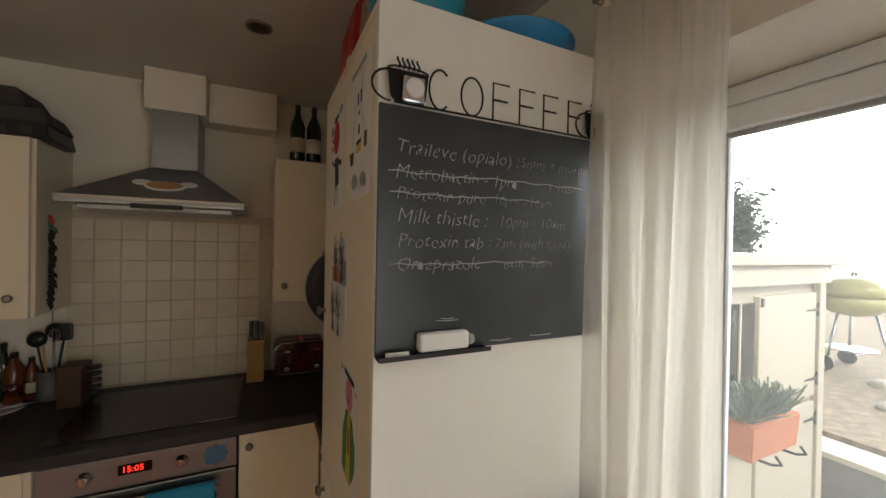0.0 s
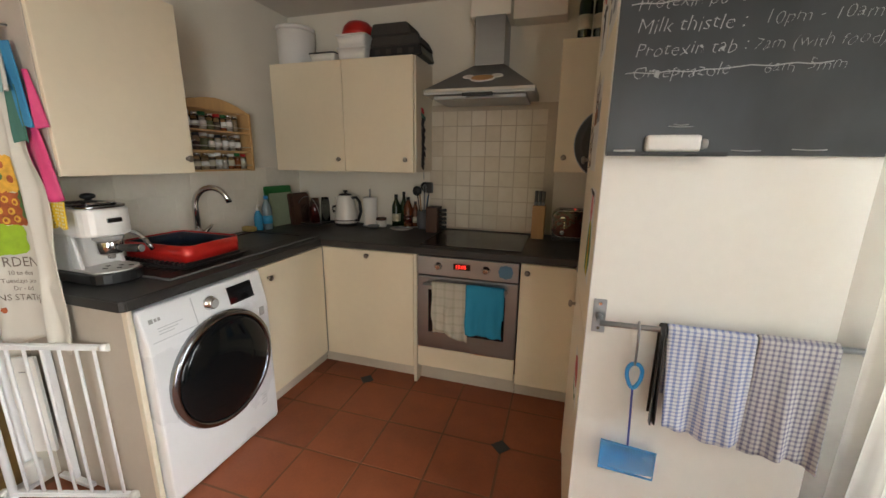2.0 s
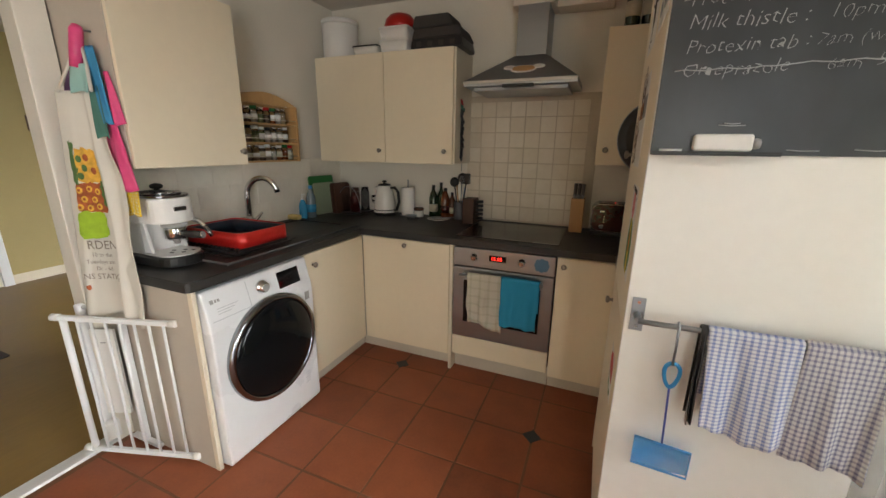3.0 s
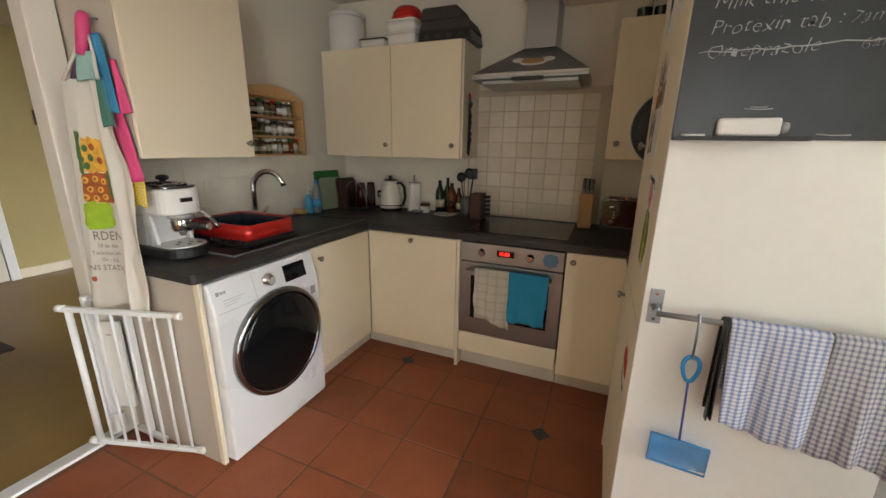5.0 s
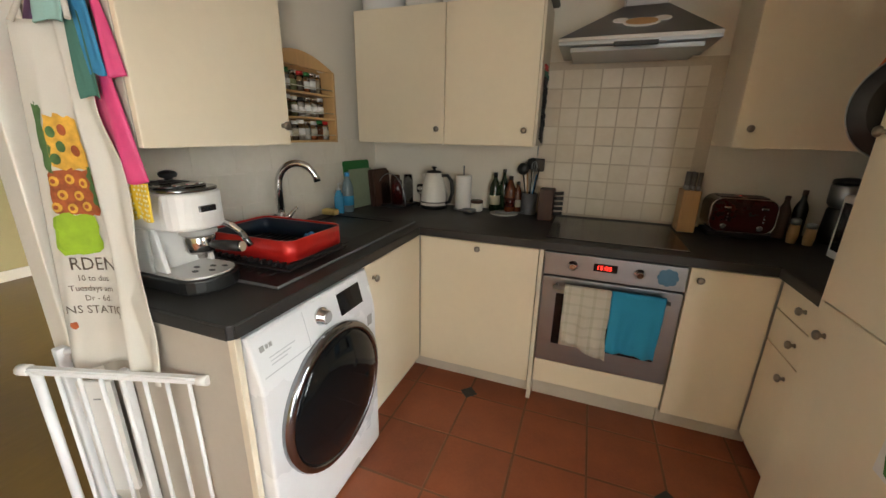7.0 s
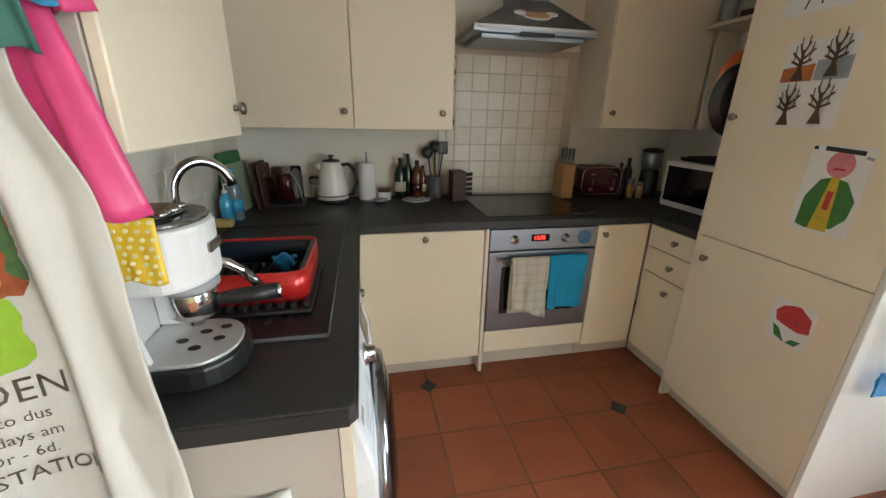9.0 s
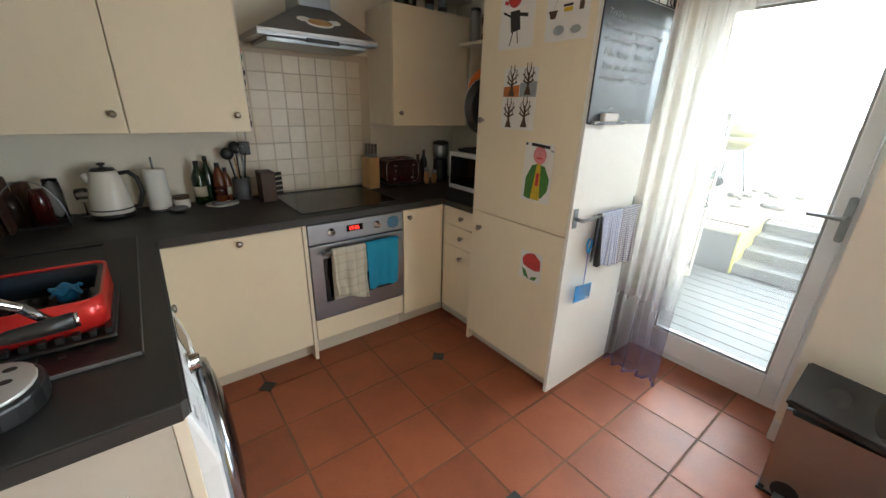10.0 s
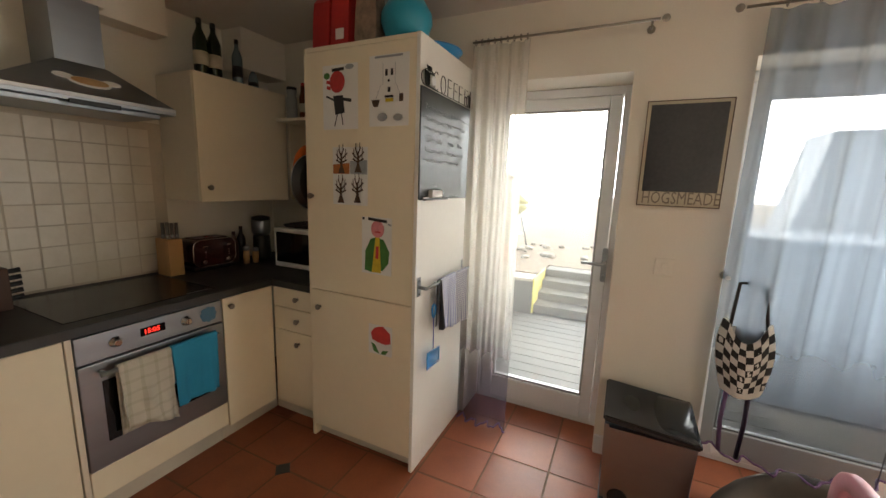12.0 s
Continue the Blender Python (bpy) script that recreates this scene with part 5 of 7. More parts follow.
# ---- on the wall cabinet above the kettle ----
ZU = 1.9955
p = thing("storage_canister", (-0.895, 3.37, ZU), "large white round canister on the wall cabinet", "canister")
part("body", lathe(bmesh.new(), [(0.118, 0), (0.124, 0.006), (0.127, 0.23), (0.122, 0.238)], (-0.895, 3.37, ZU), 40), WHITEPLASTIC, p)
part("lid", lathe(bmesh.new(), [(0.131, 0.238), (0.131, 0.262), (0.120, 0.268), (0.02, 0.270)], (-0.895, 3.37, ZU), 40), WHITEPLASTIC, p)


def tub(x0, x1, y0, y1, z0, z1, material, label, lid=None):
    q = thing("food_tub", ((x0 + x1) / 2, (y0 + y1) / 2, z0), label, "tub", "tubs on the wall cabinet")
    bm = bmesh.new()
    o0, o1 = rounded(x0 + 0.012, x1 - 0.012, y0 + 0.012, y1 - 0.012, 0.02, 4), rounded(x0, x1, y0, y1, 0.022, 4)
    a, b = [bm.verts.new((x, y, z0)) for x, y in o0], [bm.verts.new((x, y, z1 - 0.008)) for x, y in o1]
    n = len(a)
    for i in range(n):
        bm.faces.new((a[i], a[(i + 1) % n], b[(i + 1) % n], b[i])).smooth = True
    bm.faces.new(a[::-1])
    bm.faces.new(b)
    part("body", bm, material, q)
    part("rim", prism(bmesh.new(), rounded(x0 - 0.004, x1 + 0.004, y0 - 0.004, y1 + 0.004, 0.024, 4), z1 - 0.0078, z1, "z", 0.002), lid or material, q)


tub(-0.690, -0.495, 3.21, 3.40, ZU, ZU + 0.058, CERAMIC, "white oval dish with a dark lid", BLACK)
tub(-0.475, -0.265, 3.20, 3.42, ZU, ZU + 0.075, WHITEPLASTIC, "white plastic food tub")
tub(-0.475, -0.265, 3.20, 3.42, ZU + 0.0765, ZU + 0.15, WHITEPLASTIC, "white plastic food tub stacked on another")
bm = lathe(bmesh.new(), [(0.105, 0), (0.108, 0.02), (0.095, 0.06), (0.07, 0.085), (0.02, 0.09)], (-0.365, 3.31, ZU + 0.151), 20)
solid("plastic_bowl", bm, REDTIN, "red plastic bowl upside down on the tubs", "bowl")
eb = thing("egg_box", (-0.07, 3.33, ZU), "stack of dark grey cardboard egg boxes", "egg box")
def wedge(x0, x1, y0, y1, z0, z1, ins):
    bm = bmesh.new()
    a = [bm.verts.new(p + (z0,)) for p in ((x0, y0), (x1, y0), (x1, y1), (x0, y1))]
    b = [bm.verts.new(p + (z1,)) for p in ((x0 + ins * 0.4, y0 + ins * 0.4), (x1 - ins, y0 + ins * 0.4), (x1 - ins, y1 - ins), (x0 + ins * 0.4, y1 - ins))]
    for i in range(4):
        bm.faces.new((a[i], a[(i + 1) % 4], b[(i + 1) % 4], b[i]))
    bm.faces.new(a[::-1])
    bm.faces.new(b)
    bmesh.ops.bevel(bm, geom=bm.edges[:], offset=0.006, segments=2, affect="EDGES")
    return bm
CARD = mat("grey_card", (0.055, 0.050, 0.046), 0.9, var=0.15, bump=0.2)
part("lower_box", wedge(-0.245, 0.110, 3.21, 3.46, ZU, ZU + 0.062, 0.012), BLACK, eb)
part("middle_box", wedge(-0.240, 0.105, 3.215, 3.46, ZU + 0.063, ZU + 0.125, 0.03), CARD, eb)
part("upper_box", wedge(-0.240, 0.040, 3.22, 3.46, ZU + 0.126, ZU + 0.20, 0.035), CARD, eb)
for i in range(4):
    x = -0.20 + i * 0.075
    part("cup_front", B(x, x + 0.035, 3.2075, 3.212, ZU + 0.015, ZU + 0.045, bev=0.001), CARD, eb)


# ---- spice rack ----
sr = thing("spice_rack", (-1.03, 2.69, 1.29), "arched pine spice rack full of small glass jars", "spice rack")
SRY0, SRY1, SRX = 2.44, 2.955, -0.975
part("side", B(XW + 0.001, SRX, SRY0, SRY0 + 0.016, 1.292, 1.645, bev=0.002), PINE, sr)
part("side", B(XW + 0.001, SRX, SRY1 - 0.016, SRY1, 1.292, 1.645, bev=0.002), PINE, sr)
arch = [(SRY0, 1.292), (SRY1, 1.292), (SRY1, 1.645)] + [(SRY1 - (SRY1 - SRY0) * i / 10, 1.645 + 0.065 * math.sin(math.pi * i / 10)) for i in range(1, 10)] + [(SRY0, 1.645)]
part("back", prism(bmesh.new(), arch, XW + 0.001, XW + 0.009, "x"), PINE, sr)
top = [(SRY0 + 0.001, 1.640)] + [(SRY0 + (SRY1 - SRY0) * i / 10, 1.645 + 0.065 * math.sin(math.pi * i / 10)) for i in range(0, 11)] + [(SRY1 - 0.001, 1.640)]
part("arch", prism(bmesh.new(), top, SRX - 0.022, SRX - 0.006, "x"), PINE, sr)
for z in (1.294, 1.405, 1.520):
    part("shelf", B(XW + 0.010, SRX - 0.002, SRY0 + 0.0165, SRY1 - 0.0165, z, z + 0.010, bev=0.001), PINE, sr)
    part("rail", tube(bmesh.new(), [(SRX - 0.006, SRY0 + 0.017, z + 0.034), (SRX - 0.006, SRY1 - 0.017, z + 0.034)], 0.0022, 8), LABEL, sr)
LIDS = [BLACK, CHROME, TRAYSTEEL, CHROME, GREENPLASTIC, TRAYSTEEL, REDTIN, WHITEPLASTIC]
rnd = random.Random(8)
for z in (1.304, 1.415, 1.530):
    y = SRY0 + 0.045
    while y < SRY1 - 0.035:
        r = rnd.uniform(0.0185, 0.0225)
        hgt = rnd.uniform(0.086, 0.093)
        j = thing("spice_jar", (-1.025, y, z), "small glass spice jar with a coloured lid", "jar", "jars in the spice rack")
        part("spice", lathe(bmesh.new(), [(r * 0.93, 0.001), (r * 0.93, hgt * rnd.uniform(0.5, 0.8))], (-1.025, y, z), 12), rnd.choice(SPICES), j)
        part("glass", lathe(bmesh.new(), [(r, 0.0005), (r, hgt * 0.80), (r * 0.8, hgt * 0.86)], (-1.025, y, z), 12), GLASS if rnd.random() < 0.3 else PANE, j)
        # pale bands added to most jars to imitate bright highlights on the glass
        if rnd.random() < 0.7:
            part("label", lathe(bmesh.new(), [(r + 0.0007, hgt * 0.22), (r + 0.0007, hgt * rnd.uniform(0.5, 0.66))], (-1.025, y, z), 12), rnd.choice((PAPER, LABEL, PAPER)), j)
        part("lid", lathe(bmesh.new(), [(r * 0.92, hgt * 0.86), (r * 0.92, hgt * 1.04), (r * 0.85, hgt * 1.06)], (-1.025, y, z), 12), rnd.choice(LIDS), j)
        y += 2 * r + rnd.uniform(0.003, 0.012)


# ---- worktop things along the north wall ----
k = thing("kettle", (-0.575, 3.40, ZT), "cream enamel kettle with a black handle", "kettle")
part("base", lathe(bmesh.new(), [(0.080, 0.0005), (0.082, 0.012), (0.078, 0.018)], (-0.575, 3.40, ZT), 28), BLACK, k)
part("body", lathe(bmesh.new(), [(0.079, 0.019), (0.080, 0.03), (0.074, 0.09), (0.062, 0.16), (0.050, 0.205), (0.046, 0.212)], (-0.575, 3.40, ZT), 32), CERAMIC, k)
part("band", lathe(bmesh.new(), [(0.0803, 0.036), (0.0798, 0.042)], (-0.575, 3.40, ZT), 32), BLACK, k, "dark band")
part("lid", lathe(bmesh.new(), [(0.046, 0.213), (0.040, 0.222), (0.012, 0.226), (0.006, 0.232), (0.016, 0.240), (0.014, 0.246), (0.004, 0.248)], (-0.575, 3.40, ZT), 24), BLACK, k)
part("handle", tube(bmesh.new(), [(-0.525, 3.40, ZT + 0.195), (-0.490, 3.395, ZT + 0.20), (-0.462, 3.39, ZT + 0.17), (-0.455, 3.39, ZT + 0.10), (-0.475, 3.39, ZT + 0.04), (-0.500, 3.395, ZT + 0.035)], 0.010, 10), BLACK, k)
part("spout", tube(bmesh.new(), [(-0.625, 3.40, ZT + 0.17), (-0.645, 3.40, ZT + 0.20)], [0.02, 0.012], 10), CERAMIC, k)
bpy.data.objects["kettle"].scale = (1.10, 1.10, 1.06)
k = thing("kitchen_roll", (-0.38, 3.42, ZT), "white kitchen paper roll on a steel stand", "kitchen roll")
part("stand_base", lathe(bmesh.new(), [(0.060, 0.0005), (0.060, 0.006), (0.055, 0.008)], (-0.38, 3.42, ZT), 24), STEEL, k)
part("paper", lathe(bmesh.new(), [(0.050, 0.009), (0.051, 0.012), (0.051, 0.212), (0.050, 0.215), (0.018, 0.216)], (-0.38, 3.42, ZT), 28), PAPER, k)
part("pole", tube(bmesh.new(), [(-0.38, 3.42, ZT + 0.21), (-0.38, 3.42, ZT + 0.275)], 0.005, 8), STEEL, k)


def bottle(name, x, y, z, r, h, glass, label, label_mat=None, cap=None, group="bottles", neck=0.32):
    b = thing(name, (x, y, z), label, "bottle", group)
    hb = h * (0.62 if neck else 0.9)
    part("glass", lathe(bmesh.new(), [(r * 0.9, 0.0005), (r, 0.006), (r, hb), (r * 0.8, hb + r * 0.7), (r * neck + 0.003, hb + r * 1.6), (r * neck, h * 0.94)], (x, y, z), 18), glass, b)
    if label_mat:
        part("label", lathe(bmesh.new(), [(r + 0.0006, h * 0.18), (r + 0.0006, h * 0.42)], (x, y, z), 18), label_mat, b)
    part("cap", lathe(bmesh.new(), [(r * neck + 0.0025, h * 0.9), (r * neck + 0.0025, h * 0.995), (r * neck, h)], (x, y, z), 12), cap or BLACK, b)
    return b


bottle("oil_bottle", -0.185, 3.46, ZT, 0.033, 0.24, BOTTLEGREEN, "dark green olive oil bottle with a pale label", LABEL)
bottle("oil_bottle", -0.135, 3.49, ZT, 0.028, 0.26, BOTTLEGREEN, "slim dark oil bottle", None)
bottle("sauce_bottle", -0.085, 3.45, ZT, 0.034, 0.225, AMBER, "sauce bottle with a red label", DARKRED, BLACK)
bottle("sauce_bottle", -0.045, 3.49, ZT, 0.026, 0.19, AMBER, "brown sauce bottle beside the oil", LABEL)
q = thing("glass_jar", (-0.285, 3.41, ZT), "small glass jar with a brown lid", "jar")
part("glass", lathe(bmesh.new(), [(0.036, 0.0005), (0.038, 0.004), (0.038, 0.05)], (-0.285, 3.41, ZT), 18), CERAMIC, q)
part("lid", lathe(bmesh.new(), [(0.039, 0.051), (0.039, 0.066), (0.036, 0.068)], (-0.285, 3.41, ZT), 18), WALNUT, q)
solid("small_dish", lathe(bmesh.new(), [(0.025, 0.0005), (0.04, 0.01), (0.045, 0.022), (0.042, 0.022), (0.03, 0.01)], (-0.31, 3.33, ZT), 18), STEEL, "small steel dish by the kitchen roll", "dish")
sp_ = thing("spoon_rest", (-0.10, 3.36, ZT), "pale ceramic spoon rest with a spoon", "spoon rest")
part("plate", lathe(bmesh.new(), [(0.05, 0.0005), (0.085, 0.010), (0.082, 0.012), (0.05, 0.005)], (-0.10, 3.36, ZT), 24), CERAMIC, sp_)
part("spoon", tube(bmesh.new(), [(-0.15, 3.35, ZT + 0.014), (-0.09, 3.36, ZT + 0.012), (0.02, 3.37, ZT + 0.024)], [0.010, 0.005, 0.005], 8), STEEL, sp_)
u = thing("utensil_pot", (0.03, 3.46, ZT), "steel pot full of black cooking utensils", "utensil pot")
part("pot", lathe(bmesh.new(), [(0.045, 0.0005), (0.047, 0.004), (0.047, 0.13), (0.044, 0.13), (0.044, 0.02)], (0.03, 3.46, ZT), 22), mat("pot_grey", (0.10, 0.10, 0.11), 0.4), u)
for nm, dx, dy, hh, m in (("ladle", -0.05, 0.0, 0.27, BLACK), ("spatula", 0.045, 0.0, 0.28, BLACK), ("spoon", 0.0, 0.03, 0.30, BLACK), ("whisk", 0.02, -0.03, 0.26, STEEL), ("fork", -0.02, -0.02, 0.25, BEECH), ("peeler", 0.03, 0.02, 0.24, BLUEPLASTIC)):
    e = Vector((0.03 + dx, 3.46 + dy, ZT + hh))
    bm = tube(bmesh.new(), [(0.03 + dx * 0.2, 3.46 + dy * 0.2, ZT + 0.02), e], 0.0045, 8)
    if nm in ("ladle", "spoon"):
        lathe(bm, [(0.01, -0.012), (0.032, -0.004), (0.036, 0.006), (0.022, 0.014), (0.005, 0.016)], e, 14, "y")
    elif nm == "whisk":
        for i in range(4):
            a = math.pi * i / 4
            tube(bm, [e + Vector((0.018 * math.sin(t) * math.cos(a), 0.018 * math.sin(t) * math.sin(a), 0.03 * (1 - math.cos(t)))) for t in [6.283 * j / 12 for j in range(12)]], 0.001, 4, True)
    elif nm == "spatula":
        box(bm, e.x - 0.028, e.x + 0.028, e.y - 0.003, e.y + 0.003, e.z - 0.02, e.z + 0.055, 0.006)
    part(nm, bm, m, u)
kb = thing("knife_stand", (0.145, 3.36, ZT), "dark wooden steak knife block with knives pushed in sideways", "knife block")
part("block", B(0.105, 0.185, 3.30, 3.42, ZT + 0.0005, ZT + 0.175, bev=0.004), WALNUT, kb)
for i in range(5):
    z = ZT + 0.035 + i * 0.029
    part("knife_handle", tube(bmesh.new(), [(0.185, 3.36, z), (0.20, 3.36, z), (0.235, 3.355, z + 0.004)], [0.008, 0.010, 0.011], 8), BLACK, kb)
GREYSTEEL = mat("dull_steel", (0.16, 0.16, 0.16), 0.4, 0.8, var=0.1)
kb = thing("knife_block", (0.855, 3.40, ZT), "light beech knife block with steel-handled knives", "knife block")
part("block", B(0.815, 0.895, 3.335, 3.46, ZT + 0.0005, ZT + 0.215, bev=0.005), BEECH, kb)
for i in range(5):
    x, y = 0.832 + 0.024 * (i % 3), 3.36 + 0.045 * (i // 3)
    hn = part("knife_handle", tube(bmesh.new(), [(x, y, ZT + 0.215), (x, y, ZT + 0.235), (x + 0.002, y + 0.004, ZT + 0.305)], [0.007, 0.009, 0.010], 8), GREYSTEEL, kb)
    part("bolster", lathe(bmesh.new(), [(0.0105, 0.216), (0.0105, 0.238)], (x, y, ZT), 8), STEEL, hn)
t = thing("toaster", (1.05, 3.40, ZT), "dark red four-slice toaster with chrome trim", "toaster")
part("base", B(0.945, 1.215, 3.325, 3.485, ZT + 0.0005, ZT + 0.022, bev=0.004), BLACK, t)
part("shell", prism(bmesh.new(), rounded(0.940, 1.220, ZT + 0.0225, ZT + 0.195, 0.05, 6), 3.325, 3.49, "y", 0.008), DARKRED, t)
part("trim", tube(bmesh.new(), [(x, 3.3255, z) for x, z in rounded(0.944, 1.216, ZT + 0.027, ZT + 0.191, 0.048, 6)], 0.003, 6, True), CHROME, t, "chrome edge trim")
for x in (0.98, 1.09):
    part("slot", B(x, x + 0.09, 3.35, 3.46, ZT + 0.1945, ZT + 0.198), BLACK, t)
for x in (1.005, 1.155):
    part("control_knob", lathe(bmesh.new(), [(0.014, 0), (0.014, -0.012), (0.010, -0.015)], (x, 3.324, ZT + 0.055), 16, "y"), CHROME, t)
    part("lever", B(x - 0.014, x + 0.014, 3.300, 3.322, ZT + 0.145, ZT + 0.157, bev=0.003), CHROME, t)
    for i in range(3):
        part("button", lathe(bmesh.new(), [(0.004, 0), (0.004, -0.003)], (x + 0.012, 3.324, ZT + 0.085 + i * 0.016), 8, "y"), CHROME, t)
part("indicator", lathe(bmesh.new(), [(0.003, 0), (0.002, 0.003)], (1.075, 3.40, ZT + 0.197), 8), LED, t, "small red indicator")
bottle("pepper_mill", 1.275, 3.42, ZT, 0.028, 0.21, WALNUT, "dark wooden pepper mill", None, WALNUT, "mills")
bottle("pepper_mill", 1.345, 3.44, ZT, 0.028, 0.24, BLACK, "black pepper mill by the toaster", None, WALNUT, "mills")
g = thing("salt_pot", (1.30, 3.33, ZT), "small beech and steel salt pot", "pot")
part("body", lathe(bmesh.new(), [(0.018, 0.0005), (0.022, 0.04), (0.019, 0.09)], (1.29, 3.32, ZT), 14), BEECH, g)
part("lid", lathe(bmesh.new(), [(0.020, 0.091), (0.020, 0.115), (0.012, 0.12)], (1.29, 3.32, ZT), 14), STEEL, g)
g = thing("salt_pot", (1.345, 3.30, ZT), "small beech and steel salt pot", "pot")
part("body", lathe(bmesh.new(), [(0.018, 0.0005), (0.022, 0.04), (0.019, 0.08)], (1.345, 3.30, ZT), 14), BEECH, g)
part("lid", lathe(bmesh.new(), [(0.020, 0.081), (0.020, 0.10), (0.012, 0.105)], (1.345, 3.30, ZT), 14), STEEL, g)
g = thing("coffee_grinder", (1.48, 3.40, ZT), "black and steel coffee grinder in the corner", "grinder")
part("body", lathe(bmesh.new(), [(0.06, 0.0005), (0.062, 0.02), (0.055, 0.16), (0.05, 0.17)], (1.48, 3.40, ZT), 20), BLACK, g)
part("hopper", lathe(bmesh.new(), [(0.05, 0.171), (0.062, 0.19), (0.064, 0.27), (0.058, 0.28)], (1.48, 3.40, ZT), 20), STEEL, g)
part("lid", lathe(bmesh.new(), [(0.064, 0.281), (0.060, 0.30), (0.02, 0.31)], (1.48, 3.40, ZT), 20), BLACK, g)
m_ = thing("microwave", (1.5, 2.83, ZT), "white microwave with a black door", "microwave")
MX = 1.312
part("body", B(MX + 0.015, XE - 0.01, 2.57, 3.075, ZT + 0.012, 1.150, bev=0.006), WHITEPLASTIC, m_)
fr_ = part("front_panel", B(MX, MX + 0.014, 2.57, 3.075, ZT + 0.012, 1.150, bev=0.006), WHITEPLASTIC, m_)
part("door_glass", B(MX - 0.003, MX + 0.001, 2.70, 3.055, ZT + 0.045, 1.122, bev=0.001), BLACKGLOSS, fr_, "black glass door")
part("foot", B(MX + 0.03, MX + 0.07, 3.0, 3.04, ZT + 0.0005, ZT + 0.0115), BLACK, m_)
part("foot", B(MX + 0.03, MX + 0.07, 2.6, 2.64, ZT + 0.0005, ZT + 0.0115), BLACK, m_)
part("foot", B(1.6, 1.64, 2.8, 2.84, ZT + 0.0005, ZT + 0.0115), BLACK, m_)
g = thing("grill_pan", (1.48, 2.83, 1.151), "black ridged grill pan lying on the microwave", "pan")
part("pan", wedge(1.345, 1.62, 2.66, 3.02, 1.151, 1.172, -0.012), PANBLACK, g)
for i in range(8):
    part("ridge", B(1.37 + i * 0.03, 1.38 + i * 0.03, 2.68, 3.0, 1.1705, 1.180, bev=0.002), PANBLACK, g)

# frying pans on the end of the housing
for nm, x, y, z, r, m, lab in (("frying_pan", 1.165, 2.580, 1.445, 0.148, PANBLACK, "black frying pan hung on the fridge housing"), ("frying_pan", 1.205, 2.615, 1.515, 0.135, ORANGE, "orange enamel pan hung behind the black one")):
    p = thing(nm, (x, y, z), lab, "pan", "hanging pans")
    part("pan", lathe(bmesh.new(), [(r * 0.80, -0.016), (r * 0.97, 0.010), (r, 0.014), (r * 0.96, 0.014), (r * 0.78, -0.010), (0.004, -0.010)], (x, y, z), 40, "y"), m, p)
    part("rim", tube(bmesh.new(), [(x + r * math.cos(a), y + 0.0145, z + r * math.sin(a)) for a in [6.2832 * i / 40 for i in range(40)]], 0.0022, 6, True), STEEL if m is PANBLACK else m, p)
    part("handle", tube(bmesh.new(), [(x + 0.0, y, z + r), (x + 0.02, y, z + r + 0.08), (x + 0.03, y, z + r + 0.15)], [0.012, 0.011, 0.010], 10), BLACK, p)
    part("hook", tube(bmesh.new(), [(x + 0.03, y, z + r + 0.145), (x + 0.03, 2.547, z + r + 0.148)], 0.003, 6), STEEL, p)
# open shelf
sh = thing("open_shelf", (1.55, 2.86, 1.83), "cream open corner shelf with jars on it", "shelf")
part("board", B(1.44, XE - 0.002, 2.547, 3.160, 1.828, 1.846, bev=0.002), CREAM_EDGE, sh)
part("side", B(1.548, XE - 0.002, 3.161, 3.180, 1.318, 2.012, bev=0.002), CREAM_EDGE, sh)
bottle("storage_jar", 1.50, 3.08, 1.8465, 0.034, 0.20, GREYPLASTIC, "tall grey jar with a black lid on the shelf", None, BLACK, "shelf jars", 0.9)
bottle("storage_jar", 1.52, 2.98, 1.8465, 0.038, 0.22, AMBER, "brown glass jar on the shelf", LABEL, REDTIN, "shelf jars", 0.7)
bottle("storage_jar", 1.50, 2.89, 1.8465, 0.034, 0.16, RED_PACK, "red tin on the shelf", LABEL, BLACK, "shelf jars", 0.9)
bottle("storage_jar", 1.52, 2.79, 1.8465, 0.036, 0.18, CERAMIC, "pale jar on the shelf", None, WALNUT, "shelf jars", 0.8)
# wine on the right wall cabinet
for x, y, m, lab in ((1.035, 3.27, BOTTLEGREEN, "green wine bottle with a pale label"), (1.115, 3.27, BOTTLEGREEN, "green wine bottle with a pale label"), (1.275, 3.29, CLEARBLUE, "clear bottle with a black cap"), (1.36, 3.26, CLEARBLUE, "small clear bottle with a black cap")):
    bottle("wine_bottle", x, y, 2.016, 0.037 if m is BOTTLEGREEN else 0.030, 0.30 if m is BOTTLEGREEN else (0.27 if x < 1.3 else 0.09), m, lab, LABEL if m is BOTTLEGREEN else BLACK, BLACK, "bottles on the wall cabinet")

# dried pepper string on the cabinet's side
st = thing("pepper_string", (0.075, 3.30, 1.72), "string of dried dark chillies hung on the cabinet side", "chilli string")
rnd = random.Random(4)
part("cord", tube(bmesh.new(), [(0.0605, 3.30, 1.76), (0.068, 3.30, 1.72), (0.072, 3.30, 1.38)], 0.002, 5), BLACK, st)
for i in range(26):
    z = 1.70 - i * 0.0145
    m = REDCLOTH if i < 2 else (GREENCLOTH if i < 4 else PANBLACK)
    a = rnd.uniform(-1.2, 1.2)
    s = Vector((0.078, 3.30, z))
    e = s + Vector((rnd.uniform(0.008, 0.02), 0.030 * math.sin(a), -0.03))
    part("chilli", tube(bmesh.new(), [s, (s + e) / 2 + Vector((0.006, 0, 0)), e], [0.006, 0.008, 0.002], 7), m, st)
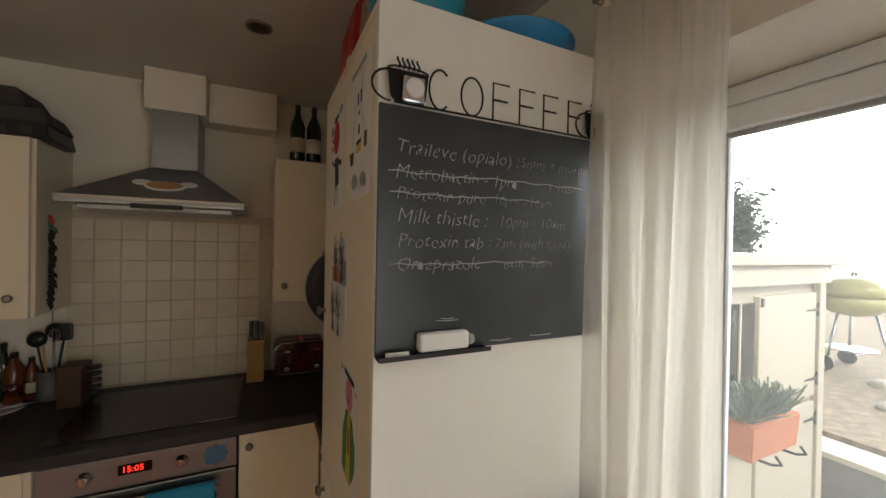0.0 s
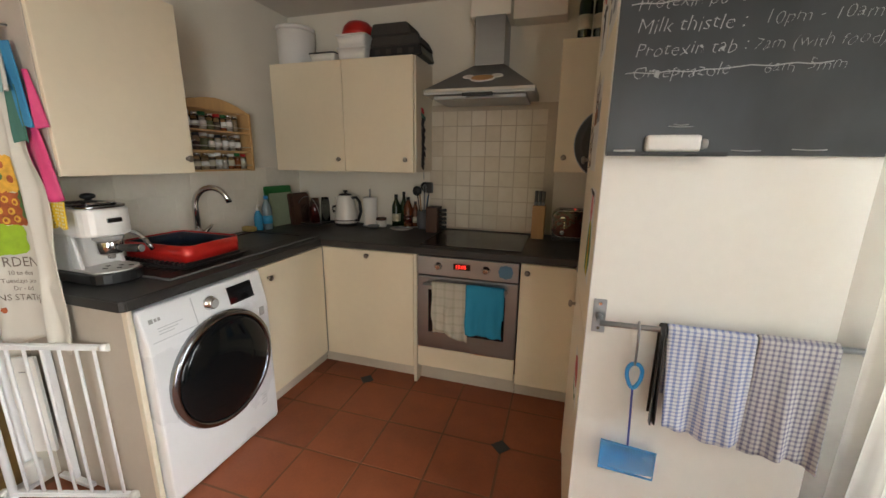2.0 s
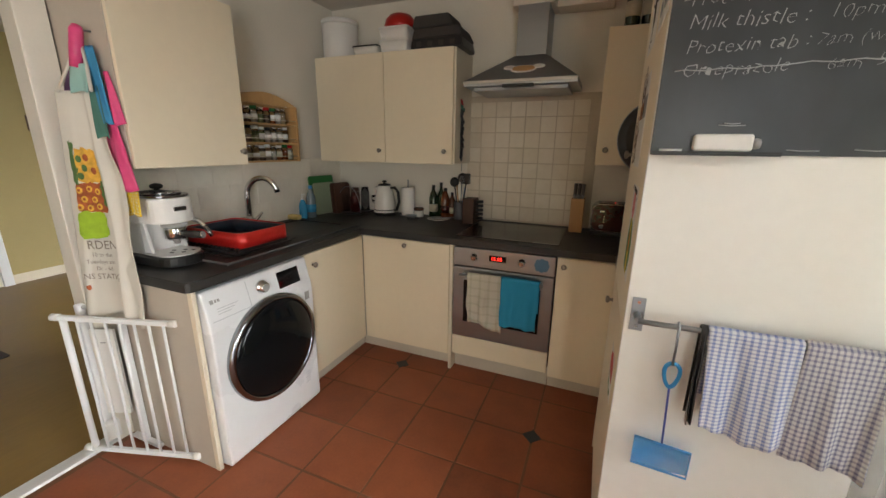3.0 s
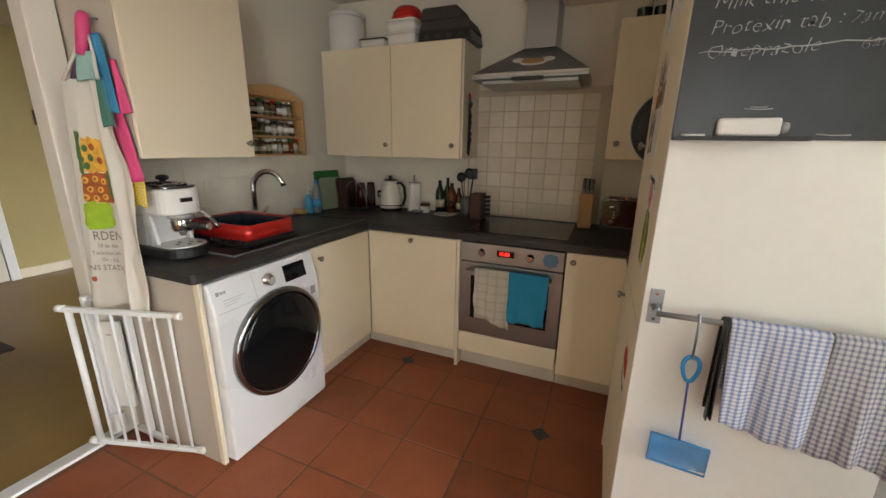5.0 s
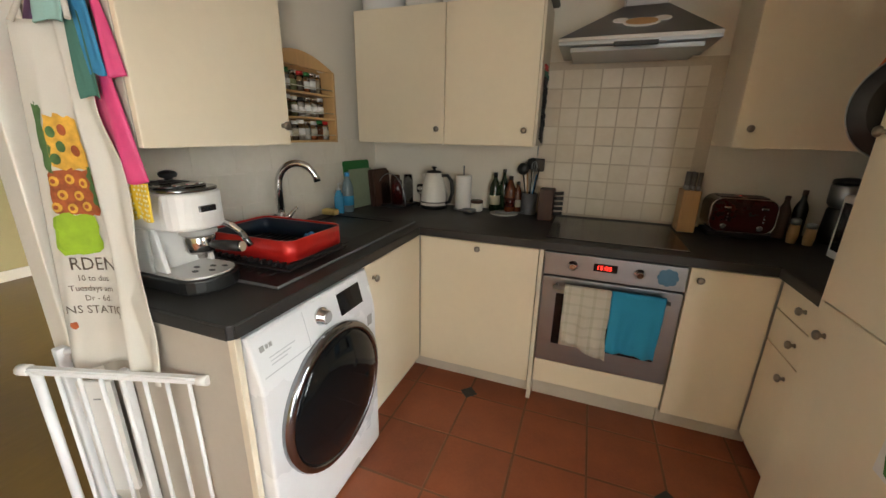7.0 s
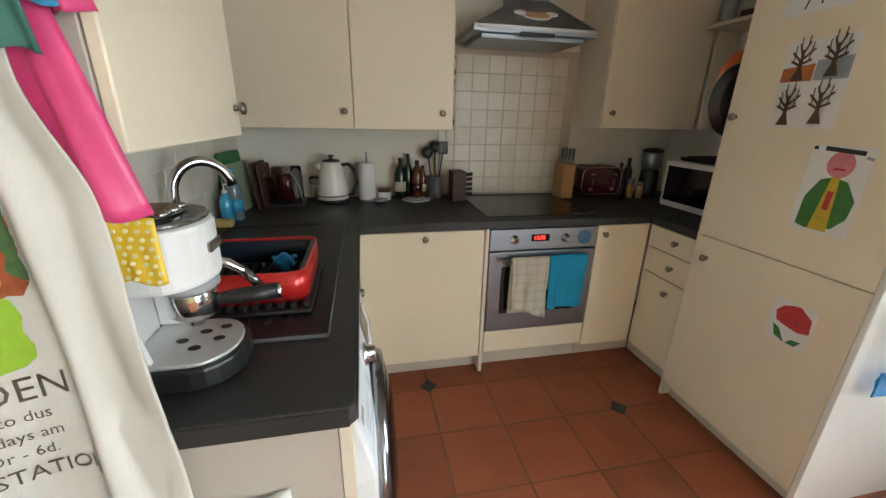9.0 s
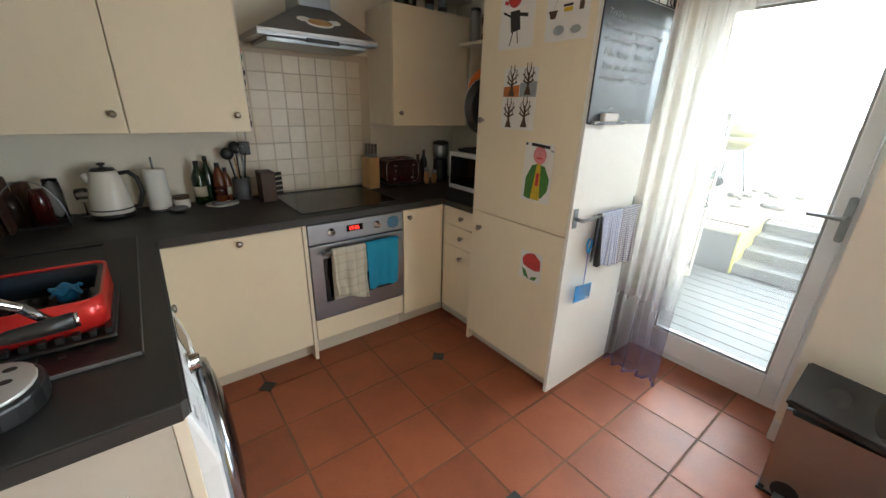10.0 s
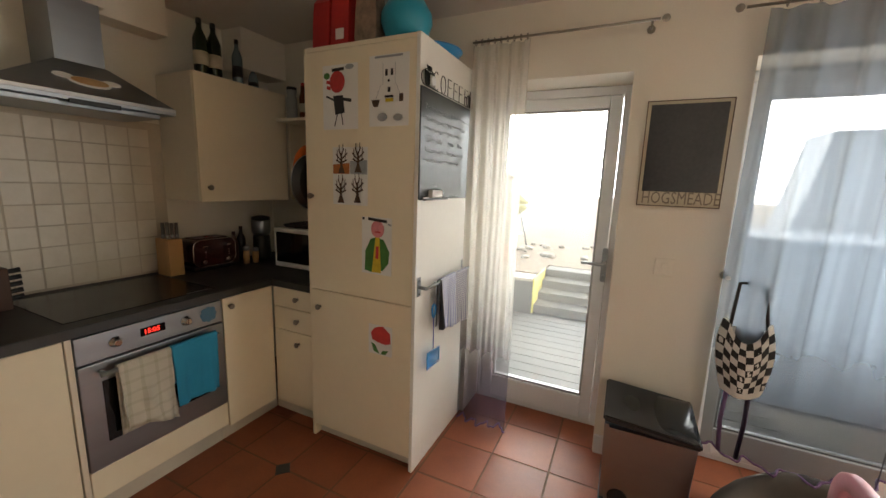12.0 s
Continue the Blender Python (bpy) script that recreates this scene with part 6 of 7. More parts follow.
ut = thing("kitchen_scissors", (0.075, 3.36, 1.30), "grey kitchen scissors hung under the cabinet", "scissors")
part("blade", tube(bmesh.new(), [(0.07, 3.36, 1.36), (0.07, 3.36, 1.24)], [0.004, 0.002], 6), STEEL, ut)
part("grip", tube(bmesh.new(), [(0.07, 3.36 + 0.018 * math.cos(a), 1.385 + 0.025 * math.sin(a)) for a in [6.283 * i / 16 for i in range(16)]], 0.005, 6, True), GREYPLASTIC, ut)

# chopping boards and glassware in the corner by the sink
for i, (w_, h_, m, lab) in enumerate(((0.25, 0.29, GREENPLASTIC, "green plastic chopping board leaning on the wall"), (0.225, 0.24, PALEGREEN, "pale green chopping board leaning on the wall"), (0.20, 0.235, WALNUT, "dark wooden chopping board leaning on the wall"), (0.17, 0.225, WALNUT, "dark wooden chopping board leaning on the wall"))):
    bm = prism(bmesh.new(), rounded(0, w_, 0, h_, 0.015, 3), 0, 0.010, "x", 0.002)
    bmesh.ops.rotate(bm, verts=bm.verts[:], cent=(0, 0, 0), matrix=Matrix.Rotation(radians(-6), 3, "Z") @ Matrix.Rotation(radians(-5), 3, "Y"))
    bmesh.ops.translate(bm, verts=bm.verts[:], vec=(XW + 0.042 + 0.026 * i + (0.05 if i > 1 else 0), 3.10 + 0.012 * i + (0.09 if i > 1 else 0), ZT + 0.0015))
    solid("chopping_board", bm, m, lab, "chopping board", "chopping boards")
rk = thing("glass_rack", (-0.86, 3.33, ZT), "dark rack with upturned glasses and red mugs", "rack")
part("tray", B(-0.95, -0.72, 3.27, 3.47, ZT + 0.0005, ZT + 0.015, bev=0.004), BLACK, rk)
for x, y, r, h_, m in ((-0.90, 3.33, 0.038, 0.15, SMOKE), (-0.81, 3.34, 0.036, 0.17, DARKRED), (-0.77, 3.42, 0.034, 0.20, SMOKE), (-0.87, 3.43, 0.036, 0.19, WALNUT)):
    part("glass", lathe(bmesh.new(), [(r, 0.016), (r * 0.97, h_ * 0.7), (r * 0.8, h_), (r * 0.3, h_ * 1.01)], (x, y, ZT), 18), m, rk)
bm = bmesh.new()
tube(bm, [(-0.835 + 0.11 * math.cos(a), 3.285, ZT + 0.015 + 0.20 * math.sin(a)) for a in [math.pi * i / 16 for i in range(17)]], 0.003, 6)
part("wire_arch", bm, STEEL, rk)
g = thing("wine_glass", (-0.675, 3.42, ZT), "small clear stemmed glass by the kettle", "glass")
part("stem", lathe(bmesh.new(), [(0.028, 0.0005), (0.026, 0.004), (0.004, 0.008), (0.004, 0.07)], (-0.675, 3.42, ZT), 16), GLASS, g)
part("cup", lathe(bmesh.new(), [(0.004, 0.0705), (0.026, 0.09), (0.030, 0.12), (0.026, 0.14), (0.024, 0.14), (0.027, 0.12), (0.022, 0.095)], (-0.675, 3.42, ZT), 16), GLASS, g)

# washing-up bottles and sponge
b = bottle("soap_bottle", -1.00, 2.965, ZT + 0.0, 0.028, 0.15, BLUEGLASS, "blue hand soap bottle with a pump", None, WHITEPLASTIC, "washing-up bottles", 0.3)
part("pump", tube(bmesh.new(), [(-1.0, 2.965, ZT + 0.15), (-1.0, 2.965, ZT + 0.175), (-0.975, 2.965, ZT + 0.178)], 0.004, 6), WHITEPLASTIC, b)
b = bottle("detergent_bottle", -0.985, 3.035, ZT, 0.034, 0.235, CLEARBLUE, "clear washing-up liquid bottle with a blue label", BLUEGLASS, BLUEPLASTIC, "washing-up bottles", 0.35)
solid("sponge", B(-1.045, -0.955, 2.855, 2.90, ZT + 0.0095, ZT + 0.042, bev=0.008), SPONGE, "yellow sponge behind the sink", "sponge")

# ---- oven towels ----
hung_cloth("oven_towel", 0.312, 0.512, 0.683, 0.405, 0.375, FY - 0.045, TOWELBEIGE, "beige checked tea towel on the oven handle", "tea towel", 11, 0.008, r=0.012, flare=0.0, slant=-0.055, crumple=0.014)
hung_cloth("oven_towel", 0.515, 0.728, 0.683, 0.412, 0.50, FY - 0.045, TURQ, "turquoise terry towel on the oven handle", "tea towel", 13, -0.002, r=0.013, flare=-0.01, slant=-0.02, crumple=0.005)

# ---- baby gate ----
bg = thing("baby_gate", (-0.82, 1.62, 0.0), "white metal baby gate folded back at the doorway", "gate")
G0, G1 = Vector((-1.065, 1.560, 0)), Vector((-0.572, 1.712, 0))
gd = (G1 - G0).normalized()
gn = Vector((-gd.y, gd.x, 0))
def along(s, z):
    return G0 + (G1 - G0) * s + Vector((0, 0, z))
def gbeam(name, s0, s1, z, hgt, dep):
    bm = bmesh.new()
    a, b = along(s0, 0), along(s1, 0)
    vs = []
    for p in (a, b):
        for o in (-dep / 2, dep / 2):
            for zz in (z, z + hgt):
                vs.append(bm.verts.new(p + gn * o + Vector((0, 0, zz))))
    for q in ((0, 1, 3, 2), (4, 6, 7, 5), (0, 4, 5, 1), (2, 3, 7, 6), (0, 2, 6, 4), (1, 5, 7, 3)):
        bm.faces.new([vs[i] for i in q])
    bmesh.ops.bevel(bm, geom=bm.edges[:], offset=0.004, segments=2, affect="EDGES")
    return part(name, bm, UPVC, bg)
gbeam("top_rail", 0.0, 1.0, 0.680, 0.020, 0.024)
gbeam("bottom_rail", 0.0, 1.0, 0.030, 0.020, 0.024)
part("post", tube(bmesh.new(), [along(0.05, 0.03), along(0.05, 0.69)], 0.013, 12), UPVC, bg)
for i in range(7):
    s = 0.17 + i * 0.125
    part("bar", tube(bmesh.new(), [along(s, 0.045), along(s, 0.685)], 0.0058, 10), UPVC, bg)
for z in (0.690, 0.040):
    part("latch", tube(bmesh.new(), [along(0.975, z), along(1.03, z)], 0.015, 10), WHITEPLASTIC, bg)
    part("hinge", tube(bmesh.new(), [along(-0.04, z), along(0.02, z)], 0.016, 10), WHITEPLASTIC, bg)
gf = thing("gate_frame", (XW + 0.03, 1.64, 0.0), "white wall frame of the baby gate with a latch plate", "gate")
part("upright", B(XW + 0.006, XW + 0.036, 1.622, 1.652, 0.013, 0.72, bev=0.005), UPVC, gf)
part("cover", prism(bmesh.new(), [(-1.046, 1.640), (-0.948, 1.682), (-0.953, 1.694), (-1.046, 1.654)], 0.17, 0.60, "z", 0.003), WHITEPLASTIC, gf, "flat white plastic cover")
part("cover_mark", prism(bmesh.new(), [(-1.005, 1.6568), (-0.985, 1.6654), (-0.985, 1.6640), (-1.005, 1.6552)], 0.535, 0.540, "z"), GREYPLASTIC, gf)
part("post", B(-0.925, -0.897, 1.690, 1.716, 0.03, 0.64, bev=0.004), UPVC, gf)
part("post_foot", B(-1.00, -0.80, 1.690, 1.714, 0.0125, 0.032, bev=0.004), UPVC, gf)
part("foot_bar", B(XW + 0.022, XW + 0.05, 0.77, 1.652, 0.0125, 0.028, bev=0.004), UPVC, gf)
part("upper_arm", tube(bmesh.new(), [(XW + 0.02, 1.64, 0.705), (-0.93, 1.70, 0.715), (-0.86, 1.72, 0.70)], 0.012, 10), UPVC, gf)
part("knuckle", B(XW + 0.037, XW + 0.075, 1.60, 1.66, 0.05, 0.14, bev=0.008), WHITEPLASTIC, gf)

# ---- aprons on the cabinet's side ----
hk = thing("coat_hook", (-0.82, 1.76, 1.80), "small steel hook on the cabinet side", "hook")
part("hook", tube(bmesh.new(), [(-0.815, 1.762, 1.79), (-0.815, 1.735, 1.785), (-0.815, 1.725, 1.80)], 0.004, 8), STEEL, hk)


def drape_sheet(x_top, x_bot, z_top, z_bot, y0, depth, seed, waves=3.0, amp=0.014, lean=0.0, hem=0.014, creases=()):
    """A hanging cloth. lean: how much farther back its right edge hangs than its left."""
    rnd = random.Random(seed)
    ph = rnd.uniform(0, 6.28)

    def fn(u, v):
        k = 1 - v
        xl = x_bot[0] + (x_top[0] - x_bot[0]) * v
        xr = x_bot[1] + (x_top[1] - x_bot[1]) * v
        x = xl + (xr - xl) * u
        y = y0 + lean * u - depth * (0.35 + 0.65 * k) * math.sin(math.pi * min(1, max(0, u * 0.9 + 0.05))) - amp * (0.4 + k) * math.sin(waves * 6.283 * u + ph + 1.5 * k) - 0.35 * amp * k * math.sin(2.7 * waves * 6.283 * u + 5 * v)
        z = z_bot + (z_top - z_bot) * v - hem * k * math.sin(6.283 * u * 1.5 + ph)
        for c, slope, width, high in creases:
            y -= high * (0.25 + 0.75 * k) * math.exp(-((u - c - slope * k) / width) ** 2)
        return Vector((x, y, z))
    return fn


ap = thing("apron", (-0.82, 1.70, 1.58), "white canvas apron with a garden print on a hook", "apron")
AZ0, AZ1 = 0.685, 1.582


def apron_cloth(u, v):
    """The narrow bib above, widening under the arm hole; the loose edge turns back in one long fold."""
    z, k = AZ0 + (AZ1 - AZ0) * v, 1 - v
    xl = -1.000 + 0.060 * v
    if v > 0.80:
        xr = -0.785
    elif v > 0.60:
        w = (0.80 - v) / 0.20
        xr = -0.785 + 0.047 * w * w * (3 - 2 * w)
    else:
        xr = -0.738 + 0.046 * (0.60 - v) / 0.60
    x = xl + (xr - xl) * u
    y = 1.652 + 0.024 * v + (0.042 + 0.022 * min(1, 2 * v)) * u
    y -= (0.004 + 0.012 * k) * math.sin(6.0 * u + 0.6 + 1.2 * k)
    y -= 0.026 * (0.35 + 0.65 * k) * math.exp(-((u - 0.66 - 0.05 * k) / 0.055) ** 2)
    y += 0.018 * k * math.exp(-((u - 0.80 - 0.04 * k) / 0.07) ** 2)
    y -= 0.008 * math.exp(-((u - 0.30 + 0.25 * k) / 0.05) ** 2) * k
    y -= 0.006 * math.sin(14 * v + 9 * u) * u * u
    z += -0.018 * k * k * math.sin(7.5 * u + 0.9) - 0.010 * k * k * u
    return Vector((x, min(y, 1.698 + 0.045 * min(1, max(0, (z - 0.90) / 0.1))), z))


fa = apron_cloth
part("cloth", grid(bmesh.new(), fa, 60, 60), CANVAS, ap, "white canvas", thick=0.003)
def on_apron(u, z, lift=0.006):
    v = (z - AZ0) / (AZ1 - AZ0)
    p = fa(u, v)
    return Vector((p.x, p.y - lift, z))
def patch(name, outline, m, lift):
    bm = bmesh.new()
    cx = sum(p[0] for p in outline) / len(outline)
    cz = sum(p[1] for p in outline) / len(outline)
    rings = [[bm.verts.new(on_apron(cx + (x - cx) * k, cz + (z - cz) * k, lift)) for x, z in outline] for k in (1.0, 0.8, 0.6, 0.4, 0.2)]
    n = len(outline)
    for a, b in zip(rings, rings[1:]):
        for i in range(n):
            bm.faces.new((a[i], a[(i + 1) % n], b[(i + 1) % n], b[i]))
    bm.faces.new(rings[-1])
    return part(name, bm, m, ap)
LIME = mat("lime_print", (0.32, 0.50, 0.03), 0.85, var=0.12, scale=25, bump=0.1)
RUST = mat("rust_print", (0.40, 0.10, 0.03), 0.85, var=0.3, scale=30, bump=0.1)
GOLD = mat("gold_print", (0.75, 0.42, 0.06), 0.85, var=0.2, scale=30, bump=0.1)
DKGREEN = mat("dark_green_print", (0.08, 0.16, 0.05), 0.85, var=0.2, scale=30, bump=0.1)
def wob(x0, x1, z0, z1, n=28, a=0.02, s=0):
    rnd = random.Random(s)
    out = []
    for i in range(n):
        t = 6.283 * i / n
        c_, s_ = math.cos(t), math.sin(t)
        k = max(abs(c_), abs(s_))
        out.append(((x0 + x1) / 2 + (x1 - x0) / 2 * c_ / k + rnd.uniform(-a, a), (z0 + z1) / 2 + (z1 - z0) / 2 * s_ / k + rnd.uniform(-0.3 * a, 0.3 * a)))
    return out
def dot(u, z, r):
    return [(u + r / 0.30 * math.cos(6.283 * i / 12), z + r * math.sin(6.283 * i / 12)) for i in range(12)]
patch("print_patch", wob(0.24, 0.60, 1.245, 1.375, s=1), GOLD, 0.005)
patch("print_patch", wob(0.16, 0.60, 1.125, 1.245, s=2), RUST, 0.0045)
patch("print_patch", wob(0.12, 0.52, 1.022, 1.130, s=3), LIME, 0.0055)
patch("print_patch", wob(0.14, 0.24, 1.24, 1.40, s=4), DKGREEN, 0.005)
patch("print_patch", wob(0.54, 0.62, 1.15, 1.25, s=6), DKGREEN, 0.006)
for i, (u, z) in enumerate(((0.22, 1.215), (0.36, 1.22), (0.48, 1.21), (0.27, 1.18), (0.41, 1.178), (0.20, 1.148), (0.33, 1.145), (0.46, 1.15))):
    patch("print_flower", dot(u, z, 0.013), GOLD, 0.007)
    patch("print_flower", dot(u, z, 0.006), RUST, 0.0085)
for i, (u, z) in enumerate(((0.30, 1.335), (0.42, 1.34), (0.36, 1.30), (0.50, 1.29), (0.28, 1.27))):
    patch("print_flower", dot(u, z, 0.014), RUST if i % 2 else DKGREEN, 0.0065)
PRINT = mat("brown_print", (0.22, 0.18, 0.15), 0.85, var=0.15, bump=0.05)
for body, size, u0, z in (("RDEN", 0.052, 0.18, 0.992), ("10 to dus", 0.024, 0.22, 0.952), ("Tuesdays am", 0.024, 0.14, 0.922), ("Dr - 6d.", 0.024, 0.25, 0.893), ("NS STATION", 0.034, 0.08, 0.858)):
    lettering("printed_line", body, size, pose(0, 0, z, 90), PRINT, ap, "brown printed words", 0.0002, 0.0, lambda co, u0=u0: on_apron(u0 + co.x / 0.315, co.z, 0.0045))
patch("print_patch", wob(0.10, 0.15, 0.80, 0.822, 10, 0.008, 9), RUST, 0.005)
part("neck_strap", tube(bmesh.new(), [(-0.915, 1.668, 1.575), (-0.87, 1.70, 1.67), (-0.827, 1.727, 1.79), (-0.80, 1.72, 1.67), (-0.755, 1.695, 1.575)], 0.006, 8), CANVAS, ap)


WHITEDOT = mat("pale_dot", (0.75, 0.70, 0.45), 0.6)
def hanging(name, label, x_top, x_bot, z_top, z_bot, y0, m, seed, depth=0.02, dots=(0, 0)):
    f = drape_sheet(x_top, x_bot, z_top, z_bot, y0, depth, seed, 1.2, 0.006, 0.0, 0.004, ((0.35, 0.1, 0.08, 0.006), (0.7, -0.12, 0.07, 0.007)))
    ob = solid(name, grid(bmesh.new(), f, 14, 20), m, label, "apron", "aprons on the hook", thick=0.003)
    for i in range(dots[0]):
        for j in range(dots[1]):
            c0 = f((i + 0.35 + 0.3 * (j % 2)) / dots[0], (j + 0.5) / dots[1])
            part("printed_dot", prism(bmesh.new(), ring_of(c0.x, c0.z, 0.0032, n=8), c0.y - 0.0035, c0.y - 0.0022, "y"), WHITEDOT, ob)
    return ob


hanging("child_apron", "pink oilcloth child's apron with white specks", (-0.86, -0.775), (-0.80, -0.688), 1.60, 1.215, 1.750, PINK, 21, 0.01)
hanging("child_apron", "yellow dotted end of a child's apron", (-0.790, -0.689), (-0.785, -0.684), 1.2135, 1.118, 1.748, YELLOWCLOTH, 22, 0.006, (7, 8))
hanging("cloth_bag", "blue cloth bag hanging from the hook", (-0.825, -0.775), (-0.800, -0.722), 1.735, 1.465, 1.740, BLUECLOTH, 23)
hanging("cloth_bag", "dark green cloth hanging from the hook", (-0.83, -0.78), (-0.810, -0.745), 1.60, 1.415, 1.728, GREENCLOTH, 24)
hanging("cloth_bag", "pink cloth strip hanging from the hook", (-0.770, -0.745), (-0.745, -0.700), 1.65, 1.462, 1.753, PINK, 25, 0.01)
hanging("cloth_bag", "mint green bag with dark print on the hook", (-0.900, -0.795), (-0.900, -0.785), 1.672, 1.575, 1.712, TEALCLOTH, 26)
hanging("cloth_bag", "purple cloth behind the apron", (-0.96, -0.90), (-1.00, -0.91), 1.67, 1.55, 1.735, PURPLE, 27)
hanging("cloth_bag", "red cloth behind the apron", (-0.99, -0.93), (-1.02, -0.955), 1.56, 1.43, 1.735, REDCLOTH, 28)
solid("rolled_cloth", tube(bmesh.new(), [(-0.825, 1.728, 1.80), (-0.825, 1.722, 1.785), (-0.832, 1.715, 1.72), (-0.84, 1.705, 1.66)], [0.016, 0.021, 0.022, 0.018], 12), PINK, "rolled pink cloth over the hook", "cloth")

# ---- by the garden door ----
ps = thing("framed_poster", (XE - 0.01, 0.82, 1.39), "dark poster with lettering in a pale frame", "poster")
part("backing", B(XE - 0.012, XE - 0.001, 0.650, 0.992, 1.392, 1.880, bev=0.002), POSTEREDGE, ps)
part("picture", B(XE - 0.0135, XE - 0.0118, 0.668, 0.974, 1.462, 1.862), POSTER, ps, "very dark landscape picture")
bm = bmesh.new()
for q in ((0.650, 0.654, 1.392, 1.880), (0.988, 0.992, 1.392, 1.880), (0.654, 0.988, 1.392, 1.396), (0.654, 0.988, 1.876, 1.880)):
    box(bm, XE - 0.0145, XE - 0.0115, *q)
part("border", bm, WALNUT, ps, "thin dark border")
lettering("title", "HOGSMEADE", 0.082, Matrix.Translation((XE - 0.0125, 0.973, 1.430)) @ pose(0, 0, 0, 90, 0, -90) @ Matrix.Diagonal((0.66, 1.0, 1, 1)), PRINT, ps, "brown title lettering")
sw = thing("light_switch", (XE - 0.005, 0.835, 1.05), "cream light switch on the wall", "switch")
part("plate", B(XE - 0.009, XE - 0.001, 0.792, 0.878, 1.053, 1.139, bev=0.003), WALL, sw)
part("rocker", B(XE - 0.013, XE - 0.0092, 0.822, 0.848, 1.075, 1.117, bev=0.002), WALL, sw)

bn = thing("pedal_bin", (1.48, 0.835, 0), "steel two-compartment pedal bin with black lids", "bin")
BY0_, BY1_ = 0.655, 1.022
def binwall():
    bm = bmesh.new()
    a = [bm.verts.new(p) for p in ((1.335, BY0_ + 0.01, 0.012), (1.62, BY0_ + 0.01, 0.012), (1.62, BY1_ - 0.01, 0.012), (1.335, BY1_ - 0.01, 0.012))]
    b = [bm.verts.new(p) for p in ((1.318, BY0_, 0.402), (1.635, BY0_, 0.425), (1.635, BY1_, 0.425), (1.318, BY1_, 0.402))]
    for i in range(4):
        bm.faces.new((a[i], a[(i + 1) % 4], b[(i + 1) % 4], b[i]))
    bm.faces.new(a[::-1])
    bm.faces.new(b)
    bmesh.ops.bevel(bm, geom=[e for e in bm.edges if abs(e.verts[0].co.z - e.verts[1].co.z) > 0.2], offset=0.02, segments=4, affect="EDGES")
    return bm
part("body", binwall(), STEEL, bn, "brushed steel body")
bm = bmesh.new()
for (x0_, z0_), (x1_, z1_) in (((1.305, 0.404), (1.64, 0.428)),):
    vs = [bm.verts.new((x, y, z)) for x, z in ((x0_, z0_), (x1_, z1_)) for y in (BY0_ - 0.008, BY1_ + 0.008) for z in (z, z + 0.028)]
    for q in ((0, 1, 3, 2), (4, 6, 7, 5), (0, 4, 5, 1), (2, 3, 7, 6), (0, 2, 6, 4), (1, 5, 7, 3)):
        bm.faces.new([vs[i] for i in q])
    bmesh.ops.bevel(bm, geom=bm.edges[:], offset=0.008, segments=2, affect="EDGES")
part("rim", bm, BLACK, bn, "black plastic rim")
for ya, yb in ((BY0_, 0.832), (0.845, BY1_)):
    f = lambda u, v, ya=ya, yb=yb: (1.312 + 0.318 * u, ya + (yb - ya) * v, 0.432 + 0.024 * u + 0.020 * (math.sin(math.pi * min(1, max(0, u))) * math.sin(math.pi * v)) ** 0.5)
    bm = grid(bmesh.new(), f, 12, 12)
    part("lid", bm, mat("bin_lid", (0.018, 0.02, 0.022), 0.22, var=0.1, bump=0.02), bn, "glossy black lid", thick=0.004)
for y in (0.745, 0.935):
    pd = part("pedal_recess", prism(bmesh.new(), ring_of(y, 0.055, 0.044, 0.042, 20), 1.324, 1.345, "x", 0.003), BLACK, bn)
    part("pedal", B(1.285, 1.345, y - 0.026, y + 0.026, 0.028, 0.040, bev=0.004), STEEL, pd)
part("base", B(1.330, 1.625, BY0_ + 0.006, BY1_ - 0.006, 0.0005, 0.013, bev=0.004), BLACK, bn)

# check bag on the patio door's handle
bgk = thing("tote_bag", (1.60, 0.49, 1.09), "black and white checked tote bag hanging from a steel knob", "bag")
part("knob", lathe(bmesh.new(), [(0.018, 0.0), (0.020, -0.012), (0.012, -0.03), (0.010, -0.08)], (1.695, 0.590, 1.09), 16, "x"), STEEL, bgk)
part("strap", tube(bmesh.new(), [(1.592, 0.560, 0.875), (1.60, 0.553, 0.98), (1.612, 0.545, 1.075), (1.613, 0.50, 1.082), (1.61, 0.452, 1.072), (1.602, 0.438, 0.98), (1.592, 0.425, 0.875)], 0.0075, 8), BLACK, bgk)
def chk(u, v):
    wide = 0.178 + 0.040 * math.sin(math.pi * min(1, 1.25 * (1 - v))) - 0.03 * max(0, 0.15 - v) / 0.15
    y = 0.490 + wide * (u - 0.5) + 0.014 * (v - 0.5)
    dip = 0.095 * max(0, 1 - 1.5 * (2 * u - 1) ** 2)
    return (1.603 - 0.052 * math.sin(math.pi * u) * (0.75 + 0.25 * math.sin(math.pi * v)) - 0.006 * math.sin(11 * u + 6 * v), y, 0.565 + v * (0.345 - dip) + 0.008 * math.cos(6.28 * u) * (1 - v))
part("lining", grid(bmesh.new(), lambda u, v: (1.618 - 0.006 * math.sin(7 * u), 0.492 + 0.15 * (u - 0.5), 0.60 + 0.275 * v), 8, 8), mat("clear_wrap", (0.50, 0.52, 0.54), 0.3, bump=0.3), bgk, "pale crumpled wrapping inside", thick=0.002)
part("cloth", grid(bmesh.new(), chk, 20, 24), mat("white_check", (0.66, 0.65, 0.62), 0.9, bump=0.1), bgk, "white cotton", thick=0.002)
CHECKBLACK = mat("black_check", (0.02, 0.02, 0.02), 0.9, bump=0.1)
NU, NV = 8, 9
